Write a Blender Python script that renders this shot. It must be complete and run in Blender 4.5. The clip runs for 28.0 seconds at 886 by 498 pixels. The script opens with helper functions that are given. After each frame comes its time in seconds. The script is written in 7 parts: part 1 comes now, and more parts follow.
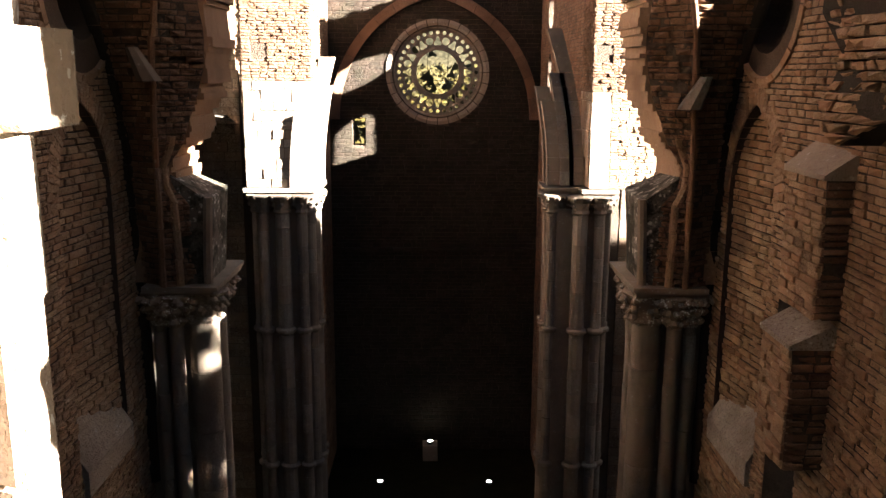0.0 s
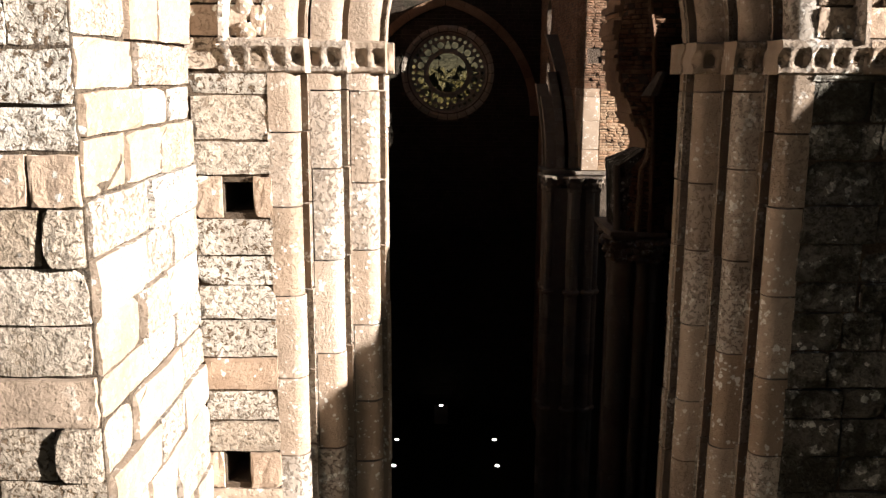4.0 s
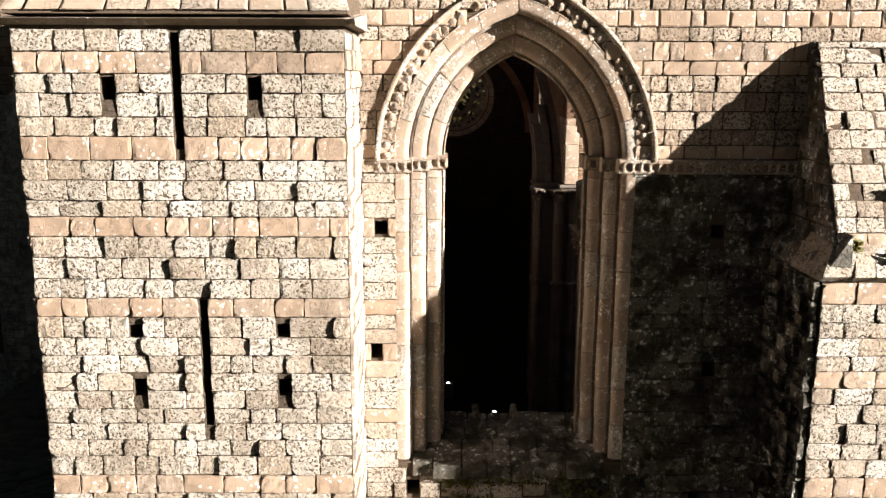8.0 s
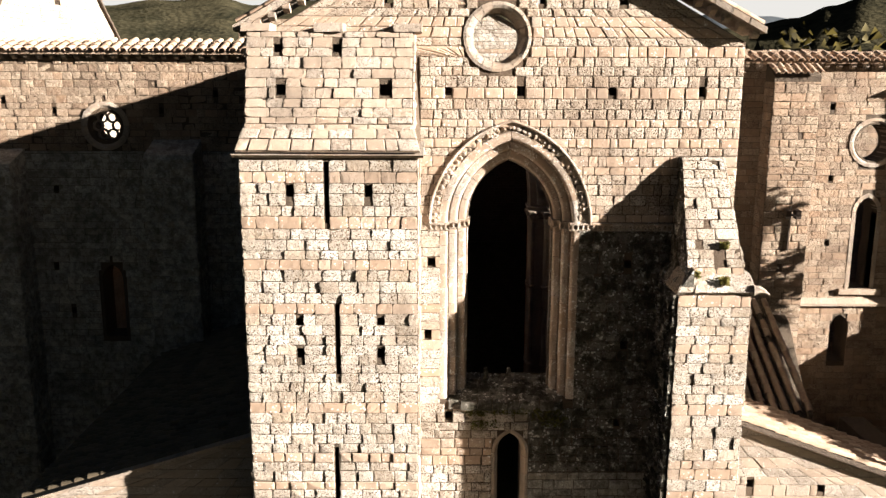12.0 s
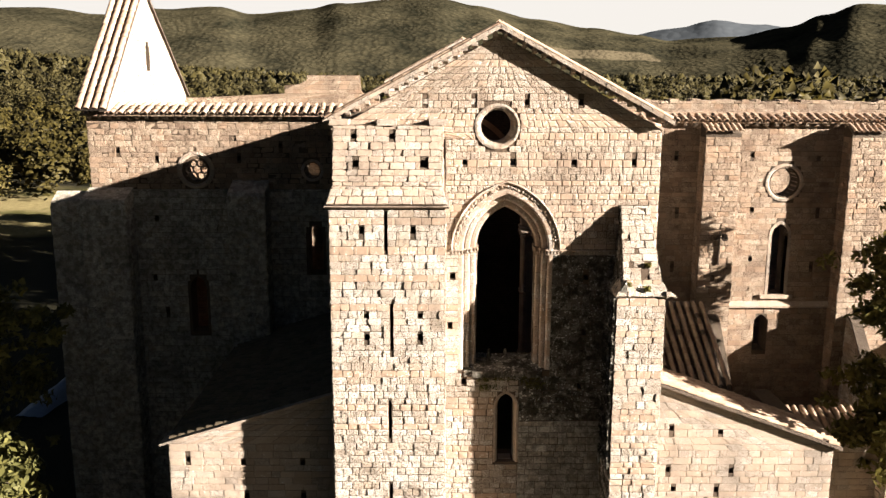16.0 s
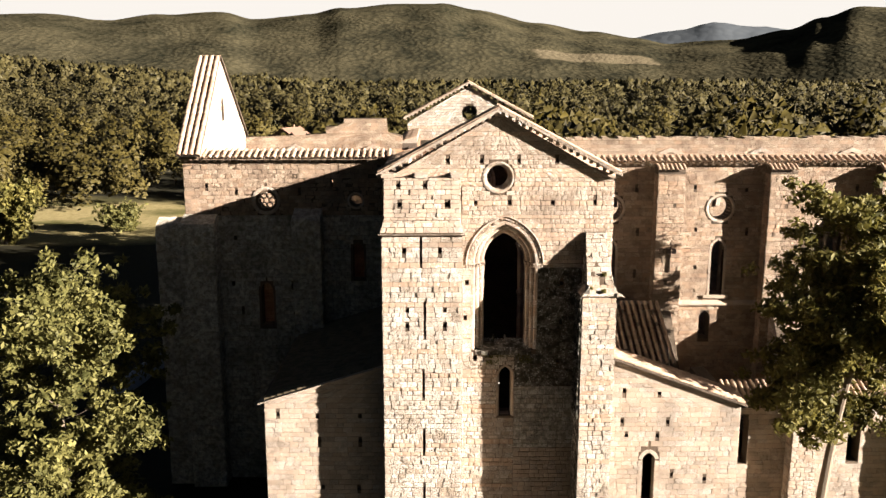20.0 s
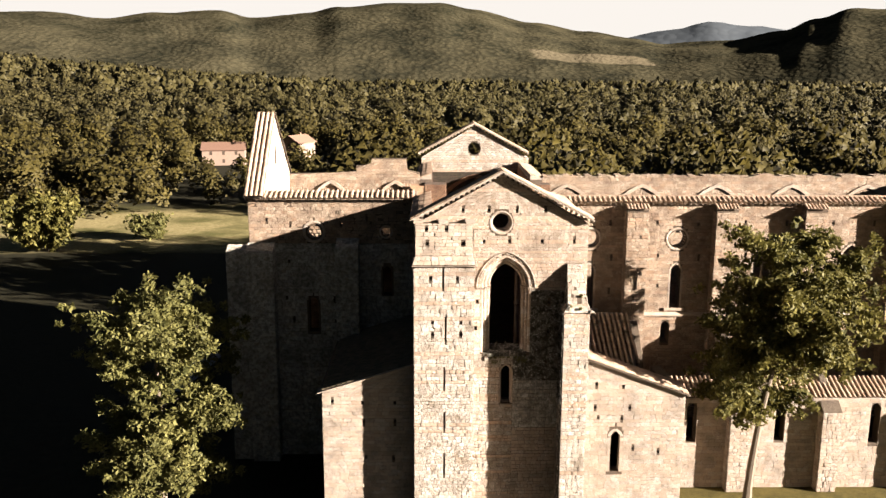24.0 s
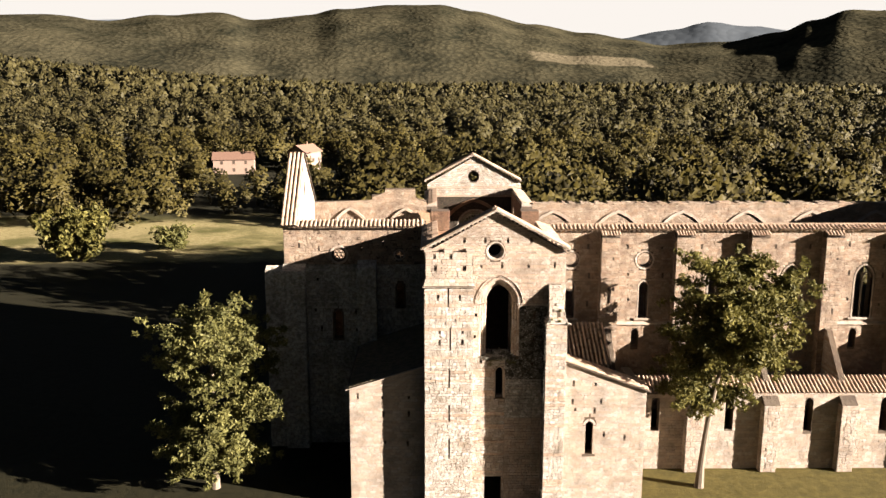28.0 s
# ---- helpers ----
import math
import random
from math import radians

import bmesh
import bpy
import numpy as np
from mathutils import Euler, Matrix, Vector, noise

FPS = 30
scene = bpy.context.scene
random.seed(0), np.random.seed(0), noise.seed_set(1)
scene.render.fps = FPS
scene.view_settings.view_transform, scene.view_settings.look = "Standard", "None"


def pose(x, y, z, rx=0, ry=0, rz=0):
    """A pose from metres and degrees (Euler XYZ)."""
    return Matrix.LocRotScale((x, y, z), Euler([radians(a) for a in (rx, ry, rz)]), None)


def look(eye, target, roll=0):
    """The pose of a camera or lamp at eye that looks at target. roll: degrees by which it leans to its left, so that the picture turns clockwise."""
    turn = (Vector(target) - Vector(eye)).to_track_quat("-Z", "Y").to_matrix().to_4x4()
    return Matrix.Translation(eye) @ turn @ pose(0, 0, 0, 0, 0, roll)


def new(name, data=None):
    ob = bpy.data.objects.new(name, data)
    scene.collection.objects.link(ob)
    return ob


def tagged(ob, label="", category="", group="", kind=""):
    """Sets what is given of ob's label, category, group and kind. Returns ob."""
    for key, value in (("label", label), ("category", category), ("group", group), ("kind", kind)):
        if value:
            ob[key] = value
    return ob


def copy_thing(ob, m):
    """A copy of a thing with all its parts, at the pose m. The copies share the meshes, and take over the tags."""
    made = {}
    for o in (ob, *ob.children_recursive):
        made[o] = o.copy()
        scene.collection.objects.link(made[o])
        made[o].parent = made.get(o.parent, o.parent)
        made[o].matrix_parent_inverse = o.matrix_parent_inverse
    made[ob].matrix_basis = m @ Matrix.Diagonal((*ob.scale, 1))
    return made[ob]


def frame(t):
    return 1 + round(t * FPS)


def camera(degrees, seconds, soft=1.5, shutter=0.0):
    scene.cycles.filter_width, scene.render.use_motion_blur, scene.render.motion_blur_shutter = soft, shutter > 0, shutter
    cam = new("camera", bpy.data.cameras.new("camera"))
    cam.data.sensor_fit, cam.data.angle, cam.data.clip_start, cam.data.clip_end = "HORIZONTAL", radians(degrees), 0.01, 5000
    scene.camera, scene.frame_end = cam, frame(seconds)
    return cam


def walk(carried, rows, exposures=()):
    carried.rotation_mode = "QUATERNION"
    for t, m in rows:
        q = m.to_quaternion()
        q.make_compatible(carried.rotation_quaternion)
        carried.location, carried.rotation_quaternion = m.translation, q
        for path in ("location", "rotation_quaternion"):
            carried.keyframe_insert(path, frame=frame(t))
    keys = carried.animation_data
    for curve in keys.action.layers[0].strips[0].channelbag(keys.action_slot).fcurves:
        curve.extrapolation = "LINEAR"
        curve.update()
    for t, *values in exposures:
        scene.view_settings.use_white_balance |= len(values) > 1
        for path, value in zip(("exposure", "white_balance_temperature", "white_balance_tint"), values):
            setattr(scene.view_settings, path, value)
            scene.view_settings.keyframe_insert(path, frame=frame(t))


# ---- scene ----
from mathutils import geometry
cam = camera(54.9, 28.0, soft=1.4)
PATH = [
    (0, (0.23, -1.089, 19.538), (0.24, 0.869, 19.128), 0.3),
    (1, (0.085, -2.08, 19.375), (0.088, -0.122, 18.968), 0.1),
    (2, (-0.094, -3.019, 19.317), (-0.084, -1.06, 18.913), 0.1),
    (3, (-0.224, -4.389, 19.272), (-0.214, -2.43, 18.87), 0.2),
    (6, (-0.565, -9.4, 20.117), (-0.554, -7.441, 19.713), 0.2),
    (7, (-0.705, -11.278, 20.529), (-0.693, -9.32, 20.121), 0.2),
    (8, (-0.832, -13.277, 20.965), (-0.821, -11.319, 20.557), 0.2),
    (9, (-1.163, -15.289, 21.676), (-1.131, -13.335, 21.248), 0.5),
    (10.5, (-1.369, -18.773, 22.743), (-1.35, -16.819, 22.318), 0.3),
    (12, (-1.525, -22.539, 23.668), (-1.516, -20.582, 23.254), 0.2),
    (13.5, (-1.757, -26.495, 24.422), (-1.752, -24.535, 24.028), 0.1),
    (16, (-2.427, -33.182, 26.38), (-2.409, -31.222, 25.982), 0.2),
    (18, (-2.782, -39.635, 28.028), (-2.777, -37.673, 27.638), -0.0),
    (21, (-3.831, -50.28, 30.902), (-3.812, -48.319, 30.507), 0.0),
    (24, (-5.027, -61.128, 34.956), (-5.003, -59.169, 34.557), 0.2),
    (26, (-5.407, -68.203, 37.515), (-5.383, -66.243, 37.118), 0.0),
    (28, (-5.649, -74.768, 39.94), (-5.625, -72.809, 39.54), 0.1),
]
walk(cam, [(t, look(eye, target, roll)) for t, eye, target, roll in PATH], [(0, 5.1, 6500, 10), (1, 3.9, 6450, 10), (2, 2.8, 6450, 10), (3, 2.4, 6450, 10), (6, 2.5, 6450, 8), (8, 2.6, 6450, 8), (12, 2.75, 6600, 10), (20, 2.9, 6850, 12), (28, 2.9, 6850, 13)])

# ---- world, sun, exposure ----
SUN = Vector((2.85, -1.0, 0.84)).normalized()
world = bpy.data.worlds.new("sky")
scene.world = world
world.use_nodes = True
wn = world.node_tree.nodes
sky = wn.new("ShaderNodeTexSky")
sky.sky_type, sky.sun_disc = "NISHITA", False
sky.sun_elevation = math.asin(SUN.z)
sky.sun_rotation = math.atan2(SUN.x, SUN.y)
sky.dust_density, sky.ozone_density = 2.0, 2.5
wn["Background"].inputs[1].default_value = 0.0041
world.node_tree.links.new(sky.outputs[0], wn["Background"].inputs[0])
sun_data = bpy.data.lights.new("sun", "SUN")
sun_data.energy, sun_data.angle, sun_data.color = 5.0, radians(0.6), (1.0, 0.935, 0.87)
sun = new("sun", sun_data)
sun.matrix_world = look(SUN * 200, (0, 0, 0))

# ---- materials ----
def mat_new(name):
    m = bpy.data.materials.new(name)
    m.use_nodes = True
    nt = m.node_tree
    return m, nt.nodes, nt.links, nt.nodes["Principled BSDF"]

def node(ns, kind, **kw):
    n = ns.new("ShaderNode" + kind)
    for k, v in kw.items():
        n.inputs[k].default_value = v
    return n

def mixed(ns, ls, fac, a, b, blend="MIX"):
    m = ns.new("ShaderNodeMix")
    m.data_type, m.blend_type = "RGBA", blend
    for sock, v in ((0, fac), (6, a), (7, b)):
        if isinstance(v, (int, float)):
            m.inputs[sock].default_value = v
        elif isinstance(v, tuple):
            m.inputs[sock].default_value = (*v, 1)
        else:
            ls.new(v, m.inputs[sock])
    return m.outputs[2]

def ramp(ns, ls, src, lo, hi):
    r = ns.new("ShaderNodeMapRange")
    r.inputs[1].default_value, r.inputs[2].default_value = lo, hi
    ls.new(src, r.inputs[0])
    return r.outputs[0]

def math_node(ns, ls, op, a, b):
    m = ns.new("ShaderNodeMath")
    m.operation = op
    for i, v in enumerate((a, b)):
        if isinstance(v, (int, float)):
            m.inputs[i].default_value = v
        else:
            ls.new(v, m.inputs[i])
    return m.outputs[0]

def stone_mat(name, dark, light, lichen=(0.62, 0.58, 0.50), lichen_amount=0.5, pits=0.6, grain=14.0, moss=0.0, rough=0.9, spots=9.0, smooth_share=0.28, relief=0.07, spot_size=0.34, pore_scale=2.0, moss_scale=1.3):
    """Weathered stone: tone by piece, some pieces smooth and some pitted like a sponge, lichen spots, moss."""
    m, ns, ls, bs = mat_new(name)
    geo = ns.new("ShaderNodeNewGeometry")
    pos = geo.outputs["Position"]
    oi = ns.new("ShaderNodeObjectInfo")
    rnd = math_node(ns, ls, "FRACT", math_node(ns, ls, "ADD", oi.outputs["Random"], geo.outputs["Random Per Island"]), 0.0)
    rnd2 = math_node(ns, ls, "FRACT", math_node(ns, ls, "MULTIPLY", rnd, 7.31), 0.0)
    pitted = ramp(ns, ls, rnd2, smooth_share - 0.25, smooth_share + 0.25)
    big = node(ns, "TexNoise", Scale=0.55, Detail=5.0, Roughness=0.65)
    ls.new(pos, big.inputs[0])
    mid = node(ns, "TexNoise", Scale=grain * 0.4, Detail=7.0, Roughness=0.7)
    ls.new(pos, mid.inputs[0])
    tone = math_node(ns, ls, "ADD", math_node(ns, ls, "MULTIPLY", rnd, 0.55), math_node(ns, ls, "MULTIPLY", ramp(ns, ls, mid.outputs[0], 0.2, 0.8), 0.45))
    col = mixed(ns, ls, tone, dark, light)
    brown = tuple(x * k for x, k in zip(dark, (1.45, 1.3, 1.15)))
    col = mixed(ns, ls, math_node(ns, ls, "MULTIPLY", math_node(ns, ls, "SUBTRACT", 1.0, pitted), 0.55), col, brown)
    col = mixed(ns, ls, math_node(ns, ls, "MULTIPLY", ramp(ns, ls, big.outputs[0], 0.46, 0.70), 0.8), col, tuple(x * 0.8 for x in dark))
    warp = mixed(ns, ls, 0.10, pos, mid.outputs[1], "ADD")
    vor = node(ns, "TexVoronoi", Scale=spots)
    ls.new(warp, vor.inputs[0])
    size = math_node(ns, ls, "MULTIPLY", ramp(ns, ls, mid.outputs[0], 0.42, 0.66), spot_size)
    edge = math_node(ns, ls, "SUBTRACT", size, vor.outputs[0])
    spot = math_node(ns, ls, "MULTIPLY", ramp(ns, ls, edge, 0.0, 0.05), ramp(ns, ls, big.outputs[0], 0.60, 0.47))
    col = mixed(ns, ls, math_node(ns, ls, "MULTIPLY", spot, lichen_amount), col, lichen)
    if moss:
        mz = node(ns, "TexNoise", Scale=moss_scale, Detail=8.0, Roughness=0.7)
        ls.new(pos, mz.inputs[0])
        col = mixed(ns, ls, math_node(ns, ls, "MULTIPLY", ramp(ns, ls, mz.outputs[0], 0.46, 0.56), moss), col, (0.022, 0.020, 0.010))
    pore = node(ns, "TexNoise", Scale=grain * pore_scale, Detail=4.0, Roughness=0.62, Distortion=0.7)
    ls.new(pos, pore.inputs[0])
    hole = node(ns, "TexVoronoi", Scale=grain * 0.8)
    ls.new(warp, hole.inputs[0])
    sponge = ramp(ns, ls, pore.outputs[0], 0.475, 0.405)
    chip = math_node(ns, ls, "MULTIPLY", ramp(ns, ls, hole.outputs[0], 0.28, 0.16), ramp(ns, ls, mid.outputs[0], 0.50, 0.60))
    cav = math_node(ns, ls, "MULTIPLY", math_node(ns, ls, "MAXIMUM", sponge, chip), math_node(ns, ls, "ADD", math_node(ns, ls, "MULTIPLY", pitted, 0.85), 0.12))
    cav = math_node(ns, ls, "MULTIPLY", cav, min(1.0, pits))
    # Pits get a dark brown colour too, painting the shade inside them.
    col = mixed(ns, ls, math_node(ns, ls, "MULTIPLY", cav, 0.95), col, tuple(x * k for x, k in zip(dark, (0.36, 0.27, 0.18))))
    ls.new(col, bs.inputs["Base Color"])
    bs.inputs["Roughness"].default_value = rough
    bs.inputs["Specular IOR Level"].default_value = 0.25
    fine = node(ns, "TexNoise", Scale=grain * 4.0, Detail=3.0, Roughness=0.7)
    ls.new(pos, fine.inputs[0])
    h = math_node(ns, ls, "ADD", math_node(ns, ls, "MULTIPLY", cav, -1.5),
                  math_node(ns, ls, "ADD", math_node(ns, ls, "MULTIPLY", fine.outputs[0], 0.30), math_node(ns, ls, "MULTIPLY", mid.outputs[0], 0.9)))
    bump = node(ns, "Bump", Strength=1.0, Distance=relief)
    ls.new(h, bump.inputs["Height"])
    ls.new(bump.outputs[0], bs.inputs["Normal"])
    return m

def plain_mat(name, a, b, scale=6.0, rough=0.85, bump_d=0.01):
    m, ns, ls, bs = mat_new(name)
    geo = ns.new("ShaderNodeNewGeometry")
    oi = ns.new("ShaderNodeObjectInfo")
    rnd = math_node(ns, ls, "FRACT", math_node(ns, ls, "ADD", oi.outputs["Random"], geo.outputs["Random Per Island"]), 0.0)
    n1 = node(ns, "TexNoise", Scale=scale, Detail=6.0, Roughness=0.7)
    ls.new(geo.outputs["Position"], n1.inputs[0])
    tone = math_node(ns, ls, "ADD", math_node(ns, ls, "MULTIPLY", rnd, 0.5), math_node(ns, ls, "MULTIPLY", ramp(ns, ls, n1.outputs[0], 0.3, 0.7), 0.5))
    ls.new(mixed(ns, ls, tone, a, b), bs.inputs["Base Color"])
    bs.inputs["Roughness"].default_value = rough
    bs.inputs["Specular IOR Level"].default_value = 0.2
    bp = node(ns, "Bump", Strength=0.8, Distance=bump_d)
    n2 = node(ns, "TexNoise", Scale=scale * 4, Detail=5.0)
    ls.new(geo.outputs["Position"], n2.inputs[0])
    ls.new(n2.outputs[0], bp.inputs["Height"])
    ls.new(bp.outputs[0], bs.inputs["Normal"])
    return m

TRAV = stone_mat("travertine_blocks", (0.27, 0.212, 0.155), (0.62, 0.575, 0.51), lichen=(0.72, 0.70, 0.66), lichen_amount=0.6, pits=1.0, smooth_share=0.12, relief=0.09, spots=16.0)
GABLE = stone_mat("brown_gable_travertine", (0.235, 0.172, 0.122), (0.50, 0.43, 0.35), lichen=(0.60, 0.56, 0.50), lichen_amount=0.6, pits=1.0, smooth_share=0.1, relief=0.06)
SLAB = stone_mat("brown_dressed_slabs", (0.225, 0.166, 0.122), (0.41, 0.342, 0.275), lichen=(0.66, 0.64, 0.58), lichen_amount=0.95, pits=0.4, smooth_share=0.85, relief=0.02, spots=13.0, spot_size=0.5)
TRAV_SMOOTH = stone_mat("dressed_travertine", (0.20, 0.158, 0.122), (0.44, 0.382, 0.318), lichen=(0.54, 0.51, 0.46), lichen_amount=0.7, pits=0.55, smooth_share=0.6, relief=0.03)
# Moss and lichen over a base colour lowered to paint in shade.
TRAV_DARK = stone_mat("mossy_shade_dark_travertine", (0.055, 0.047, 0.036), (0.29, 0.265, 0.225), lichen=(0.60, 0.58, 0.52), lichen_amount=0.95, moss=0.92, spots=11.0, spot_size=0.75, moss_scale=2.2)
# Copy for the shaded choir wall, lightened so it shows under weak skylight.
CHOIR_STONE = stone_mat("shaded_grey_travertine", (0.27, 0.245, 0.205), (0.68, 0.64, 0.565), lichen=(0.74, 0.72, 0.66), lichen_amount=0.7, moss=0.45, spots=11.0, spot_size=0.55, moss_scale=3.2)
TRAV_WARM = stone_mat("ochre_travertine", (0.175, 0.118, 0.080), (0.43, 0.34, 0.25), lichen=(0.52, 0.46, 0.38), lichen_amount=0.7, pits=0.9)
# Dressed travertine again, darkened in colour for the shade indoors.
INNER = stone_mat("indoor_shade_travertine", (0.13, 0.105, 0.082), (0.30, 0.265, 0.225), lichen=(0.36, 0.34, 0.31), lichen_amount=0.5, pits=0.4, smooth_share=0.7, relief=0.02)
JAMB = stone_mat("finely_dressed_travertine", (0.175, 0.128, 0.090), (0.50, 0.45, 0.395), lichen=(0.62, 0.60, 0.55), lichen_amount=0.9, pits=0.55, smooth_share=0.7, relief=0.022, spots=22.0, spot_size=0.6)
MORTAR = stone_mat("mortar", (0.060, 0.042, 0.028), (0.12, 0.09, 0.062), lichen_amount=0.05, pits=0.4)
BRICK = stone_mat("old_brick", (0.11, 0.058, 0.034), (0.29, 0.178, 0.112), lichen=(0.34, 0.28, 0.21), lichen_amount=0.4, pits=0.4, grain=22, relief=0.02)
# Near-black base colour stands in for deep shade inside the church.
BRICK_DARK = stone_mat("shade_dark_brick", (0.018, 0.013, 0.009), (0.055, 0.039, 0.027), lichen=(0.12, 0.11, 0.08), lichen_amount=0.4, pits=0.4, grain=22, moss=0.5, relief=0.02)
# Beige brick, lightened further for sunlight bounced onto the near walls.
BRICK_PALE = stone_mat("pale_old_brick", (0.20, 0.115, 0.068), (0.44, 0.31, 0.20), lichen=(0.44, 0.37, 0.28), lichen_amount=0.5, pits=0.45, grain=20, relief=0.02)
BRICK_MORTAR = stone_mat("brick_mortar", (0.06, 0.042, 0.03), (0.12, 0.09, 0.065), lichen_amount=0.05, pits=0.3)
TILE = plain_mat("roof_tile_clay", (0.19, 0.115, 0.075), (0.40, 0.30, 0.215), 5.0)
# Mossy tiles, their colour lowered as well for the shaded chapel roof.
TILE_DARK = plain_mat("mossy_shade_dark_roof_tile", (0.05, 0.04, 0.025), (0.13, 0.10, 0.065), 3.0)
PLASTER = stone_mat("pale_lit_rubble", (0.30, 0.25, 0.20), (0.42, 0.36, 0.30), lichen=(0.45, 0.42, 0.37), lichen_amount=0.4, pits=0.3, grain=9)
HOUSE_WALL = plain_mat("farmhouse_render", (0.14, 0.095, 0.07), (0.21, 0.15, 0.115), 1.5)
HOUSE_ROOF = plain_mat("farmhouse_tiles", (0.10, 0.055, 0.038), (0.19, 0.115, 0.08), 2.0)
BARK = plain_mat("bark", (0.08, 0.06, 0.042), (0.19, 0.15, 0.11), 9.0, 0.95, 0.03)
LAMP_BODY = plain_mat("lamp_metal", (0.03, 0.03, 0.03), (0.06, 0.06, 0.06), 20, 0.5, 0.002)
IRON = plain_mat("rusty_iron", (0.03, 0.02, 0.015), (0.07, 0.05, 0.035), 15, 0.8, 0.004)

def glow_mat(name, colour, strength):
    m, ns, ls, bs = mat_new(name)
    bs.inputs["Emission Color"].default_value = (*colour, 1)
    bs.inputs["Emission Strength"].default_value = strength
    return m

LAMP_GLASS = glow_mat("lit_lamp_glass", (1.0, 0.97, 0.9), 1.3)

def leaf_mat(name, a, b, trans=0.3, patch=0.35, share=0.6):
    m, ns, ls, bs = mat_new(name)
    geo = ns.new("ShaderNodeNewGeometry")
    n1 = node(ns, "TexNoise", Scale=patch, Detail=3.0)
    ls.new(geo.outputs["Position"], n1.inputs[0])
    tone = math_node(ns, ls, "ADD", math_node(ns, ls, "MULTIPLY", geo.outputs["Random Per Island"], share), math_node(ns, ls, "MULTIPLY", ramp(ns, ls, n1.outputs[0], 0.35, 0.65), 1.0 - share))
    col = mixed(ns, ls, tone, a, b)
    ls.new(col, bs.inputs["Base Color"])
    bs.inputs["Roughness"].default_value = 0.65
    bs.inputs["Specular IOR Level"].default_value = 0.15
    if trans:
        tr = ns.new("ShaderNodeBsdfTranslucent")
        ls.new(col, tr.inputs[0])
        mx = ns.new("ShaderNodeMixShader")
        mx.inputs[0].default_value = trans
        ls.new(bs.outputs[0], mx.inputs[1])
        ls.new(tr.outputs[0], mx.inputs[2])
        ls.new(mx.outputs[0], ns["Material Output"].inputs[0])
    return m

LEAF = leaf_mat("sunlit_leaves", (0.032, 0.033, 0.008), (0.150, 0.126, 0.032))
LEAF_YEL = leaf_mat("yellowing_leaves", (0.034, 0.036, 0.010), (0.142, 0.128, 0.040))
WOODS = leaf_mat("woodland_crowns", (0.021, 0.0165, 0.003), (0.052, 0.040, 0.009), 0.0, 0.09, 0.35)
# Lower contrast than the near crowns, painting the haze over distance.
FAR_WOODS = leaf_mat("distant_woodland_crowns", (0.024, 0.020, 0.006), (0.046, 0.037, 0.012), 0.0, 0.03, 0.35)

def ground_mat():
    m, ns, ls, bs = mat_new("meadow_and_shade_toned_ground")
    geo = ns.new("ShaderNodeNewGeometry")
    pos = geo.outputs["Position"]
    sep = ns.new("ShaderNodeSeparateXYZ")
    a = node(ns, "TexNoise", Scale=0.05, Detail=6.0, Roughness=0.6)
    ls.new(pos, a.inputs[0])
    b = node(ns, "TexNoise", Scale=0.9, Detail=8.0, Roughness=0.75)
    ls.new(pos, b.inputs[0])
    wob = mixed(ns, ls, 1.0, pos, mixed(ns, ls, 1.0, a.outputs[1], (24.0, 24.0, 0.0), "MULTIPLY"), "ADD")
    ls.new(wob, sep.inputs[0])
    # Nearly black colour paints in the shade left of and behind the church.
    shade_toned_grass = mixed(ns, ls, ramp(ns, ls, b.outputs[0], 0.3, 0.7), (0.006, 0.006, 0.002), (0.018, 0.015, 0.006))
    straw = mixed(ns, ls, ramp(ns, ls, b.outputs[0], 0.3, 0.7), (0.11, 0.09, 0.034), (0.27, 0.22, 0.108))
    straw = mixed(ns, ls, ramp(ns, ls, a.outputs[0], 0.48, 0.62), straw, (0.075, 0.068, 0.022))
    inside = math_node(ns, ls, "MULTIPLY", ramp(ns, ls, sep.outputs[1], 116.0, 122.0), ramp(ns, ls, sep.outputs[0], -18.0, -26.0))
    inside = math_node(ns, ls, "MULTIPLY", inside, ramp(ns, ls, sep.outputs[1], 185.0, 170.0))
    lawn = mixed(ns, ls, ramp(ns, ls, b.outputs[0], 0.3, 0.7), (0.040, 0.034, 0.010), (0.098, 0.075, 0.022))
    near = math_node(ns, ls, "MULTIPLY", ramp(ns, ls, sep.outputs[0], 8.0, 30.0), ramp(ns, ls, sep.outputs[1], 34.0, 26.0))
    shade_toned_grass = mixed(ns, ls, near, shade_toned_grass, lawn)
    ls.new(mixed(ns, ls, inside, shade_toned_grass, straw), bs.inputs["Base Color"])
    bs.inputs["Roughness"].default_value = 0.95
    bs.inputs["Specular IOR Level"].default_value = 0.1
    bp = node(ns, "Bump", Strength=0.7, Distance=0.15)
    ls.new(b.outputs[0], bp.inputs["Height"])
    ls.new(bp.outputs[0], bs.inputs["Normal"])
    return m

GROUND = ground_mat()

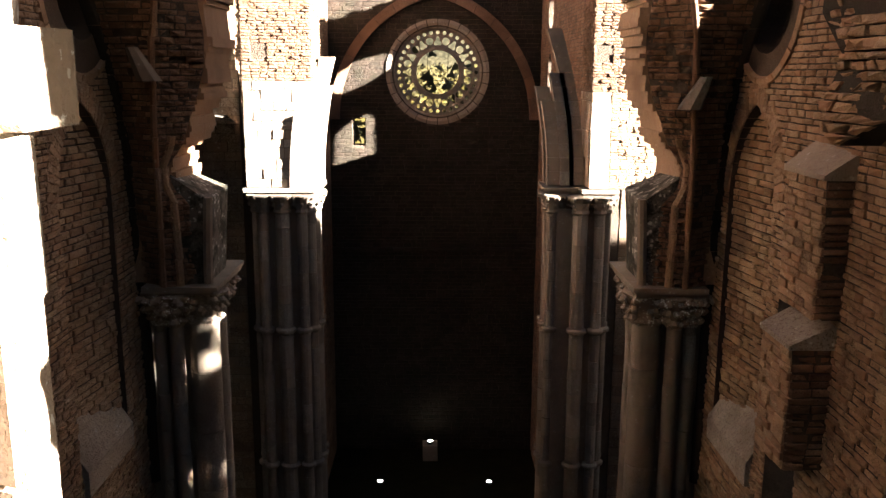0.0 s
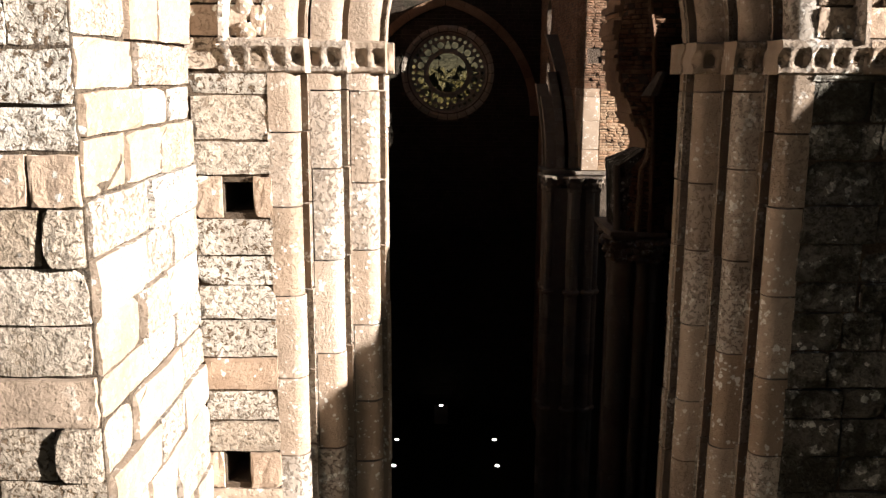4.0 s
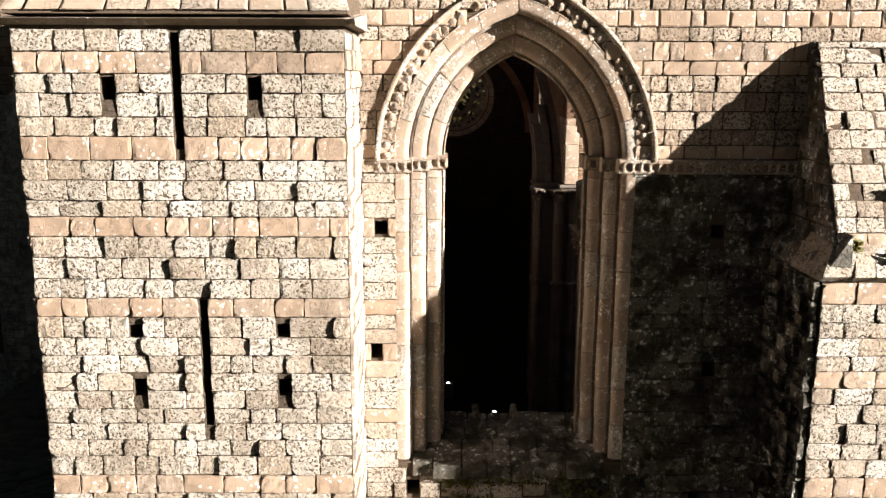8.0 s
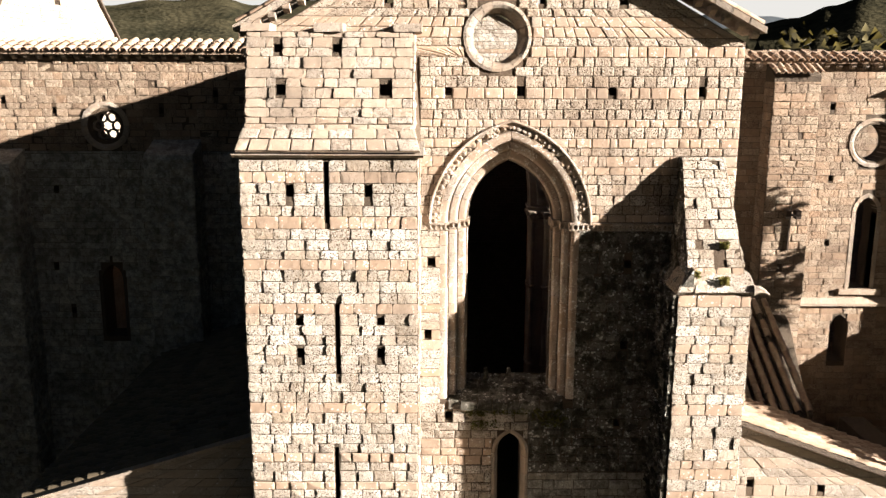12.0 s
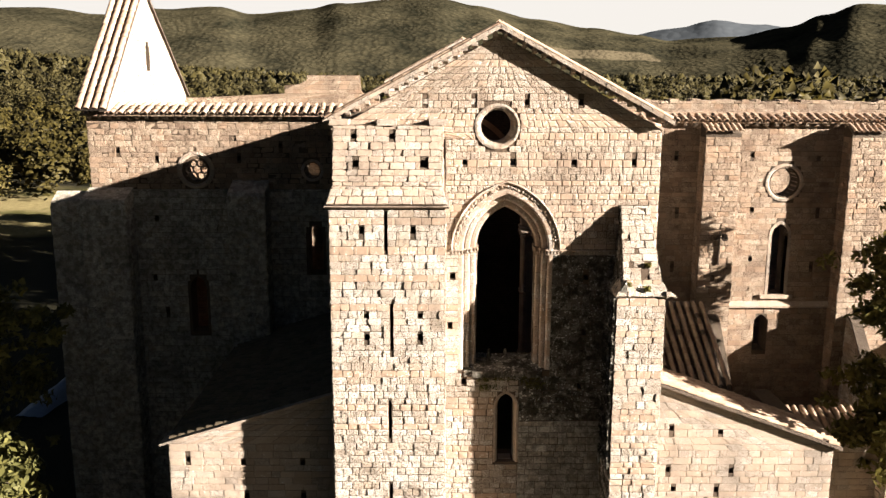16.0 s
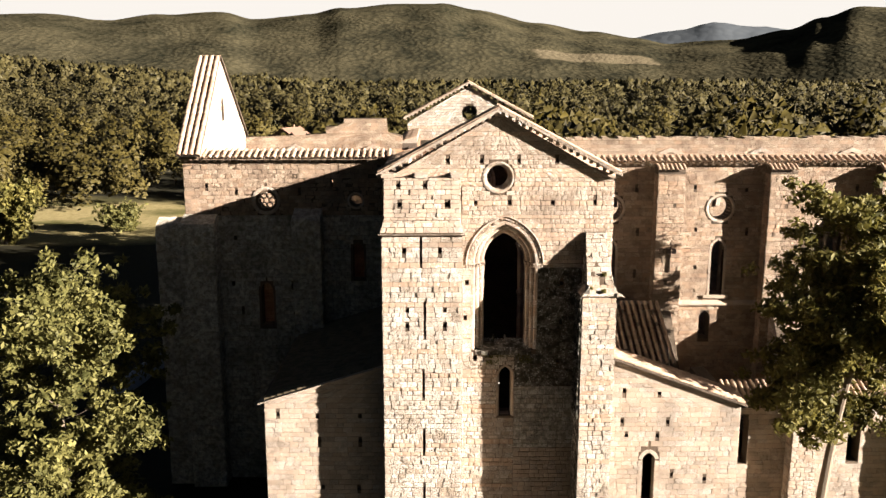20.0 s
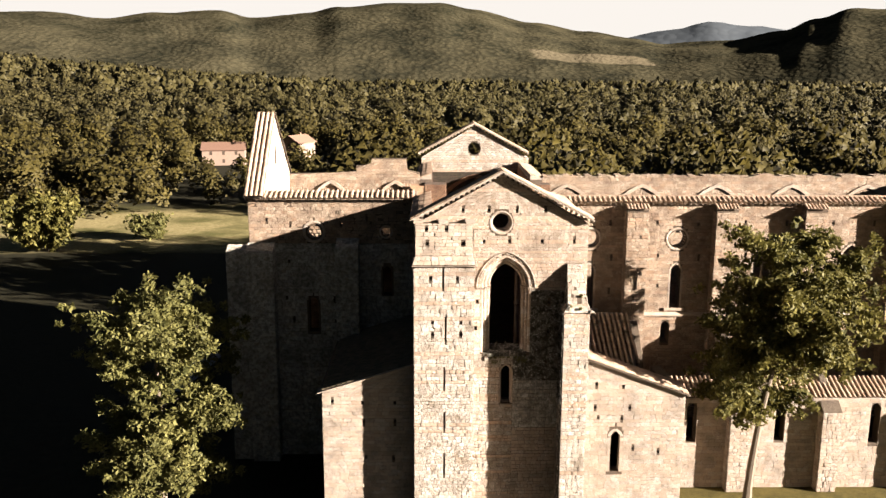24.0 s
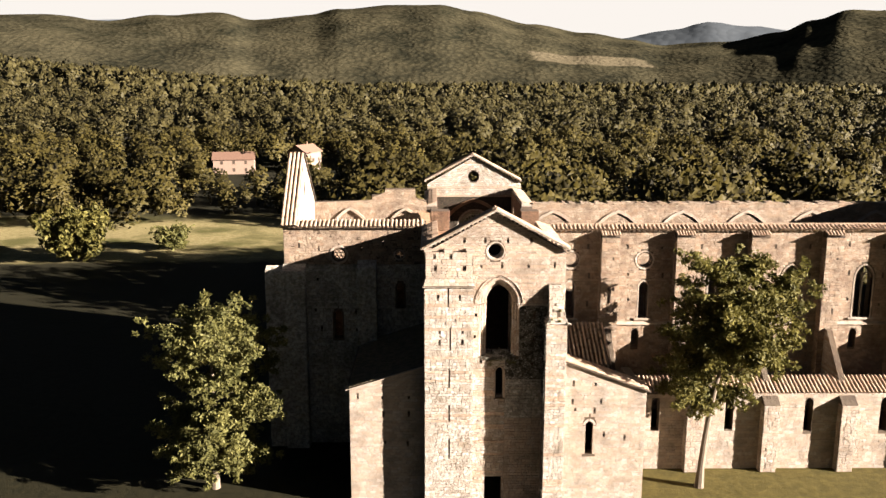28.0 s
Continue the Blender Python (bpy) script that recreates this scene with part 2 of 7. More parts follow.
def hill_mat(name, dark, light, s1, s2, field=None):
    m, ns, ls, bs = mat_new(name)
    pos = ns.new("ShaderNodeNewGeometry").outputs["Position"]
    a = node(ns, "TexNoise", Scale=s1, Detail=10.0, Roughness=0.62)
    ls.new(pos, a.inputs[0])
    v = node(ns, "TexVoronoi", Scale=s2)
    ls.new(mixed(ns, ls, 1.0, pos, mixed(ns, ls, 1.0, a.outputs[1], (60.0, 60.0, 40.0), "MULTIPLY"), "ADD"), v.inputs[0])
    t = math_node(ns, ls, "ADD", math_node(ns, ls, "MULTIPLY", ramp(ns, ls, a.outputs[0], 0.40, 0.60), 0.55), math_node(ns, ls, "MULTIPLY", ramp(ns, ls, v.outputs[0], 0.75, 0.10), 0.45))
    col = mixed(ns, ls, t, dark, light)
    if field:
        x0, x1, y0, y1 = field
        sep = ns.new("ShaderNodeSeparateXYZ")
        ls.new(mixed(ns, ls, 1.0, pos, mixed(ns, ls, 1.0, a.outputs[1], (90.0, 60.0, 0.0), "MULTIPLY"), "ADD"), sep.inputs[0])
        inx = math_node(ns, ls, "MULTIPLY", ramp(ns, ls, sep.outputs[0], x0, x0 + 12), ramp(ns, ls, sep.outputs[0], x1, x1 - 12))
        iny = math_node(ns, ls, "MULTIPLY", ramp(ns, ls, sep.outputs[1], y0, y0 + 8), ramp(ns, ls, sep.outputs[1], y1, y1 - 8))
        col = mixed(ns, ls, math_node(ns, ls, "MULTIPLY", inx, iny), col, (0.085, 0.070, 0.044))
    ls.new(col, bs.inputs["Base Color"])
    bs.inputs["Roughness"].default_value = 1.0
    bs.inputs["Specular IOR Level"].default_value = 0.0
    bp = node(ns, "Bump", Strength=0.45, Distance=4.0)
    ls.new(v.outputs[0], bp.inputs["Height"])
    bp.invert = True
    ls.new(bp.outputs[0], bs.inputs["Normal"])
    return m

HILL = hill_mat("wooded_hillside", (0.012, 0.012, 0.008), (0.052, 0.045, 0.026), 0.008, 0.085, (250.0, 500.0, 1745.0, 1835.0))
# Distance haze is put into this blue-grey base colour.
FAR_HILL = hill_mat("haze_toned_far_hill", (0.070, 0.080, 0.090), (0.088, 0.098, 0.106), 0.003, 0.02)

def low_sky_mat():
    """A glowing sheet for the white low sky, thinning out upward and to the sides."""
    m = bpy.data.materials.new("glowing_low_sky")
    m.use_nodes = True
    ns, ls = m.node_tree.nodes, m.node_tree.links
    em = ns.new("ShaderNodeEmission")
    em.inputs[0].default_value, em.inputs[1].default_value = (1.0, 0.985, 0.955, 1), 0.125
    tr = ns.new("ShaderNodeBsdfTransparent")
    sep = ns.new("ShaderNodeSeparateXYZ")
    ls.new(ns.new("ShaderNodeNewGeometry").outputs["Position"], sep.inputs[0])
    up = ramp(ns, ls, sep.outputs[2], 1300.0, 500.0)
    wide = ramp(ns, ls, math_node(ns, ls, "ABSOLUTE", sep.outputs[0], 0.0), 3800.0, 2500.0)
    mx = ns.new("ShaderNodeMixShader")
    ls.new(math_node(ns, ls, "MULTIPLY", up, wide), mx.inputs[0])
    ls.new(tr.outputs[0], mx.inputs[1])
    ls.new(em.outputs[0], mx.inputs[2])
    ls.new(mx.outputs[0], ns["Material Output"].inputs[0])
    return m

LOW_SKY_GLOW = low_sky_mat()

# ---- mesh helpers ----
class Geo:
    def __init__(self):
        self.v, self.f = [], []

    def add(self, verts, faces):
        n = len(self.v)
        self.v.extend(verts)
        self.f.extend([tuple(i + n for i in f) for f in faces])

    def box(self, x0, x1, y0, y1, z0, z1):
        self.add([(x, y, z) for z in (z0, z1) for y in (y0, y1) for x in (x0, x1)],
                 [(0, 2, 3, 1), (4, 5, 7, 6), (0, 1, 5, 4), (2, 6, 7, 3), (0, 4, 6, 2), (1, 3, 7, 5)])

    def hexa(self, p):
        self.add(p, [(0, 3, 2, 1), (4, 5, 6, 7), (0, 1, 5, 4), (1, 2, 6, 5), (2, 3, 7, 6), (3, 0, 4, 7)])

    def tube(self, rings, cap=True):
        n = len(rings[0])
        verts = [p for r in rings for p in r]
        faces = [(i * n + j, i * n + (j + 1) % n, (i + 1) * n + (j + 1) % n, (i + 1) * n + j) for i in range(len(rings) - 1) for j in range(n)]
        if cap:
            faces += [tuple(range(n - 1, -1, -1)), tuple(range((len(rings) - 1) * n, len(rings) * n))]
        self.add(verts, faces)

    def mesh(self, name):
        me = bpy.data.meshes.new(name)
        me.from_pydata(self.v, [], self.f)
        me.update()
        return me

    def make(self, name, material, parent=None, label="", category="", kind="", smooth=False, group=""):
        me = self.mesh(name)
        bm = bmesh.new()
        bm.from_mesh(me)
        bmesh.ops.recalc_face_normals(bm, faces=bm.faces)
        bm.to_mesh(me)
        bm.free()
        me.materials.append(material)
        if smooth:
            me.shade_smooth()
            me.set_sharp_from_angle(angle=radians(38))
        ob = new(name, me)
        ob.parent = parent
        return tagged(ob, label, category, group, kind)

def ring(c, r, n, axis="z", sx=1.0, sy=1.0, a0=0.0):
    out = []
    for i in range(n):
        a = a0 + 2 * math.pi * i / n
        p, q = r * math.cos(a) * sx, r * math.sin(a) * sy
        out.append({"z": (c[0] + p, c[1] + q, c[2]), "y": (c[0] + p, c[1], c[2] + q), "x": (c[0], c[1] + p, c[2] + q)}[axis])
    return out

class Plane:
    """A wall's own axes: u along it, v up, d out of it."""
    def __init__(self, o, u, n, lean=0.0, v0=0.0):
        self.o, self.u, self.n, self.lean, self.v0 = Vector(o), Vector(u), Vector(n), lean, v0

    def __call__(self, u, v, d=0.0):
        p = self.o + self.u * u + self.n * (d - self.lean * (v - self.v0))
        return (p.x, p.y, p.z + v)

def arch_pts(cx, w, zb, zs, c, n=10):
    """A pointed opening: half width w, foot zb, springing zs, centres c beyond the middle."""
    R = w + c
    a_top = math.acos(c / R)
    right = [(cx - c + R * math.cos(a_top * i / n), zs + R * math.sin(a_top * i / n)) for i in range(n + 1)]
    left = [(2 * cx - u, v) for u, v in reversed(right[:-1])]
    return [(cx - w, zb), (cx + w, zb)] + right + left

def circle_pts(cx, cz, r, n=28):
    return [(cx + r * math.cos(2 * math.pi * i / n), cz + r * math.sin(2 * math.pi * i / n)) for i in range(n)]

def rect_pts(cx, cz, w, h):
    return [(cx - w / 2, cz - h / 2), (cx + w / 2, cz - h / 2), (cx + w / 2, cz + h / 2), (cx - w / 2, cz + h / 2)]

def slab(geo, pl, outline, holes, d0, d1):
    """A wall with real openings through it."""
    loops = [outline] + holes
    pts = [p for l in loops for p in l]
    tris = geometry.tessellate_polygon([[Vector((u, v, 0)) for u, v in l] for l in loops])
    n = len(pts)
    verts = [pl(u, v, d1) for u, v in pts] + [pl(u, v, d0) for u, v in pts]
    faces = [tuple(t) for t in tris] + [tuple(i + n for i in reversed(t)) for t in tris]
    k = 0
    for l in loops:
        m = len(l)
        faces += [(k + i, k + (i + 1) % m, n + k + (i + 1) % m, n + k + i) for i in range(m)]
        k += m
    geo.add(verts, faces)

def crossings(poly, v):
    xs = []
    for (u0, v0), (u1, v1) in zip(poly, poly[1:] + poly[:1]):
        if (v0 <= v) != (v1 <= v):
            xs.append(u0 + (v - v0) / (v1 - v0) * (u1 - u0))
    return sorted(xs)

def courses(outline, holes, course, lengths, rng, v_lo=None, v_hi=None):
    """Stones in rows inside an outline, cut off at the openings: (four u at foot and top, v0, v1)."""
    lo = min(v for u, v in outline) if v_lo is None else v_lo
    hi = max(v for u, v in outline) if v_hi is None else v_hi
    out, v = [], lo
    while v < hi - 0.04:
        v1 = min(hi, v + course * rng.uniform(0.82, 1.2))
        a, b = crossings(outline, v + 0.004), crossings(outline, v1 - 0.004)
        if len(a) != len(b):
            a = b = crossings(outline, (v + v1) / 2)
        spans = [[a[i], a[i + 1], b[i], b[i + 1]] for i in range(0, len(a) - 1, 2)]
        for h in holes:
            xs = [x for q in range(5) for x in crossings(h, v + (v1 - v) * (q + 0.5) / 5)]
            if xs:
                h0, h1, nxt = min(xs), max(xs), []
                for s in spans:
                    if h1 <= min(s[0], s[2]) or h0 >= max(s[1], s[3]):
                        nxt.append(s)
                        continue
                    if h0 - min(s[0], s[2]) > 0.05:
                        nxt.append([s[0], h0, s[2], h0])
                    if max(s[1], s[3]) - h1 > 0.05:
                        nxt.append([h1, s[1], h1, s[3]])
                spans = nxt
        for s in spans:
            length = max(s[1] - s[0], s[3] - s[2])
            cuts, t = [0.0], 0.0
            while length - t > lengths[1]:
                t += rng.uniform(*lengths)
                if length - t > lengths[0] * 0.5:
                    cuts.append(t / length)
            cuts.append(1.0)
            for c0, c1 in zip(cuts, cuts[1:]):
                out.append((s[0] + (s[1] - s[0]) * c0, s[0] + (s[1] - s[0]) * c1, s[2] + (s[3] - s[2]) * c0, s[2] + (s[3] - s[2]) * c1, v, v1))
        v = v1
    return out

STONE_FACES = [(0, 1, 5, 4), (1, 2, 6, 5), (2, 3, 7, 6), (3, 0, 4, 7), (4, 5, 9, 8), (5, 6, 10, 9), (6, 7, 11, 10), (7, 4, 8, 11),
               (8, 9, 12), (9, 10, 12), (10, 11, 12), (11, 8, 12)]

def lay(geo, pl, stones, rng, joint=0.012, bevel=0.03, proud=0.035, rough=0.02):
    """Stones as real pieces standing out of the mortar."""
    for u0b, u1b, u0t, u1t, v0, v1 in stones:
        d = proud + rng.uniform(-rough, rough)
        j = [rng.uniform(0.3, 1.5) * joint for _ in range(8)]
        base = [(u0b + j[0], v0 + j[1]), (u1b - j[2], v0 + j[3]), (u1t - j[4], v1 - j[5]), (u0t + j[6], v1 - j[7])]
        cu, cv = sum(p[0] for p in base) / 4, sum(p[1] for p in base) / 4
        w = max(0.02, min(abs(u1b - u0b), v1 - v0))
        verts = [pl(u, v, -0.05) for u, v in base] + [pl(u, v, d - bevel * rng.uniform(0.4, 1.1)) for u, v in base]
        for u, v in base:
            k = min(0.45, bevel * rng.uniform(0.6, 1.6) / (w * 0.5))
            verts.append(pl(u + (cu - u) * k, v + (cv - v) * k, d + rng.uniform(-0.4, 0.4) * rough))
        verts.append(pl(cu, cv, d + rng.uniform(-0.3, 1.0) * rough))
        geo.add(verts, STONE_FACES)

def rough_stone(rng):
    """One worn stone on a unit patch 0.42 by 0.27: a net of 6 by 5 points, chipped at the corners."""
    g = Geo()
    nu, nv = 6, 5
    tilt_u, tilt_v = rng.uniform(-0.03, 0.03), rng.uniform(-0.05, 0.05)
    for k in range(nv):
        for i in range(nu):
            edge = i in (0, nu - 1) or k in (0, nv - 1)
            corner = i in (0, nu - 1) and k in (0, nv - 1)
            fu, fv = i / (nu - 1), k / (nv - 1)
            fu, fv = (fu, fv) if edge else (0.5 + (fu - 0.5) * 1.4, 0.5 + (fv - 0.5) * 1.5)
            u = -0.2075 + 0.415 * fu + (rng.uniform(-0.007, 0.006) * (1 if fu > 0.5 else -1) if edge else rng.uniform(-0.01, 0.01))
            v = -0.1325 + 0.265 * fv + (rng.uniform(-0.006, 0.005) * (1 if fv > 0.5 else -1) if edge else rng.uniform(-0.008, 0.008))
            d = rng.uniform(-0.012, 0.0) if corner else rng.uniform(-0.007, 0.002) if edge else rng.uniform(-0.007, 0.007)
            if corner and rng.random() < 0.14:
                u, v, d = u * 0.94, v * 0.92, d - 0.02
            g.v.append((u, -(d + u * tilt_u + v * tilt_v), v))
    g.f += [(k * nu + i, k * nu + i + 1, (k + 1) * nu + i + 1, (k + 1) * nu + i) for k in range(nv - 1) for i in range(nu - 1)]
    rim = [i for i in range(nu)] + [k * nu + nu - 1 for k in range(1, nv)] + [(nv - 1) * nu + i for i in range(nu - 2, -1, -1)] + [k * nu for k in range(nv - 2, 0, -1)]
    n0 = len(g.v)
    for q in rim:
        g.v.append((g.v[q][0], 0.09, g.v[q][2]))
    m = len(rim)
    g.f += [(rim[(q + 1) % m], rim[q], n0 + q, n0 + (q + 1) % m) for q in range(m)]
    return g

STONE_MESHES = {}
def stone_objects(pl, stones, rng, material, parent, proud=0.035, rough=0.02, name="stone", variants=24):
    """Stones that can be told apart one by one, on a few shared meshes."""
    key = (material.name, name)
    if key not in STONE_MESHES:
        STONE_MESHES[key] = []
        for i in range(variants):
            me = rough_stone(random.Random(500 + i)).mesh(name)
            me.materials.append(material)
            STONE_MESHES[key].append(me)
    up = Vector((0, 0, 1))
    rise, face = (up - pl.n * pl.lean), (pl.n + up * pl.lean).normalized()
    rot = Matrix((pl.u, -face, rise.normalized())).transposed()
    for u0b, u1b, u0t, u1t, v0, v1 in stones:
        ob = new(name, rng.choice(STONE_MESHES[key]))
        u0, u1 = max(u0b, u0t), min(u1b, u1t)
        p = Vector(pl((u0 + u1) / 2, (v0 + v1) / 2, proud + rng.uniform(-rough, rough)))
        ob.matrix_world = Matrix.LocRotScale(p, rot.to_euler(), ((u1 - u0 - rng.uniform(0.006, 0.026)) / 0.42, 1.0, (v1 - v0 - rng.uniform(0.004, 0.020)) * rise.length / 0.27))
        ob.parent = parent

def masonry(pl, outline, holes, material, parent, seed, course=0.27, lengths=(0.28, 0.6), pick=None, v_lo=None, v_hi=None, joint=0.012, bevel=0.016, proud=0.032, rough=0.024, name="stonework"):
    """A wall's face: up to 300 stones near the walk as pieces of their own, the rest in one mesh."""
    rng = random.Random(seed)
    stones = courses(outline, holes, course, lengths, rng, v_lo, v_hi)
    near = []
    if pick:
        near = [s for s in stones if pick(s) and abs(s[0] - s[2]) < 0.02 and abs(s[1] - s[3]) < 0.02][:300]
        ids = set(map(id, near))
        stones = [s for s in stones if id(s) not in ids]
    def slab_course(s):
        return material in (TRAV, GABLE) and random.Random(int(s[4] * 1000) + seed).random() < 0.21
    for mat, rows in ((material, [s for s in stones if not slab_course(s)]), (SLAB, [s for s in stones if slab_course(s)])):
        if rows:
            g = Geo()
            lay(g, pl, rows, rng, joint, bevel, proud, rough)
            me = g.mesh(name)
            me.materials.append(mat)
            ob = new(name, me)
            ob.parent = parent
            tagged(ob, kind="stuff")
    for mat, rows in ((material, [s for s in near if not slab_course(s)]), (SLAB, [s for s in near if slab_course(s)])):
        if rows:
            stone_objects(pl, rows, rng, mat, parent, proud, rough if mat is material else rough * 0.4)

def part(name, geo, material, parent, label="", smooth=False):
    return geo.make(name, material, parent, label, smooth=smooth)

SOUTH = Plane((0, 0, 0), (1, 0, 0), (0, -1, 0))
def south(y):
    return Plane((0, y, 0), (1, 0, 0), (0, -1, 0))
def north(y):
    return Plane((0, y, 0), (1, 0, 0), (0, 1, 0))
def east(x):
    return Plane((x, 0, 0), (0, 1, 0), (1, 0, 0))
def west(x):
    return Plane((x, 0, 0), (0, 1, 0), (-1, 0, 0))

# ---- roof tiles, cornices, arches ----
def tile_mesh():
    g = Geo()
    n = 7
    rings = []
    for y, r in ((0.0, 0.12), (0.46, 0.092)):
        outer = [(r * math.cos(math.pi * i / n), y, r * 0.9 * math.sin(math.pi * i / n)) for i in range(n + 1)]
        inner = [((r - 0.02) * math.cos(math.pi * i / n), y, (r - 0.02) * 0.9 * math.sin(math.pi * i / n)) for i in range(n, -1, -1)]
        rings.append(outer + inner)
    g.tube(rings)
    me = g.mesh("tile")
    me.materials.append(TILE)
    return me

TILE_MESH = tile_mesh()

def tile_row(parent, a, b, spacing, down, rng, rows=1, limit=300, size=1.0):
    """Clay half-round tiles side by side from a to b, each pointing along 'down'."""
    a, b, down = Vector(a), Vector(b), Vector(down).normalized()
    n = max(1, int((b - a).length / spacing))
    along = (b - a).normalized()
    up = along.cross(-down).normalized()
    if up.z < 0:
        up = -up
    side = (-down).cross(up)
    rot = Matrix((side, -down, up)).transposed()
    for r in range(rows):
        for i in range(n):
            ob = new("tile", TILE_MESH)
            p = a + (b - a) * ((i + 0.5) / n) - down * (0.40 * r * size - 0.04) + up * (0.03 + 0.012 * rng.uniform(-1, 1) + 0.012 * r)
            ob.matrix_world = Matrix.LocRotScale(p, (rot @ Euler((rng.uniform(-0.05, 0.05), rng.uniform(-0.08, 0.08), rng.uniform(-0.07, 0.07))).to_matrix()).to_euler(), (size * rng.uniform(0.92, 1.1), size, size))
            ob.parent = parent

def tile_field(name, parent, corner, across, down, nx, ny, sx, sy, rng, drop=0.04, mat=None):
    """A whole tiled slope as joined rows."""
    g = Geo()
    corner, across, down = Vector(corner), Vector(across).normalized(), Vector(down).normalized()
    up = across.cross(down).normalized()
    if up.z < 0:
        up = -up
    for i in range(nx):
        for k in range(ny):
            if rng.random() < drop:
                continue
            c = corner + across * (i + 0.5) * sx + down * (k + 1) * sy + up * (0.02 + rng.uniform(-0.012, 0.012))
            tw = rng.uniform(-0.05, 0.05)
            rings = []
            for t, r in ((0.0, sx * 0.40), (1.18, sx * 0.32)):
                q = c - (down + across * tw) * sy * t + up * 0.03 * (1 - t)
                rings.append([tuple(q + across * (r * math.cos(math.pi * j / 5)) + up * (r * 0.95 * math.sin(math.pi * j / 5))) for j in range(6)])
            n = len(g.v)
            g.v.extend(rings[0] + rings[1])
            g.f.extend([(n + j, n + j + 1, n + 7 + j, n + 6 + j) for j in range(5)] + [tuple(n + j for j in range(6))])
    ob = g.make(name, mat or TILE, parent, kind="stuff")
    return ob

def sweep_order(parent, name, material, cx, zb, zs, c, prof, rng, piece=0.5, jambs=True, label="", shift=0.0):
    """Moulded stones round a pointed opening, each a piece: prof is a list of (half width, d) across the moulding."""
    w_ref = prof[0][0]
    R = w_ref + c
    a_top = math.acos(c / R)
    def at(side, s, w, d):
        # s below 0: along the jamb, 0..1: along the arc
        w = w + (shift * (1 - max(0.0, s)) if side > 0 else 0.0)
        if s < 0:
            u, v = w, zs + s
        else:
            rr = w + c
            a = math.acos(c / rr) * s
            u, v = rr * math.cos(a) - c, zs + rr * math.sin(a)
        return SOUTH_AT(cx + side * u, v, d)
    spans = []
    if jambs:
        z = zb - zs
        while z < -0.02:
            z1 = min(0.0, z + piece * rng.uniform(0.75, 1.25))
            if -z1 < piece * 0.3:
                z1 = 0.0
            spans.append((z, z1, 1))
            z = z1
    k = max(3, int(R * a_top / piece))
    spans += [(i / k, (i + 1) / k, 3) for i in range(k)]
    for side in (-1, 1):
        for s0, s1, m in spans:
            gap = 0.006 if s0 < 0 else 0.006 / (R * a_top)
            sh = rng.uniform(-0.006, 0.006)
            g = Geo()
            rings = []
            for q in range(m + 1):
                s = s0 + gap + (s1 - s0 - 2 * gap) * q / m
                rings.append([at(side, s, w + sh, d + sh) for w, d in prof])
            g.tube(rings)
            g.make(name, material, parent, label, smooth=True)

def roll(w, d, r, a0, a1, n=10):
    return [(w + r * math.cos(math.radians(a0 + (a1 - a0) * i / n)), d + r * math.sin(math.radians(a0 + (a1 - a0) * i / n))) for i in range(n + 1)]

def round_moulding(parent, name, material, pl, cx, cz, prof, pieces, rng, label=""):
    """A ring of stones round a circular opening: prof is (radius, d) points."""
    for i in range(pieces):
        a0, a1 = 2 * math.pi * i / pieces + 0.008, 2 * math.pi * (i + 1) / pieces - 0.008
        sh = rng.uniform(-0.006, 0.006)
        rings = [[pl(cx + (r + sh) * math.cos(a0 + (a1 - a0) * q / 3), cz + (r + sh) * math.sin(a0 + (a1 - a0) * q / 3), d + sh) for r, d in prof] for q in range(4)]
        g = Geo()
        g.tube(rings)
        g.make(name, material, parent, label)

def rough_boxes(geo, items, rng, j=0.012):
    for x0, x1, y0, y1, z0, z1 in items:
        p = [(x, y, z) for z in (z0, z1) for x, y in ((x0, y0), (x1, y0), (x1, y1), (x0, y1))]
        geo.hexa([tuple(c + rng.uniform(-j, j) for c in q) for q in p])

CORBEL = Geo()
CORBEL.add([(-0.09, 0, 0), (0.09, 0, 0), (0.09, 0, 0.22), (-0.09, 0, 0.22), (-0.085, -0.12, 0.0), (0.085, -0.12, 0.0), (0.085, -0.28, 0.1), (-0.085, -0.28, 0.1), (0.09, -0.30, 0.22), (-0.09, -0.30, 0.22)],
           [(0, 1, 2, 3), (0, 4, 5, 1), (4, 7, 6, 5), (7, 9, 8, 6), (9, 3, 2, 8), (1, 5, 6, 8, 2), (0, 3, 9, 7, 4)])
CORBEL_MESH = CORBEL.mesh("corbel")
CORBEL_MESH.materials.append(TRAV_SMOOTH)

def corbels(parent, a, b, spacing, rng, face_y_dir=-1, turn=0.0):
    a, b = Vector(a), Vector(b)
    n = int((b - a).length / spacing)
    for i in range(n):
        ob = new("corbel", CORBEL_MESH)
        ob.matrix_world = Matrix.LocRotScale(a + (b - a) * ((i + 0.5) / n), Euler((0, 0, turn)), (rng.uniform(0.9, 1.1), 1, rng.uniform(0.92, 1.08)))
        ob.parent = parent

# ---- transept end wall with the tall window ----
def SOUTH_AT(u, v, d):
    return SOUTH(u, v, d)

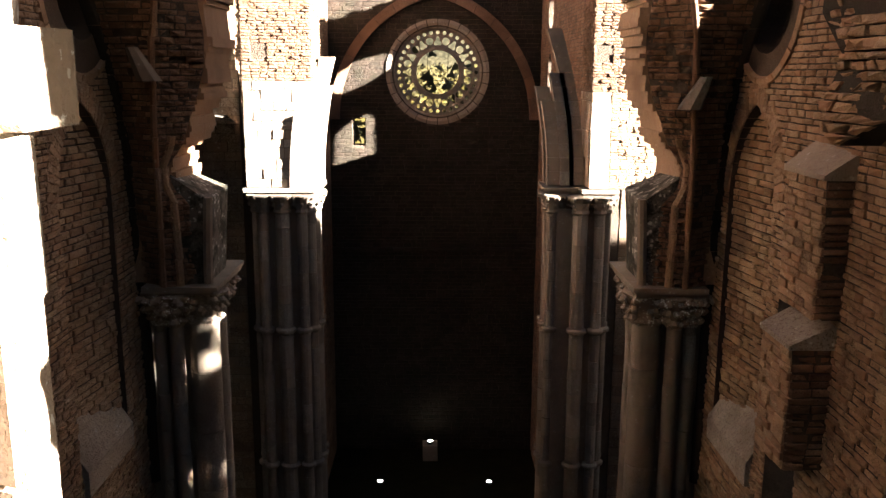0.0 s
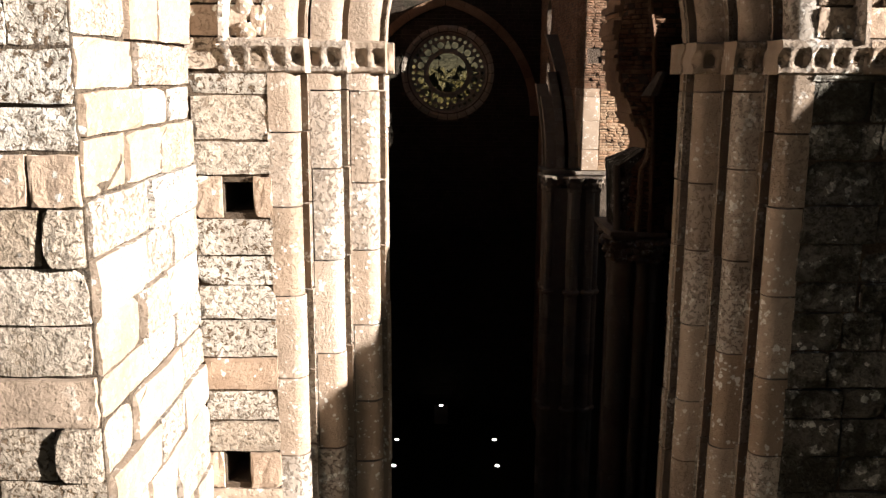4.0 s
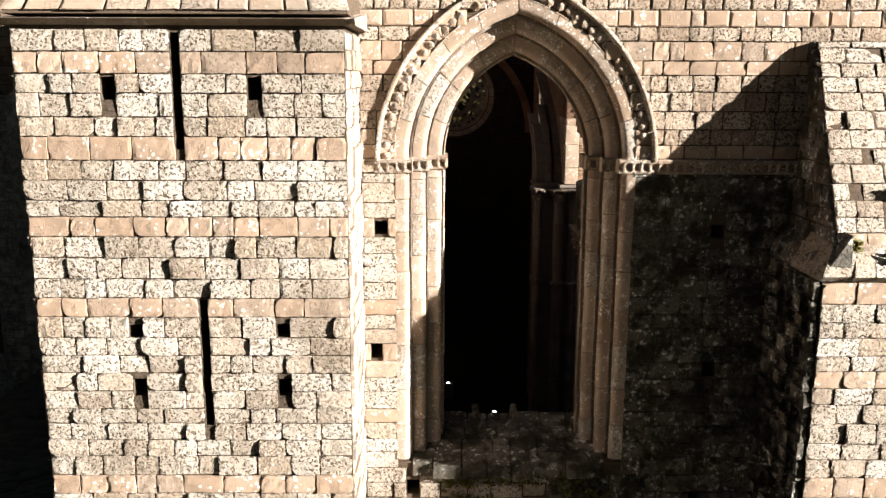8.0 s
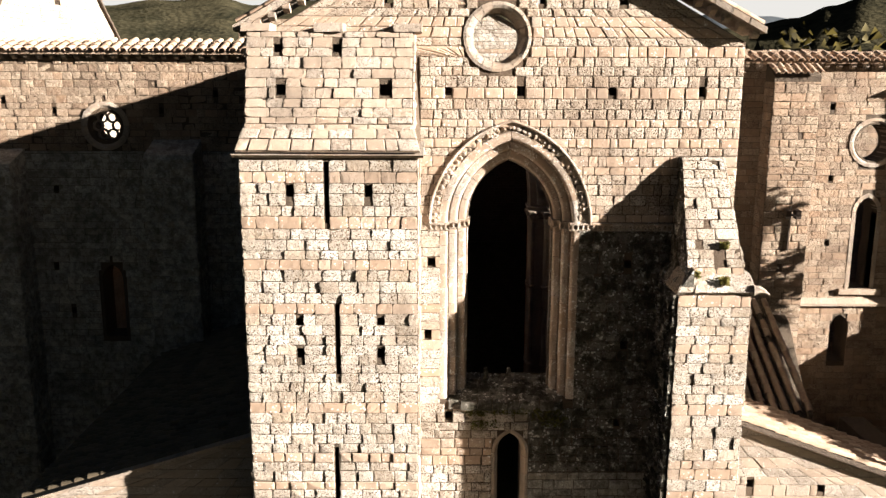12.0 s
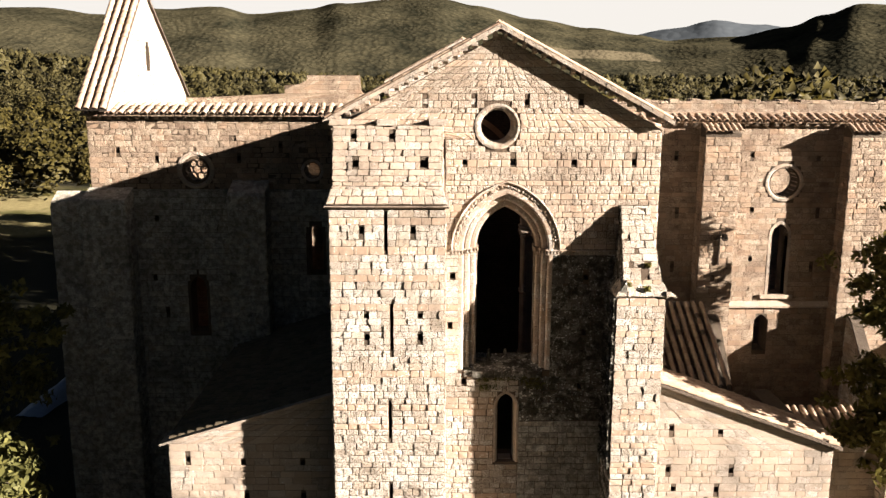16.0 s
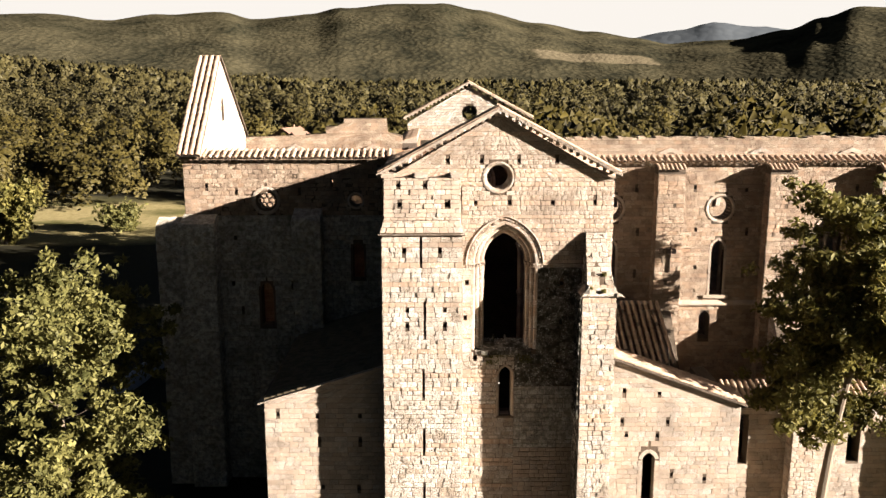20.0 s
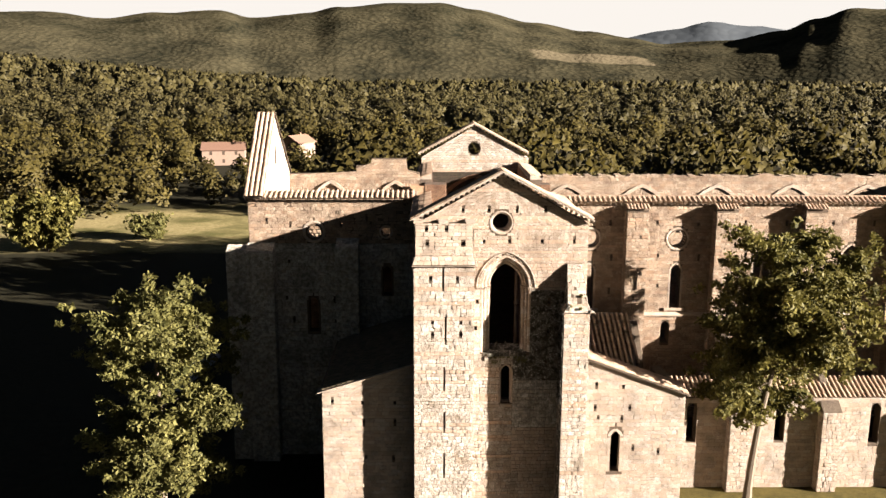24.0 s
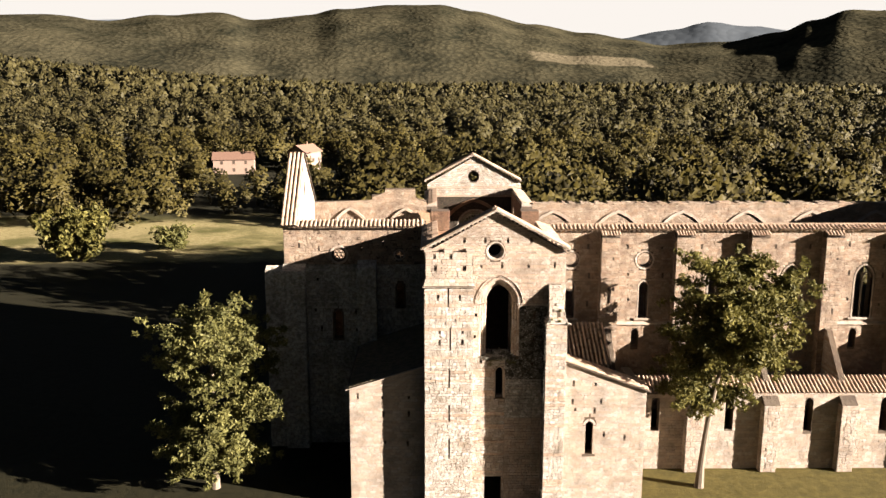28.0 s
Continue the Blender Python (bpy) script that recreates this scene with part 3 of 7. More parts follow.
rng = random.Random(11)
WIN_X, WIN_S, WIN_B, WIN_C = 0.37, 19.60, 14.70, 0.65
putlogs = [(-1.29, 23.1), (0.59, 23.1), (2.97, 23.1), (5.31, 23.1), (-2.83, 25.4), (-0.95, 25.4), (1.08, 25.4), (3.16, 25.4),
           (-1.735, 18.54), (-1.83, 16.5), (3.6, 18.49), (-1.25, 14.1), (3.5, 13.9), (3.6, 16.2)]
putlog_holes = [rect_pts(x, z, 0.21 if i % 3 else 0.18, 0.26 if i % 2 else 0.22) for i, (x, z) in enumerate(putlogs)]
gable = [(-6.35, 0), (6.35, 0), (6.35, 24.35), (0, 27.95), (-6.35, 24.35)]
window_hole = arch_pts(WIN_X, 1.86, WIN_B - 0.15, WIN_S, WIN_C)
lancet_hole = arch_pts(0.5, 0.5, 10.55, 13.0, 0.2, 6)
door_hole = rect_pts(0.03, 1.36, 1.6, 2.72)
oculus_hole = circle_pts(-0.04, 24.47, 0.86)
g = Geo()
slab(g, SOUTH, gable, [window_hole, lancet_hole, door_hole, oculus_hole] + putlog_holes, -1.3, 0.0)
end_wall = g.make("transept_end_wall", MORTAR, None, "tall gabled travertine church wall with an empty arched window", "wall", "structure")
hood_hole = arch_pts(WIN_X, 1.86, WIN_B - 0.25, WIN_S, WIN_C)
cut = [hood_hole, arch_pts(0.5, 0.52, 10.5, 13.0, 0.2, 6), door_hole, circle_pts(-0.04, 24.47, 0.9)] + putlog_holes
near_window = lambda s: -2.1 < s[0] < 4.7 and 14.2 < s[4] < 21.6
masonry(SOUTH, [(-2.05, 19.42), (6.35, 19.42), (6.35, 24.33), (0, 27.93), (-6.35, 24.33), (-6.35, 24.2), (-2.05, 24.2)], cut, GABLE, end_wall, 21, course=0.25, lengths=(0.2, 0.5), pick=near_window, joint=0.007, rough=0.011, bevel=0.02)
masonry(SOUTH, [(-2.05, 0.02), (1.0, 0.02), (1.0, 19.4), (-2.05, 19.4)], cut, TRAV, end_wall, 22, pick=near_window)
# Mossy stone here, coloured darker still for the buttress's shadow.
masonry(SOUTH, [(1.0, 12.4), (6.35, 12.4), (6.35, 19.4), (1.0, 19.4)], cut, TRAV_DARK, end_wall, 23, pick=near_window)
masonry(SOUTH, [(1.0, 8.6), (6.35, 8.6), (6.35, 12.39), (1.0, 12.39)], cut, CHOIR_STONE, end_wall, 25)
masonry(SOUTH, [(1.0, 0.02), (6.35, 0.02), (6.35, 8.59), (1.0, 8.59)], cut, TRAV_SMOOTH, end_wall, 24)

# the window's moulded jambs and arches, three orders deep
orders = [(1.88, 0.02), (1.62, -0.255), (1.365, -0.53)]
for k, (w, d) in enumerate(orders):
    prof = [(w, d), (w - 0.015, d)] + roll(w - 0.115, d - 0.092, 0.098, 95, 290, 14) + \
           [(w - 0.082, d - 0.215), (w - 0.105, d - 0.25), (w - 0.15, d - 0.245)] + roll(w - 0.205, d - 0.215, 0.042, 165, 310, 6) + \
           [(w - 0.225, d - 0.265), (w - 0.252, d - 0.265), (w - 0.252, d - 0.36), (w, d - 0.38)]
    sweep_order(end_wall, "jamb_stone", JAMB, WIN_X, WIN_B - 0.1, WIN_S, WIN_C, prof, rng, 0.62, shift=(0.0, 0.045, 0.095)[k], label="moulded stone of the window's jamb and arch")
sweep_order(end_wall, "jamb_stone", JAMB, WIN_X, WIN_B - 0.1, WIN_S, WIN_C,
            [(1.37, -0.72), (1.125, -0.80), (1.095, -0.86), (1.13, -1.0), (1.86, -1.31), (1.86, -0.9)], rng, 0.7, shift=0.125)
# hood mould above the springing: an outer roll, and a hollow filled with worn leaf carving
sweep_order(end_wall, "hood_stone", JAMB, WIN_X, WIN_B, WIN_S, WIN_C,
            [(1.88, -0.06), (1.88, 0.02), (1.90, 0.03), (1.92, -0.01), (2.10, -0.02), (2.125, 0.08), (2.145, 0.11), (2.175, 0.11), (2.19, 0.07), (2.19, -0.06)], rng, 0.40, jambs=False, label="carved hood mould stone")
for side in (-1, 1):
    n_leaf = 23
    for i in range(n_leaf):
        if rng.random() < 0.04:
            continue
        s = (i + 0.5 + rng.uniform(-0.12, 0.12)) / n_leaf
        rr = 2.005 + WIN_C
        a = math.acos(WIN_C / rr) * s
        u, v = WIN_X + side * (rr * math.cos(a) - WIN_C), WIN_S + rr * math.sin(a)
        x, y, z = SOUTH(u, v, 0.0)
        out = Vector((side * math.cos(a), 0, math.sin(a)))
        tang = Vector((-side * math.sin(a), 0, math.cos(a)))
        fr = Vector((0, -1, 0))
        L, W, H = 0.074 * rng.uniform(0.8, 1.2), 0.076 * rng.uniform(0.7, 1.1), 0.066 * rng.uniform(0.6, 1.2)
        skew = rng.uniform(-0.5, 0.5)
        rings = []
        for h, k, sh in ((-0.02, 1.0, 0.0), (0.35, 0.95, 0.1), (0.75, 0.7, 0.45), (1.0, 0.25, 0.7)):
            c = Vector((x, y, z)) + fr * (H * h) + tang * (sh * L * 0.8) + out * (sh * skew * W)
            rings.append([tuple(c + out * (W * k * math.cos(q * math.pi / 3) * rng.uniform(0.8, 1.2)) + tang * (L * k * math.sin(q * math.pi / 3) * rng.uniform(0.8, 1.15))) for q in range(6)])
        g = Geo()
        g.tube(rings)
        g.make("leaf_carving", JAMB, end_wall, "worn carved leaf")
# capital band at the springing: a worn frieze with scooped hollows under a lip
frieze = [(-0.20, 0.0), (-0.185, 0.022), (-0.155, 0.028), (-0.12, 0.034), (-0.085, 0.042), (-0.05, 0.052), (-0.02, 0.068), (0.02, 0.066), (0.032, 0.045), (0.032, -0.3), (-0.20, -0.3)]
for side, out in ((-1, 2.2), (1, 4.4)):
    for k, (w, d) in enumerate(orders + [(1.30, -0.80)]):
        w1 = out if k == 0 else orders[k - 1][0] - 0.05
        w0 = w - 0.22 if k < 3 else 1.10
        if side > 0:
            w0 += (0.0, 0.045, 0.095, 0.125)[k]
        n_seg = max(1, round((w1 - w0) / 0.5))
        for q in range(n_seg):
            c0, c1 = w0 + (w1 - w0) * q / n_seg - (0.05 if q == 0 else 0), w0 + (w1 - w0) * (q + 1) / n_seg - 0.004
            cols = max(6, int((c1 - c0) / 0.016))
            phase, sh = rng.uniform(0, 1), rng.uniform(-0.008, 0.008)
            deep = [rng.uniform(0.5, 1.0) for _ in range(12)]
            rings = []
            for i in range(cols + 1):
                u = c0 + (c1 - c0) * i / cols
                s = (u - c0) / 0.135 + phase
                dent = deep[int(s) % 12] * max(0.0, math.sin(math.pi * (s % 1.0)) - 0.35) / 0.65
                row = []
                for z, dd in frieze:
                    hollow = max(0.0, 1 - ((z + 0.095) / 0.062) ** 2) * dent * 0.10
                    row.append(SOUTH(WIN_X + side * u, WIN_S + z + (rng.uniform(-0.004, 0.004) if dd > 0 else 0), d + sh + dd - hollow + (rng.uniform(-0.005, 0.005) if dd > 0 else 0)))
                rings.append(row)
            g = Geo()
            g.tube(rings)
            g.make("capital_stone", JAMB, end_wall, "worn frieze stone with scooped hollows", smooth=True)
# sloping sill of broken stones
stones_y = [-0.10, 0.25, 0.6, 0.95, 1.35]
for r in range(4):
    x = WIN_X - 1.62
    while x < WIN_X + 1.55:
        x1 = min(WIN_X + 1.6, x + rng.uniform(0.28, 0.6))
        g = Geo()
        t0, t1 = stones_y[r], stones_y[r + 1]
        za, zb_ = WIN_B - 0.14 + t0 * 0.24, WIN_B - 0.14 + t1 * 0.24
        jit = rng.uniform(-0.02, 0.02)
        y0 = t0 + (rng.uniform(-0.06, 0.06) if r == 0 else 0.008)
        g.hexa([(x, y0, za - 0.22), (x1 - 0.012, y0, za - 0.22), (x1 - 0.012, t1, za - 0.22), (x, t1, za - 0.22),
                (x + 0.01, y0 + 0.01, za + jit), (x1 - 0.02, y0 + 0.01, za + jit + 0.01), (x1 - 0.02, t1 - 0.01, zb_ + jit), (x + 0.01, t1 - 0.01, zb_ + jit)])
        g.make("sill_stone", TRAV_DARK, end_wall)
        x = x1
plant_rng = np.random.RandomState(9)
def weeds(name, label, boxes, count, size, mat, parent):
    q = []
    for x0, x1, y0, y1, z0, z1 in boxes:
        cen = plant_rng.rand(count, 3) * np.array((x1 - x0, y1 - y0, z1 - z0)) + np.array((x0, y0, z0))
        up = plant_rng.normal(size=(count, 3))
        up /= np.linalg.norm(up, axis=1)[:, None]
        sd = np.cross(up, plant_rng.normal(size=(count, 3)))
        sd /= np.linalg.norm(sd, axis=1)[:, None] + 1e-6
        L = size * (0.5 + plant_rng.rand(count, 1))
        q.append(np.stack((cen - up * L, cen - sd * L * 0.5, cen + up * L, cen + sd * L * 0.5), 1).reshape(-1, 3))
    v = np.concatenate(q)
    me = bpy.data.meshes.new(name)
    me.from_pydata(v.tolist(), [], np.arange(len(v)).reshape(-1, 4).tolist())
    me.materials.append(mat)
    ob = new(name, me)
    ob.parent = parent
    return tagged(ob, label, "" if parent else "plant", "", "stuff")

weeds("wall_plants", "tufts of plants growing under the sill", [(-0.75, 0.1, -0.10, 0.02, 14.12, 14.36), (0.1, 1.0, -0.10, 0.02, 14.15, 14.38), (1.1, 1.9, -0.12, 0.02, 14.0, 14.38)], 220, 0.05, LEAF, end_wall)
# two stumps of the lost mullions
for x in (-0.17, 0.50):
    g = Geo()
    z = WIN_B + 0.06
    prof = [(0.13, 0), (0.13, 0.10), (0.10, 0.13), (0.115, 0.16), (0.07, 0.2), (0.06, 0.36), (0.065, 0.42), (0.04, 0.45)]
    g.tube([ring((x + 0.01 * math.sin(9 * h), 0.92, z + h), r, 10) for r, h in prof])
    part("mullion_stump", g, TRAV_DARK, end_wall, "broken stone mullion stump on the sill")
# lancet surround, door, oculus ring
sweep_order(end_wall, "lancet_stone", TRAV_SMOOTH, 0.5, 10.55, 13.0, 0.2, [(0.52, -0.05), (0.52, 0.035), (0.44, 0.03), (0.34, -0.16), (0.33, -0.9), (0.5, -0.9)], rng, 0.55, label="pale chamfered lancet stone")
g = Geo()
rough_boxes(g, [(-0.87, 0.98, -0.05, 0.5, 2.73, 3.1)], rng, 0.01)
part("door_lintel", g, TRAV_SMOOTH, end_wall)
g = Geo()
rough_boxes(g, [(0.24, 0.76, 0.3, 0.8, 10.3, 10.56)], rng, 0.01)
part("lancet_sill", g, TRAV_SMOOTH, end_wall)
round_moulding(end_wall, "oculus_stone", TRAV_SMOOTH, SOUTH, -0.04, 24.47, [(0.88, -0.06), (0.88, 0.05), (0.80, 0.06), (0.72, 0.02), (0.68, -0.06), (0.62, -0.2), (0.62, -1.28), (0.86, -1.28)], 18, rng, "round window's moulded stone")

def gable_verge(parent, y0, y1, apex, eave_x, eave_z, cx, rng, corbel_y, front=-1, tiles=True):
    """Coping, corbel course and tiles up both slopes of a gable."""
    for side in (-1, 1):
        a, b = Vector((cx + side * eave_x, 0, eave_z)), Vector((cx, 0, apex))
        dirn = (b - a).normalized()
        upv = Vector((-dirn.z, 0, dirn.x)) if side < 0 else Vector((dirn.z, 0, -dirn.x))
        n = 15
        for i in range(n):
            p, q = a + (b - a) * (i / n), a + (b - a) * ((i + 1) / n) - dirn * 0.012
            sh = rng.uniform(-0.012, 0.012)
            g = Geo()
            g.hexa([(p.x, y0 + sh, p.z - 0.16), (q.x, y0 + sh, q.z - 0.16), (q.x, y1, q.z - 0.16), (p.x, y1, p.z - 0.16),
                    (p.x + upv.x * 0.02, y0 + sh - 0.02, p.z + sh), (q.x + upv.x * 0.02, y0 + sh - 0.02, q.z + sh), (q.x, y1, q.z + sh), (p.x, y1, p.z + sh)])
            g.make("coping_stone", TRAV_SMOOTH, parent)
        n = int((b - a).length / 0.42)
        for i in range(n):
            p = a + (b - a) * ((i + 0.5) / n) - Vector((0, 0, 0.38))
            ob = new("corbel", CORBEL_MESH)
            ob.matrix_world = Matrix.LocRotScale(Vector((p.x, corbel_y, p.z)), Euler((0, 0, 0 if front < 0 else math.pi)), (1, 1, rng.uniform(0.95, 1.05)))
            ob.parent = parent
        if tiles:
            down = -dirn
            for yy in (y0 + 0.16, y0 + 0.46, (y0 + y1) / 2 + 0.2, y1 - 0.2):
                m = int((b - a).length / 0.42)
                for i in range(m):
                    ob = new("tile", TILE_MESH)
                    p = a + (b - a) * ((i + 0.2) / m)
                    up = upv.normalized()
                    sidev = (-down).cross(up)
                    rot = Matrix((sidev, -down, up)).transposed()
                    ob.matrix_world = Matrix.LocRotScale(Vector((p.x, yy, p.z + 0.03)), (rot @ Euler((0.04, rng.uniform(-0.06, 0.06), rng.uniform(-0.05, 0.05))).to_matrix()).to_euler(), (1.15, 1, 1))
                    ob.parent = parent

gable_verge(end_wall, -0.46, 1.3, 28.28, 6.70, 24.72, 0.0, rng, 0.0)

# ---- stair turret ----
def turret():
    rng = random.Random(12)
    X0, X1, Y = -6.40, -2.06, -1.83
    pl = south(Y)
    slits = [(-4.284, 19.93, 21.45), (-4.09, 15.99, 17.85), (-4.18, 12.41, 14.0), (-4.17, 9.0, 10.5), (-4.17, 5.6, 7.1)]
    slit_holes = [rect_pts(x, (a + b) / 2, 0.115, b - a) for x, a, b in slits]
    holes = [(-5.186, 20.73), (-3.261, 20.73), (-5.044, 17.39), (-2.993, 17.41), (-5.044, 16.57), (-2.998, 16.57)]
    hole_pts = [rect_pts(x, z, 0.19, 0.30 if z > 20 else 0.2 if z > 17 else 0.26) for x, z in holes]
    out = [(X0, 0), (X1, 0), (X1, 21.58), (X0, 21.58)]
    g = Geo()
    slab(g, pl, out, slit_holes + hole_pts, -0.7, 0.0)
    slab(g, west(X0), [(Y + 0.7, 0), (0.0, 0), (0.0, 21.58), (Y + 0.7, 21.58)], [], -0.7, 0.0)
    slab(g, east(X1), [(Y + 0.7, 0), (0.0, 0), (0.0, 21.58), (Y + 0.7, 21.58)], [], -0.7, 0.0)
    t = g.make("stair_turret", MORTAR, None, "square buttress-like travertine stair turret with narrow slits", "turret", "structure")
    masonry(pl, [(X0, 0.02), (X1, 0.02), (X1, 21.5), (X0, 21.5)], [rect_pts(x, (a + b) / 2, 0.125, b - a) for x, a, b in slits] + hole_pts, TRAV, t, 31, pick=lambda s: 14.6 < s[4] < 21.4)
    for pl2, sd in ((west(X0), 33), (east(X1), 34)):
        masonry(pl2, [(Y, 0.02), (-0.02, 0.02), (-0.02, 21.5), (Y, 21.5)], [], TRAV if sd == 33 else JAMB, t, sd, lengths=(0.4, 0.9), pick=(lambda s: 13.5 < s[4] < 21.5) if sd == 34 else None)
    # ledge
    x = X0 - 0.16
    while x < X1 + 0.1:
        x1 = min(X1 + 0.16, x + rng.uniform(0.5, 0.9))
        g = Geo()
        g.hexa([(x, Y - 0.04, 21.54), (x1 - 0.01, Y - 0.04, 21.54), (x1 - 0.01, -0.05, 21.54), (x, -0.05, 21.54),
                (x, Y - 0.17 + rng.uniform(-0.02, 0.02), 21.62), (x1 - 0.01, Y - 0.17 + rng.uniform(-0.02, 0.02), 21.62), (x1 - 0.01, -0.05, 21.80), (x, -0.05, 21.80)])
        g.make("ledge_stone", TRAV_SMOOTH, t)
        x = x1
    # weathered head leaning back
    g = Geo()
    prof = [(-0.02, 21.6), (Y - 0.10, 21.68), (Y + 0.28, 22.15), (Y + 0.36, 22.48), (Y + 0.92, 22.48), (-0.34, 24.5), (-0.02, 24.5)]
    rings = []
    for (xa) in (X0 + 0.02, X1 - 0.02):
        rings.append([(xa + (0.10 if z > 22 else -0.08) * (1 if xa < -4 else -1), y, z) for y, z in prof])
    g.tube(rings)
    head = g.make("turret_head", MORTAR, t, "weathered sloping head")
    heads = [rect_pts(-5.42, 23.15, 0.24, 0.26), rect_pts(-2.85, 23.15, 0.3, 0.28), rect_pts(-5.5, 24.15, 0.22, 0.2), rect_pts(-4.05, 24.15, 0.22, 0.2)]
    pl3 = Plane((0, Y + 0.36, 0), (1, 0, 0), (0, -1, 0), 0.62 / 2.05, 22.5)
    g = Geo()
    slab(g, pl3, [(X0 + 0.11, 22.485), (X1 - 0.11, 22.485), (X1 - 0.11, 24.56), (X0 + 0.11, 24.56)], heads, -0.48, 0.0)
    part("head_face", g, MORTAR, head)
    masonry(pl3, [(X0 + 0.12, 22.5), (X1 - 0.12, 22.5), (X1 - 0.12, 24.55), (X0 + 0.12, 24.55)], heads, TRAV_SMOOTH, head, 36, course=0.24, pick=lambda s: True)
    pl4 = Plane((0, Y - 0.10, 0), (1, 0, 0), (0, -1, 0), 0.42 / 0.55, 21.7)
    masonry(pl4, [(X0 - 0.08, 21.72), (X1 + 0.08, 21.72), (X1 - 0.06, 22.24), (X0 + 0.06, 22.24)], [], TRAV_SMOOTH, head, 37, course=0.25)
    pl5 = Plane((0, Y + 0.285, 0), (1, 0, 0), (0, -1, 0), 0.08 / 0.35, 22.15)
    masonry(pl5, [(X0 + 0.10, 22.16), (X1 - 0.10, 22.16), (X1 - 0.12, 22.5), (X0 + 0.12, 22.5)], [], TRAV_SMOOTH, head, 35, course=0.17)
    masonry(west(X0 + 0.11), [(Y + 0.36, 22.2), (0, 22.2), (0, 24.5), (-0.88, 24.5)], [], TRAV_SMOOTH, head, 38, course=0.24)
    masonry(east(X1 - 0.11), [(Y + 0.36, 22.2), (0, 22.2), (0, 24.5), (-0.88, 24.5)], [], TRAV_SMOOTH, head, 39, course=0.24)
    for x in (X0, X1 - 0.6, -4.6):
        g = Geo()
        rough_boxes(g, [(x, x + 0.7, -0.95, -0.02, 24.55, 24.75)], rng, 0.02)
        g.make("coping_stone", TRAV_SMOOTH, head)
    return t

turret()

# ---- buttress beside the window ----
def buttress():
    X0, X1, Y, ZL = 4.47, 6.31, -1.88, 18.2
    g = Geo()
    g.box(X0, X1, Y, 0.0, 0.0, ZL)
    b = g.make("wall_buttress", MORTAR, None, "stepped travertine buttress with a sloping ruined top", "buttress", "structure")
    masonry(south(Y), [(X0, 0.02), (X1, 0.02), (X1, ZL - 0.05), (X0, ZL - 0.05)], [], TRAV, b, 41, pick=lambda s: 12.5 < s[4] < 18.2)
    # This face takes the dark colour because it turns away from the sun.
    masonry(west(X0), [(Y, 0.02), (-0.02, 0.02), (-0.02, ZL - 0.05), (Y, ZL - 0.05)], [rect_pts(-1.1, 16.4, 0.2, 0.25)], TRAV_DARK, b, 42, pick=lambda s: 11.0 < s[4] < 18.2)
    masonry(east(X1), [(Y, 0.02), (-0.02, 0.02), (-0.02, ZL - 0.05), (Y, ZL - 0.05)], [], TRAV, b, 43)
    rng = random.Random(44)
    # weathered offset: a lip of sloping stones on the front, a rubble slope on the shaded side
    x = X0 - 0.05
    while x < X1 + 0.05:
        x1 = min(X1 + 0.13, x + rng.uniform(0.3, 0.62))
        if X1 + 0.13 - x1 < 0.2:
            x1 = X1 + 0.13
        f0, f1 = (x - X0) / (X1 - X0), (x1 - X0) / (X1 - X0)
        t0, t1 = 4.72 + 1.50 * f0, 4.72 + 1.50 * f1
        e = [rng.uniform(-0.025, 0.025) for _ in range(6)]
        g = Geo()
        g.tube([[(x, Y - 0.02, ZL - 0.05), (x1 - 0.012, Y - 0.02, ZL - 0.05), (x1 - 0.012, -0.9, ZL - 0.05), (x, -0.9, ZL - 0.05)],
                [(x, Y - 0.11 + e[0], ZL + 0.03), (x1 - 0.012, Y - 0.11 + e[1], ZL + 0.03), (x1 - 0.012, -0.9, ZL + 0.03), (x, -0.9, ZL + 0.03)],
                [(t0, Y + 0.24 + e[2], ZL + 0.42 + e[3]), (t1 - 0.014, Y + 0.24 + e[4], ZL + 0.42 + e[5]), (t1 - 0.014, -0.9, ZL + 0.46), (t0, -0.9, ZL + 0.46)]])
        g.make("offset_stone", TRAV, b)
        x = x1
    y = Y - 0.02
    while y < -0.05:
        y1 = min(0.0, y + rng.uniform(0.25, 0.5))
        e = [rng.uniform(-0.05, 0.05) for _ in range(4)]
        g = Geo()
        g.hexa([(X0 - 0.03, y, ZL - 0.04), (4.85, y, ZL - 0.04), (4.85, y1 - 0.015, ZL - 0.04), (X0 - 0.03, y1 - 0.015, ZL - 0.04),
                (X0 + 0.06 + e[0], y + 0.02, ZL + 0.16 + e[1]), (4.85, y + 0.05, ZL + 0.56 + e[2]), (4.85, y1 - 0.03, ZL + 0.56 + e[3]), (X0 + 0.06 + e[0], y1 - 0.03, ZL + 0.16)])
        g.make("offset_stone", TRAV_DARK, b)
        y = y1
    z0 = ZL + 0.3
    g = Geo()
    g.hexa([(4.74, Y + 0.2, z0), (6.2, Y + 0.2, z0), (6.2, 0, z0), (4.74, 0, z0), (4.84, -0.16, 21.42), (5.94, -0.16, 21.42), (5.94, 0, 21.42), (4.84, 0, 21.42)])
    top = g.make("sloping_head", MORTAR, b)
    hgt = 21.42 - z0
    pl = Plane((0, Y + 0.2, 0), (1, 0, 0), (0, -1, 0), (abs(Y) - 0.36) / hgt, z0)
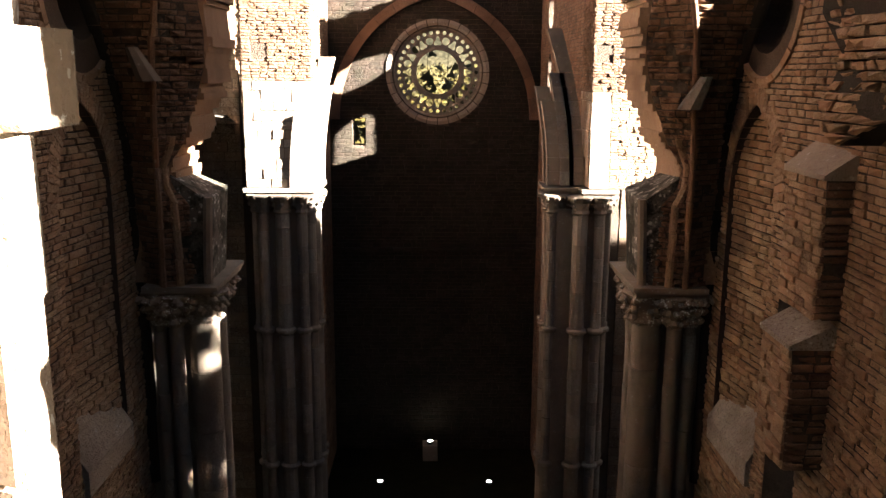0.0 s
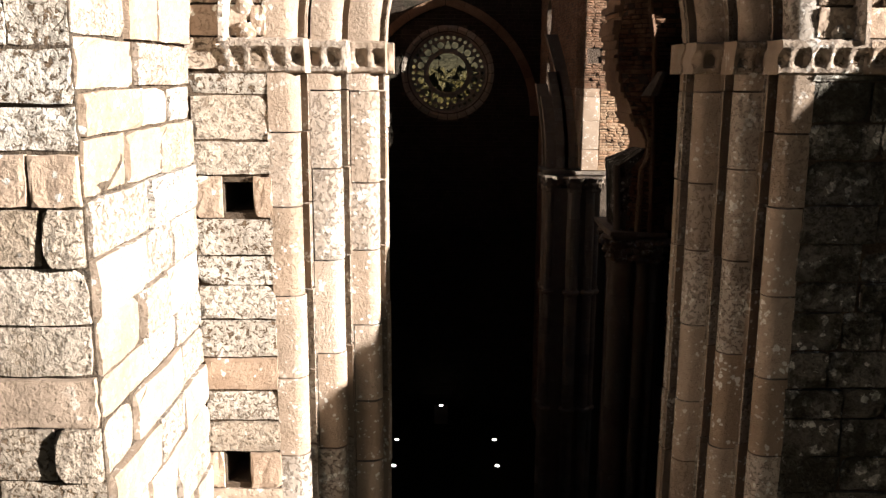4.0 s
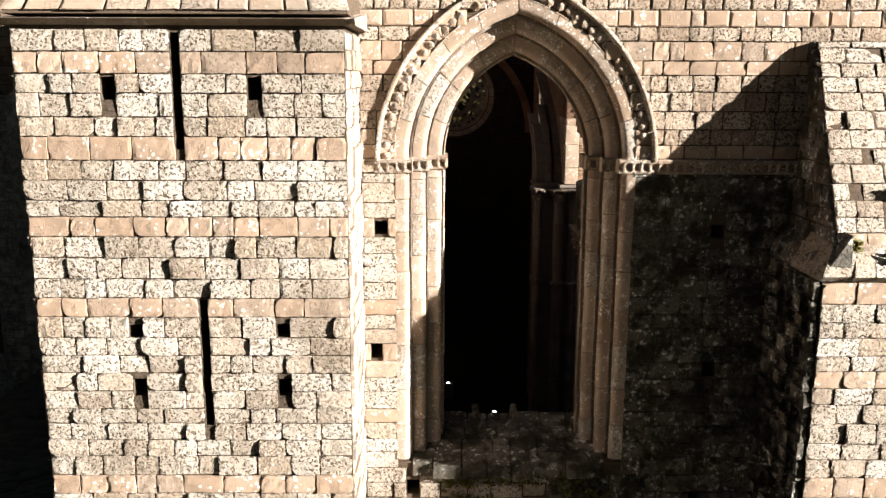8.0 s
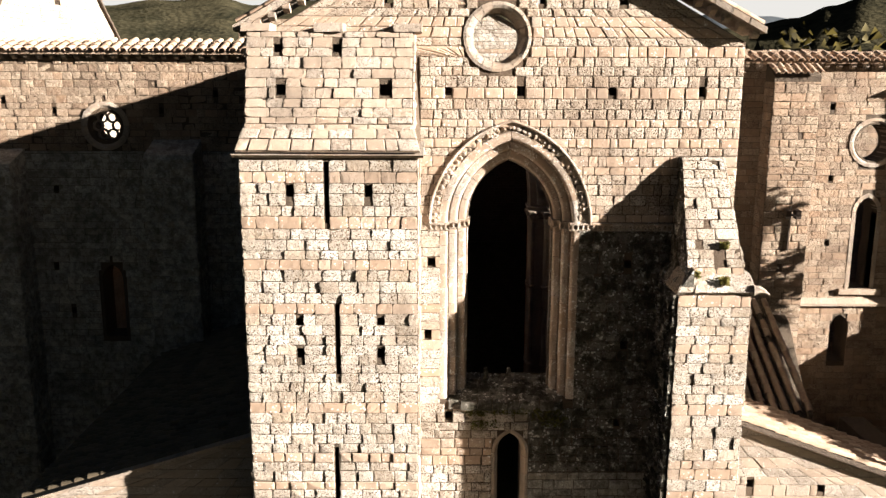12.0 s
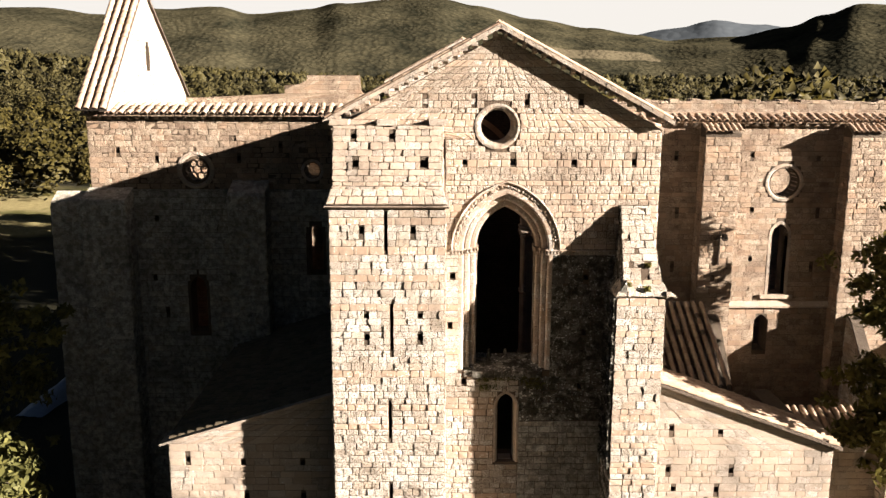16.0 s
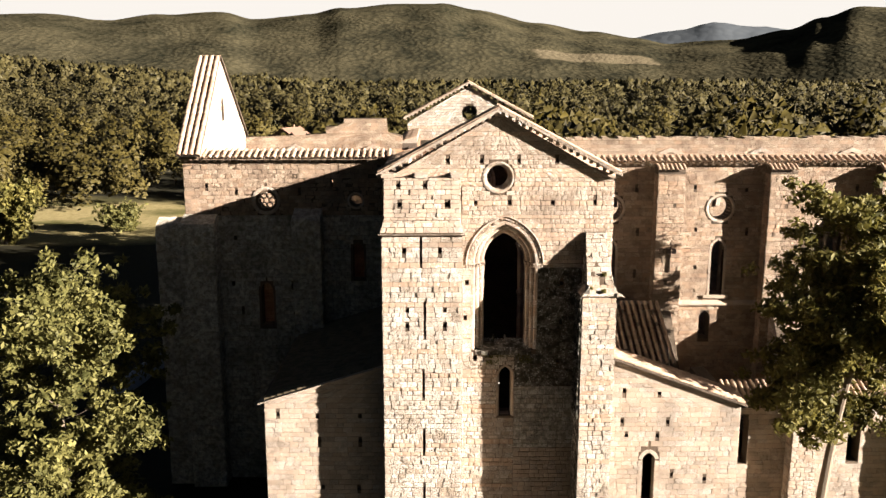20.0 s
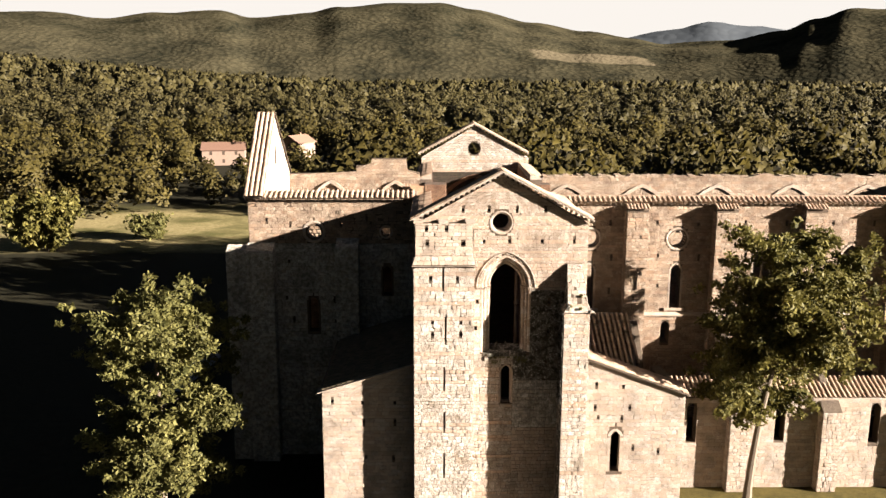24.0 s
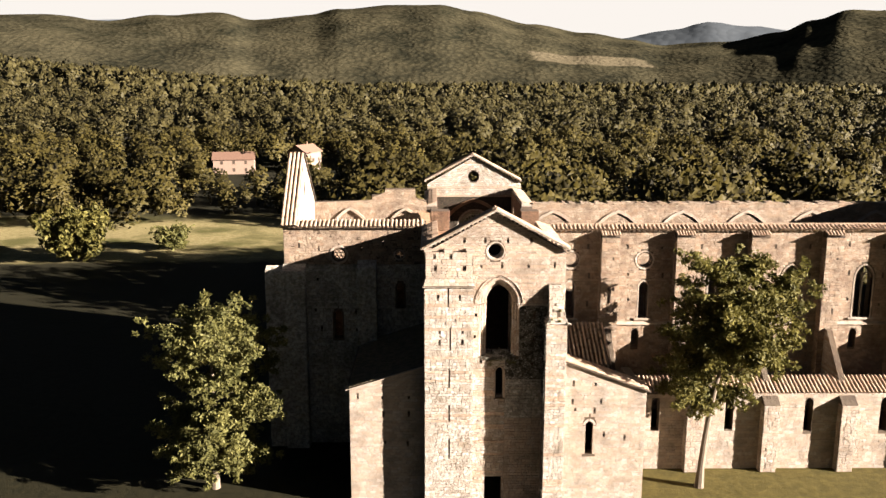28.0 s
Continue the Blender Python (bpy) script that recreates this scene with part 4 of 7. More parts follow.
    masonry(pl, [(4.74, z0 + 0.05), (6.2, z0 + 0.05), (5.94, 21.42), (4.84, 21.42)],
            [rect_pts(5.35, 19.75, 0.16, 0.17), rect_pts(5.1, 19.25, 0.2, 0.12), rect_pts(5.72, 19.3, 0.22, 0.1), rect_pts(5.6, 18.95, 0.3, 0.1)], TRAV, top, 45, course=0.24, proud=0.025, rough=0.02, pick=lambda s: True)
    plw = Plane((4.74, 0, 0), (0, 1, 0), (-1, 0, 0), 0.10 / hgt, z0)
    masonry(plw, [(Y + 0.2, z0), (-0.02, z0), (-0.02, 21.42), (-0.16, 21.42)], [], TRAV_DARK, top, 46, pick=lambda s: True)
    ple = Plane((6.2, 0, 0), (0, 1, 0), (1, 0, 0), 0.26 / hgt, z0)
    masonry(ple, [(Y + 0.2, z0), (-0.02, z0), (-0.02, 21.42), (-0.16, 21.42)], [], TRAV, top, 47)

buttress()

# ---- end walls of the side aisles ----
def aisle_end(name, label, x0, z0, x1, z1, y, windows, seed, small=()):
    """x0, z0: where the lean-to meets the transept; x1, z1: its low eave."""
    lo, hi = min(x0, x1), max(x0, x1)
    out = [(lo, 0), (hi, 0), (hi, z1 if x1 > x0 else z0), (lo, z0 if x1 > x0 else z1)]
    pl = south(y)
    pockets = [rect_pts(x, z, 0.2, 0.24) for x, z in small]
    holes = [arch_pts(cx, 0.42, zb, zt - 0.5, 0.2, 6) for cx, zb, zt in windows]
    g = Geo()
    slab(g, pl, out, holes + pockets, -1.0, 0.0)
    w = g.make(name, MORTAR, None, label, "wall", "structure")
    masonry(pl, [(u, max(v - 0.02, 0.02)) for u, v in out], [arch_pts(cx, 0.62, zb, zt - 0.3, 0.2, 6) for cx, zb, zt in windows] + pockets, TRAV_SMOOTH, w, seed, course=0.30, lengths=(0.35, 0.8), joint=0.006, bevel=0.012, proud=0.018, rough=0.010)
    rng = random.Random(seed)
    for cx, zb, zt in windows:
        for side in (-1, 1):
            z = zb
            while z < zt - 0.5:
                zz = min(zt - 0.45, z + rng.uniform(0.4, 0.6))
                g = Geo()
                a, b = sorted((cx + side * 0.62, cx + side * 0.36))
                g.hexa([(a, y - 0.03, z), (b, y - 0.03, z), (b, y + 0.6, z), (a, y + 0.6, z), (a, y - 0.03, zz - 0.01), (b, y - 0.03, zz - 0.01), (b, y + 0.6, zz - 0.01), (a, y + 0.6, zz - 0.01)])
                g.make("jamb_stone", TRAV_SMOOTH, w)
                z = zz
        for side in (-1, 1):
            g = Geo()
            pts = []
            for i in range(6):
                a = math.radians(8 + 64 * i / 5)
                pts.append((a,))
            rings = []
            for (a,) in pts:
                for_r = []
                for rr, d in ((0.83, -0.03), (0.60, -0.03), (0.60, 0.6), (0.83, 0.6)):
                    u = cx + side * (rr * math.cos(a) - 0.22)
                    for_r.append((u, y + d, zt - 0.45 + rr * math.sin(a) * 0.9))
                rings.append(for_r)
            g.tube(rings)
            g.make("arch_stone", TRAV_SMOOTH, w)
    # sloping cornice
    a, b = Vector((x0, y, z0 + 0.05)), Vector((x1 + (0.35 if x1 > x0 else -0.35), y, z1 - 0.05))
    n = 12
    for i in range(n):
        p, q = a + (b - a) * (i / n), a + (b - a) * ((i + 1) / n)
        g = Geo()
        g.hexa([(p.x, y - 0.08, p.z - 0.06), (q.x, y - 0.08, q.z - 0.06), (q.x, y + 1.0, q.z - 0.06), (p.x, y + 1.0, p.z - 0.06),
                (p.x, y - 0.12, p.z + 0.05), (q.x, y - 0.12, q.z + 0.05), (q.x, y + 1.0, q.z + 0.05), (p.x, y + 1.0, p.z + 0.05)])
        g.make("coping_stone", TRAV_SMOOTH, w)
    return w

wl = aisle_end("aisle_end_wall_1", "low sloping travertine end wall of a side chapel", -6.42, 13.7, -13.35, 11.6, -0.45, [], 51, ((-12.58, 10.9), (-10.32, 10.74), (-7.87, 10.73), (-10.23, 9.27), (-7.88, 9.26), (-10.1, 6.4), (-8.0, 6.3)))
wr = aisle_end("aisle_end_wall_2", "sunlit sloping travertine end wall with one lancet", 6.42, 14.05, 14.2, 11.2, -0.1, [(8.98, 5.0, 8.25)], 53, ((7.38, 12.1), (9.42, 11.95), (7.6, 9.36), (9.41, 9.35), (10.36, 6.9), (12.32, 6.63), (7.33, 10.25), (9.98, 10.2)))

# outer side walls of the chapels
g = Geo()
slab(g, west(-13.35), [(0.55, 0), (13.6, 0), (13.6, 11.5), (0.55, 11.5)], [], -0.9, 0)
chapel_w = g.make("chapel_wall", MORTAR, None, "shaded side wall of the chapels", "wall", "structure")
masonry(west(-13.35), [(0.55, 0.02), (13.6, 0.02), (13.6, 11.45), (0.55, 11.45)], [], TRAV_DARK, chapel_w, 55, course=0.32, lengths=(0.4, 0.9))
g = Geo()
slab(g, east(14.2), [(0.9, 0), (7.0, 0), (7.0, 11.1), (0.9, 11.1)], [], -0.9, 0)
aisle_side = g.make("aisle_side_wall", MORTAR, None, "side wall of the transept aisle", "wall", "structure")
masonry(east(14.2), [(0.9, 0.02), (7.0, 0.02), (7.0, 11.05), (0.9, 11.05)], [], TRAV_SMOOTH, aisle_side, 56, course=0.32, lengths=(0.4, 0.9))

# lean-to roofs
def lean_roof(name, label, x0, z0, x1, z1, y0, y1, seed, tiles=None):
    g = Geo()
    t = 0.12
    g.hexa([(x0, y0, z0 - t), (x1, y0, z1 - t), (x1, y1, z1 - t), (x0, y1, z0 - t), (x0, y0, z0), (x1, y0, z1), (x1, y1, z1), (x0, y1, z0)])
    roof = g.make(name, BRICK_MORTAR, None, label, "roof", "structure")
    down = Vector((x1 - x0, 0, z1 - z0))
    n = int(down.length / 0.4)
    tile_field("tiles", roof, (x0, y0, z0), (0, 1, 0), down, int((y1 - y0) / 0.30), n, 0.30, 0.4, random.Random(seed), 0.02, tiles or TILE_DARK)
    return roof

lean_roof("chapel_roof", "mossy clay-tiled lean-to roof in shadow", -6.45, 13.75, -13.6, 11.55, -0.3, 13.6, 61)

lean_roof("aisle_roof", "sunlit strip of clay roof tiles along a sloping wall top", 6.45, 14.25, 14.5, 11.3, -0.34, 2.3, 62, TILE)

def vault_rubble(name, label, x0, x1, y0, y1, z, seed, mat):
    """The grown-over back of a vault."""
    g = Geo()
    nx, ny = int((x1 - x0) / 0.6), int((y1 - y0) / 0.6)
    for i in range(nx + 1):
        for k in range(ny + 1):
            x, y = x0 + (x1 - x0) * i / nx, y0 + (y1 - y0) * k / ny
            g.v.append((x, y, z + 0.5 * noise.noise(Vector((x * 0.5, y * 0.5, seed))) + 0.15 * noise.noise(Vector((x * 2.1, y * 2.1, seed)))))
    for i in range(nx):
        for k in range(ny):
            q = i * (ny + 1) + k
            g.f.append((q, q + ny + 1, q + ny + 2, q + 1))
    return g.make(name, mat, None, label, "rubble", "structure", smooth=True)

vault_rubble("aisle_vault", "overgrown back of the aisle vault in shade", 6.4, 14.0, 0.9, 13.7, 9.0, 1.5, TRAV_DARK)
vault_rubble("nave_aisle_vault", "overgrown back of the nave aisle vault in shade", 14.0, 53.0, 7.6, 13.7, 6.2, 2.5, TRAV_DARK)
rng = random.Random(64)
rafters = new("tiled_roof_remnant")
tagged(rafters, "remnant of a tiled roof, clay rows over dark gaps", "roof", "", "structure")
for i in range(14):
    x = 6.75 + 0.43 * i
    a, d = Vector((x, 12.6, 14.0)), Vector((0.0, -5.4, -2.9)).normalized()
    g = Geo()
    e = a + d * 6.1
    g.hexa([(x - 0.07, a.y, a.z - 0.16), (x + 0.07, a.y, a.z - 0.16), (x + 0.07, e.y, e.z - 0.16), (x - 0.07, e.y, e.z - 0.16), (x - 0.07, a.y, a.z), (x + 0.07, a.y, a.z), (x + 0.07, e.y, e.z), (x - 0.07, e.y, e.z)])
    g.make("rafter", BARK, rafters)
    up = Vector((0, -2.9, 5.4)).normalized()
    rot = Matrix(((1, 0, 0), tuple(-d), tuple(Vector((1, 0, 0)).cross(-d)))).transposed()
    for k in range(14):
        if rng.random() < 0.06:
            continue
        ob = new("tile", TILE_MESH)
        ob.matrix_world = Matrix.LocRotScale(a + d * (0.43 * (k + 1)) + up * 0.03, (rot @ Euler((0.03, rng.uniform(-0.08, 0.08), rng.uniform(-0.06, 0.06))).to_matrix()).to_euler(), (1.2, 1.05, 1.2))
        ob.parent = rafters

# ---- nave: the clerestory wall seen from outside ----
def big_wall(name, label, pl, out, holes, mat, seed, thick=1.2, cut=(), course=0.30, lengths=(0.32, 0.75), back=None, back_pl=None, cat="wall", v_hi=None):
    g = Geo()
    slab(g, pl, out, holes, -thick, 0.0)
    w = g.make(name, MORTAR, None, label, cat, "structure")
    masonry(pl, [(u, v) for u, v in out], list(cut) or holes, mat, w, seed, course=course, lengths=lengths, joint=0.007, bevel=0.014, proud=0.022, rough=0.013, v_hi=v_hi)
    if back is not None:
        masonry(back_pl, [(u, v) for u, v in out], holes, back, w, seed + 1, course=course, lengths=lengths, bevel=0.025, rough=0.016, name="inner_stonework")
    return w

NY = 13.76
EAVE = 24.0
def nave_south():
    rng = random.Random(71)
    pl = south(NY)
    bays = [9.05, 16.93, 24.85, 32.75, 40.65, 48.5]
    holes, cuts = [], []
    for i, x in enumerate(bays):
        if i < 2:
            holes += [circle_pts(x, 20.65, 0.78, 20), arch_pts(x, 0.46, 14.25, 17.65, 0.25, 6)]
            cuts += [circle_pts(x, 20.65, 1.04, 20), arch_pts(x, 0.62, 14.25, 17.65, 0.25, 6)]
        else:
            holes += [arch_pts(x, 0.95, 14.3, 18.6, 0.7, 8)]
            cuts += [arch_pts(x, 1.2, 14.3, 18.6, 0.7, 8)]
        holes += [arch_pts(x - 0.7, 0.4, 10.9, 12.5, 0.2, 5)]
        cuts += [arch_pts(x - 0.7, 0.4, 10.9, 12.5, 0.2, 5)]
    small = []
    for i, x in enumerate(bays):
        for dx, z in ((-1.9, 22.2), (1.8, 22.0), (-1.7, 19.2), (2.0, 18.9), (-1.6, 16.4), (1.9, 15.8)):
            small.append(rect_pts(x + dx, z + rng.uniform(-0.1, 0.1), 0.2, 0.26))
    out = [(6.4, 0), (53.0, 0), (53.0, EAVE), (6.4, EAVE)]
    w = big_wall("nave_wall_1", "sunlit travertine clerestory wall with lancets and round windows", pl, out, holes + small, TRAV_WARM, 72, cut=cuts + small)
    for i, x in enumerate(bays):
        if i < 2:
            round_moulding(w, "oculus_stone", TRAV_SMOOTH, pl, x, 20.65, [(1.05, -0.05), (1.05, 0.05), (0.93, 0.06), (0.82, -0.02), (0.78, -0.15), (0.78, -0.9), (1.0, -0.9)], 14, rng)
        hw, zb, zs, c = (0.46, 14.25, 17.65, 0.25) if i < 2 else (0.95, 14.3, 18.6, 0.7)
        for side in (-1, 1):
            rw = hw + 0.17
            z = zb
            while z < zs - 0.05:
                z1 = min(zs, z + rng.uniform(0.45, 0.7))
                g = Geo()
                a, b = sorted((x + side * hw, x + side * rw))
                g.box(a, b, NY - 0.035, NY + 0.5, z, z1 - 0.012)
                g.make("jamb_stone", TRAV_SMOOTH, w)
                z = z1
            k = 4 if i < 2 else 7
            R0, R1 = hw + c, rw + c
            for q in range(k):
                g = Geo()
                rings = []
                for s in (q / k + 0.01, (q + 0.5) / k, (q + 1) / k - 0.01):
                    row = []
                    for R, d in ((R1, 0.035), (R0, 0.02), (R0, -0.5), (R1, -0.5)):
                        a = math.acos(c / R) * s
                        row.append(pl(x + side * (R * math.cos(a) - c), zs + R * math.sin(a), d))
                    rings.append(row)
                g.tube(rings)
                g.make("arch_stone", TRAV_SMOOTH, w)
        g = Geo()
        rough_boxes(g, [(x - hw - 0.45, x + hw + 0.45, NY - 0.16, NY + 0.1, zb - 0.22, zb)], rng, 0.015)
        g.make("window_sill", TRAV_SMOOTH, w)
        if i >= 2:
            # bars of tracery
            g = Geo()
            g.box(x - 0.07, x + 0.07, NY + 0.35, NY + 0.55, zb, zs + 0.5)
            g.make("mullion", TRAV_SMOOTH, w)
            for side in (-1, 1):
                g = Geo()
                rings = []
                for q in range(9):
                    a = math.pi * q / 8
                    rings.append([(x + side * 0.48 + r * math.cos(a), NY + dy, zs + 0.1 + r * math.sin(a) * 1.25) for r, dy in ((0.46, 0.35), (0.36, 0.35), (0.36, 0.55), (0.46, 0.55))])
                g.tube(rings)
                g.make("tracery", TRAV_SMOOTH, w)
    # sloping offset under the windows
    x = 6.45
    while x < 53:
        x1 = min(53, x + rng.uniform(0.6, 1.0))
        g = Geo()
        g.hexa([(x, NY - 0.2, 13.5), (x1 - 0.012, NY - 0.2, 13.5), (x1 - 0.012, NY, 13.5), (x, NY, 13.5),
                (x, NY - 0.22, 13.62), (x1 - 0.012, NY - 0.22, 13.62), (x1 - 0.012, NY + 0.02, 13.9), (x, NY + 0.02, 13.9)])
        g.make("offset_stone", TRAV_SMOOTH, w)
        x = x1
    # pilaster buttresses
    for i in range(6):
        px = 13.05 + 7.9 * i
        g = Geo()
        g.box(px - 0.95, px + 0.95, NY - 1.0, NY, 0, 23.2)
        g.hexa([(px - 0.95, NY - 1.0, 23.2), (px + 0.95, NY - 1.0, 23.2), (px + 0.95, NY, 23.2), (px - 0.95, NY, 23.2),
                (px - 0.95, NY - 1.03, 23.4), (px + 0.95, NY - 1.03, 23.4), (px + 0.95, NY, 24.0), (px - 0.95, NY, 24.0)])
        b = g.make("pilaster", MORTAR, w, "flat wall buttress")
        masonry(south(NY - 1.0), [(px - 0.95, 6), (px + 0.95, 6), (px + 0.95, 23.2), (px - 0.95, 23.2)], [rect_pts(px + rng.uniform(-0.4, 0.4), 16 + rng.uniform(-1, 1), 0.2, 0.24), rect_pts(px + 0.3, 21.0, 0.2, 0.24)], TRAV_WARM, b, 80 + i, course=0.3, lengths=(0.35, 0.75))
        for plx in (west(px - 0.95), east(px + 0.95)):
            masonry(plx, [(NY - 1.0, 6), (NY, 6), (NY, 23.2), (NY - 1.0, 23.2)], [], TRAV_WARM, b, 90 + i, course=0.3, lengths=(0.3, 0.6))
        tile_row(w, (px - 1.05, NY - 1.2, 23.5), (px + 1.05, NY - 1.2, 23.5), 0.3, (0, -1, -0.45), rng, rows=2)
    # eaves
    corbels(w, (6.5, NY, EAVE - 0.3), (53, NY, EAVE - 0.3), 0.55, rng)
    g = Geo()
    g.hexa([(6.42, NY - 0.4, EAVE - 0.08), (53, NY - 0.4, EAVE - 0.08), (53, NY + 1.3, EAVE - 0.08), (6.42, NY + 1.3, EAVE - 0.08),
            (6.42, NY - 0.42, EAVE + 0.02), (53, NY - 0.42, EAVE + 0.02), (53, NY + 1.3, EAVE + 0.45), (6.42, NY + 1.3, EAVE + 0.45)])
    eave = g.make("eaves", TRAV_WARM, w, "clay-tiled eaves")
    tile_row(eave, (6.45, NY - 0.5, EAVE + 0.02), (53, NY - 0.5, EAVE + 0.02), 0.44, (0, -1, -0.27), rng, rows=2, size=1.35)
    return w

nave_south()

# far nave wall, its inner face with the wall arches of the lost vault
def nave_north():
    rng = random.Random(100)
    y = 27.6
    pl = south(y)
    holes = [arch_pts(x, 0.8, 14.3, 18.5, 0.6, 7) for x in (16.93, 24.85, 32.75, 40.65, 48.5)]
    out = [(6.4, 0), (53, 0), (53, 24.6), (6.4, 24.6)]
    w = big_wall("nave_wall_2", "far nave wall with pointed wall arches under a ruined top", pl, out, holes, TRAV_WARM, 101, course=0.32, lengths=(0.35, 0.8))
    for i, x in enumerate((9.05, 16.93, 24.85, 32.75, 40.65, 48.5)):
        for side in (-1, 1):
            rings = []
            for q in range(10):
                row = []
                for rr, d in ((3.75, 0.16), (3.4, 0.16), (3.4, -0.05), (3.75, -0.05)):
                    R = rr + 1.6
                    a = math.acos(1.6 / R) * q / 9
                    row.append(pl(x + side * (R * math.cos(a) - 1.6), 18.8 + R * math.sin(a), d))
                rings.append(row)
            g = Geo()
            g.tube(rings)
            g.make("wall_arch", TRAV_SMOOTH, w)
    x = 6.5
    while x < 52.6:
        x1 = x + rng.uniform(0.35, 0.9)
        g = Geo()
        rough_boxes(g, [(x, x1 - 0.02, y - 0.06, y + 1.2, 24.55, 24.66 + rng.uniform(0.0, 0.22))], rng, 0.03)
        g.make("coping_stone", TRAV_WARM, w)
        x = x1
    return w

nave_north()

# aisle wall of the nave
def nave_aisle():
    rng = random.Random(110)
    y = 7.0
    pl = south(y)
    wins = [(17.07, 4.2, 7.6), (24.65, 4.3, 7.5), (32.8, 4.1, 7.6), (40.6, 4.1, 7.6)]
    holes = [arch_pts(x, 0.42, a, b - 0.45, 0.2, 6) for x, a, b in wins]
    out = [(14.2, 0), (53, 0), (53, 8.2), (14.2, 8.2)]
    w = big_wall("aisle_wall", "pale travertine aisle wall with narrow lancets", pl, out, holes, TRAV_SMOOTH, 111, thick=1.0, course=0.32, lengths=(0.4, 0.9))
    for px in (20.9, 28.7, 36.6, 44.5):
        g = Geo()
        g.box(px - 0.8, px + 0.8, y - 0.9, y, 0, 7.2)
        g.hexa([(px - 0.8, y - 0.9, 7.2), (px + 0.8, y - 0.9, 7.2), (px + 0.8, y, 7.2), (px - 0.8, y, 7.2), (px - 0.8, y - 0.85, 7.3), (px + 0.8, y - 0.85, 7.3), (px + 0.8, y, 8.0), (px - 0.8, y, 8.0)])
        b = g.make("pilaster", MORTAR, w)
        masonry(south(y - 0.9), [(px - 0.8, 0.02), (px + 0.8, 0.02), (px + 0.8, 7.2), (px - 0.8, 7.2)], [], TRAV_SMOOTH, b, 112 + int(px), course=0.32)
        for plx in (west(px - 0.8), east(px + 0.8)):
            masonry(plx, [(y - 0.9, 0.02), (y, 0.02), (y, 7.2), (y - 0.9, 7.2)], [], TRAV_SMOOTH, b, 113 + int(px), course=0.32)
    tile_row(w, (14.3, y + 0.1, 8.2), (53, y + 0.1, 8.2), 0.42, (0, -1, -0.42), rng, rows=5, size=1.25)
    # ruined ribs left leaning from the aisle to the clerestory
    for px in (13.05, 20.95, 28.85, 36.75, 44.65):
        g = Geo()
        slab(g, west(px - 0.3), [(y + 0.9, 6.0), (NY - 0.9, 6.0), (NY - 0.9, 13.4), (NY - 1.5, 13.2), (y + 0.9, 8.3)], [], -0.6, 0.0)
        s = g.make("flying_strut", MORTAR, w, "sloping stone spur up to the clerestory")
        masonry(west(px - 0.3), [(y + 0.9, 6.0), (NY - 0.9, 6.0), (NY - 0.9, 13.3), (NY - 1.5, 13.1), (y + 0.9, 8.2)], [], TRAV, s, 115 + int(px), course=0.3)

nave_aisle()
g = Geo()
slab(g, west(53.6), [(6.5, 0), (35, 0), (35, 24), (28, 27), (13.7, 27), (6.5, 9)], [], -1.2, 0)
g.make("nave_end_wall", PLASTER, None, "closed end wall of the nave", "wall", "structure")

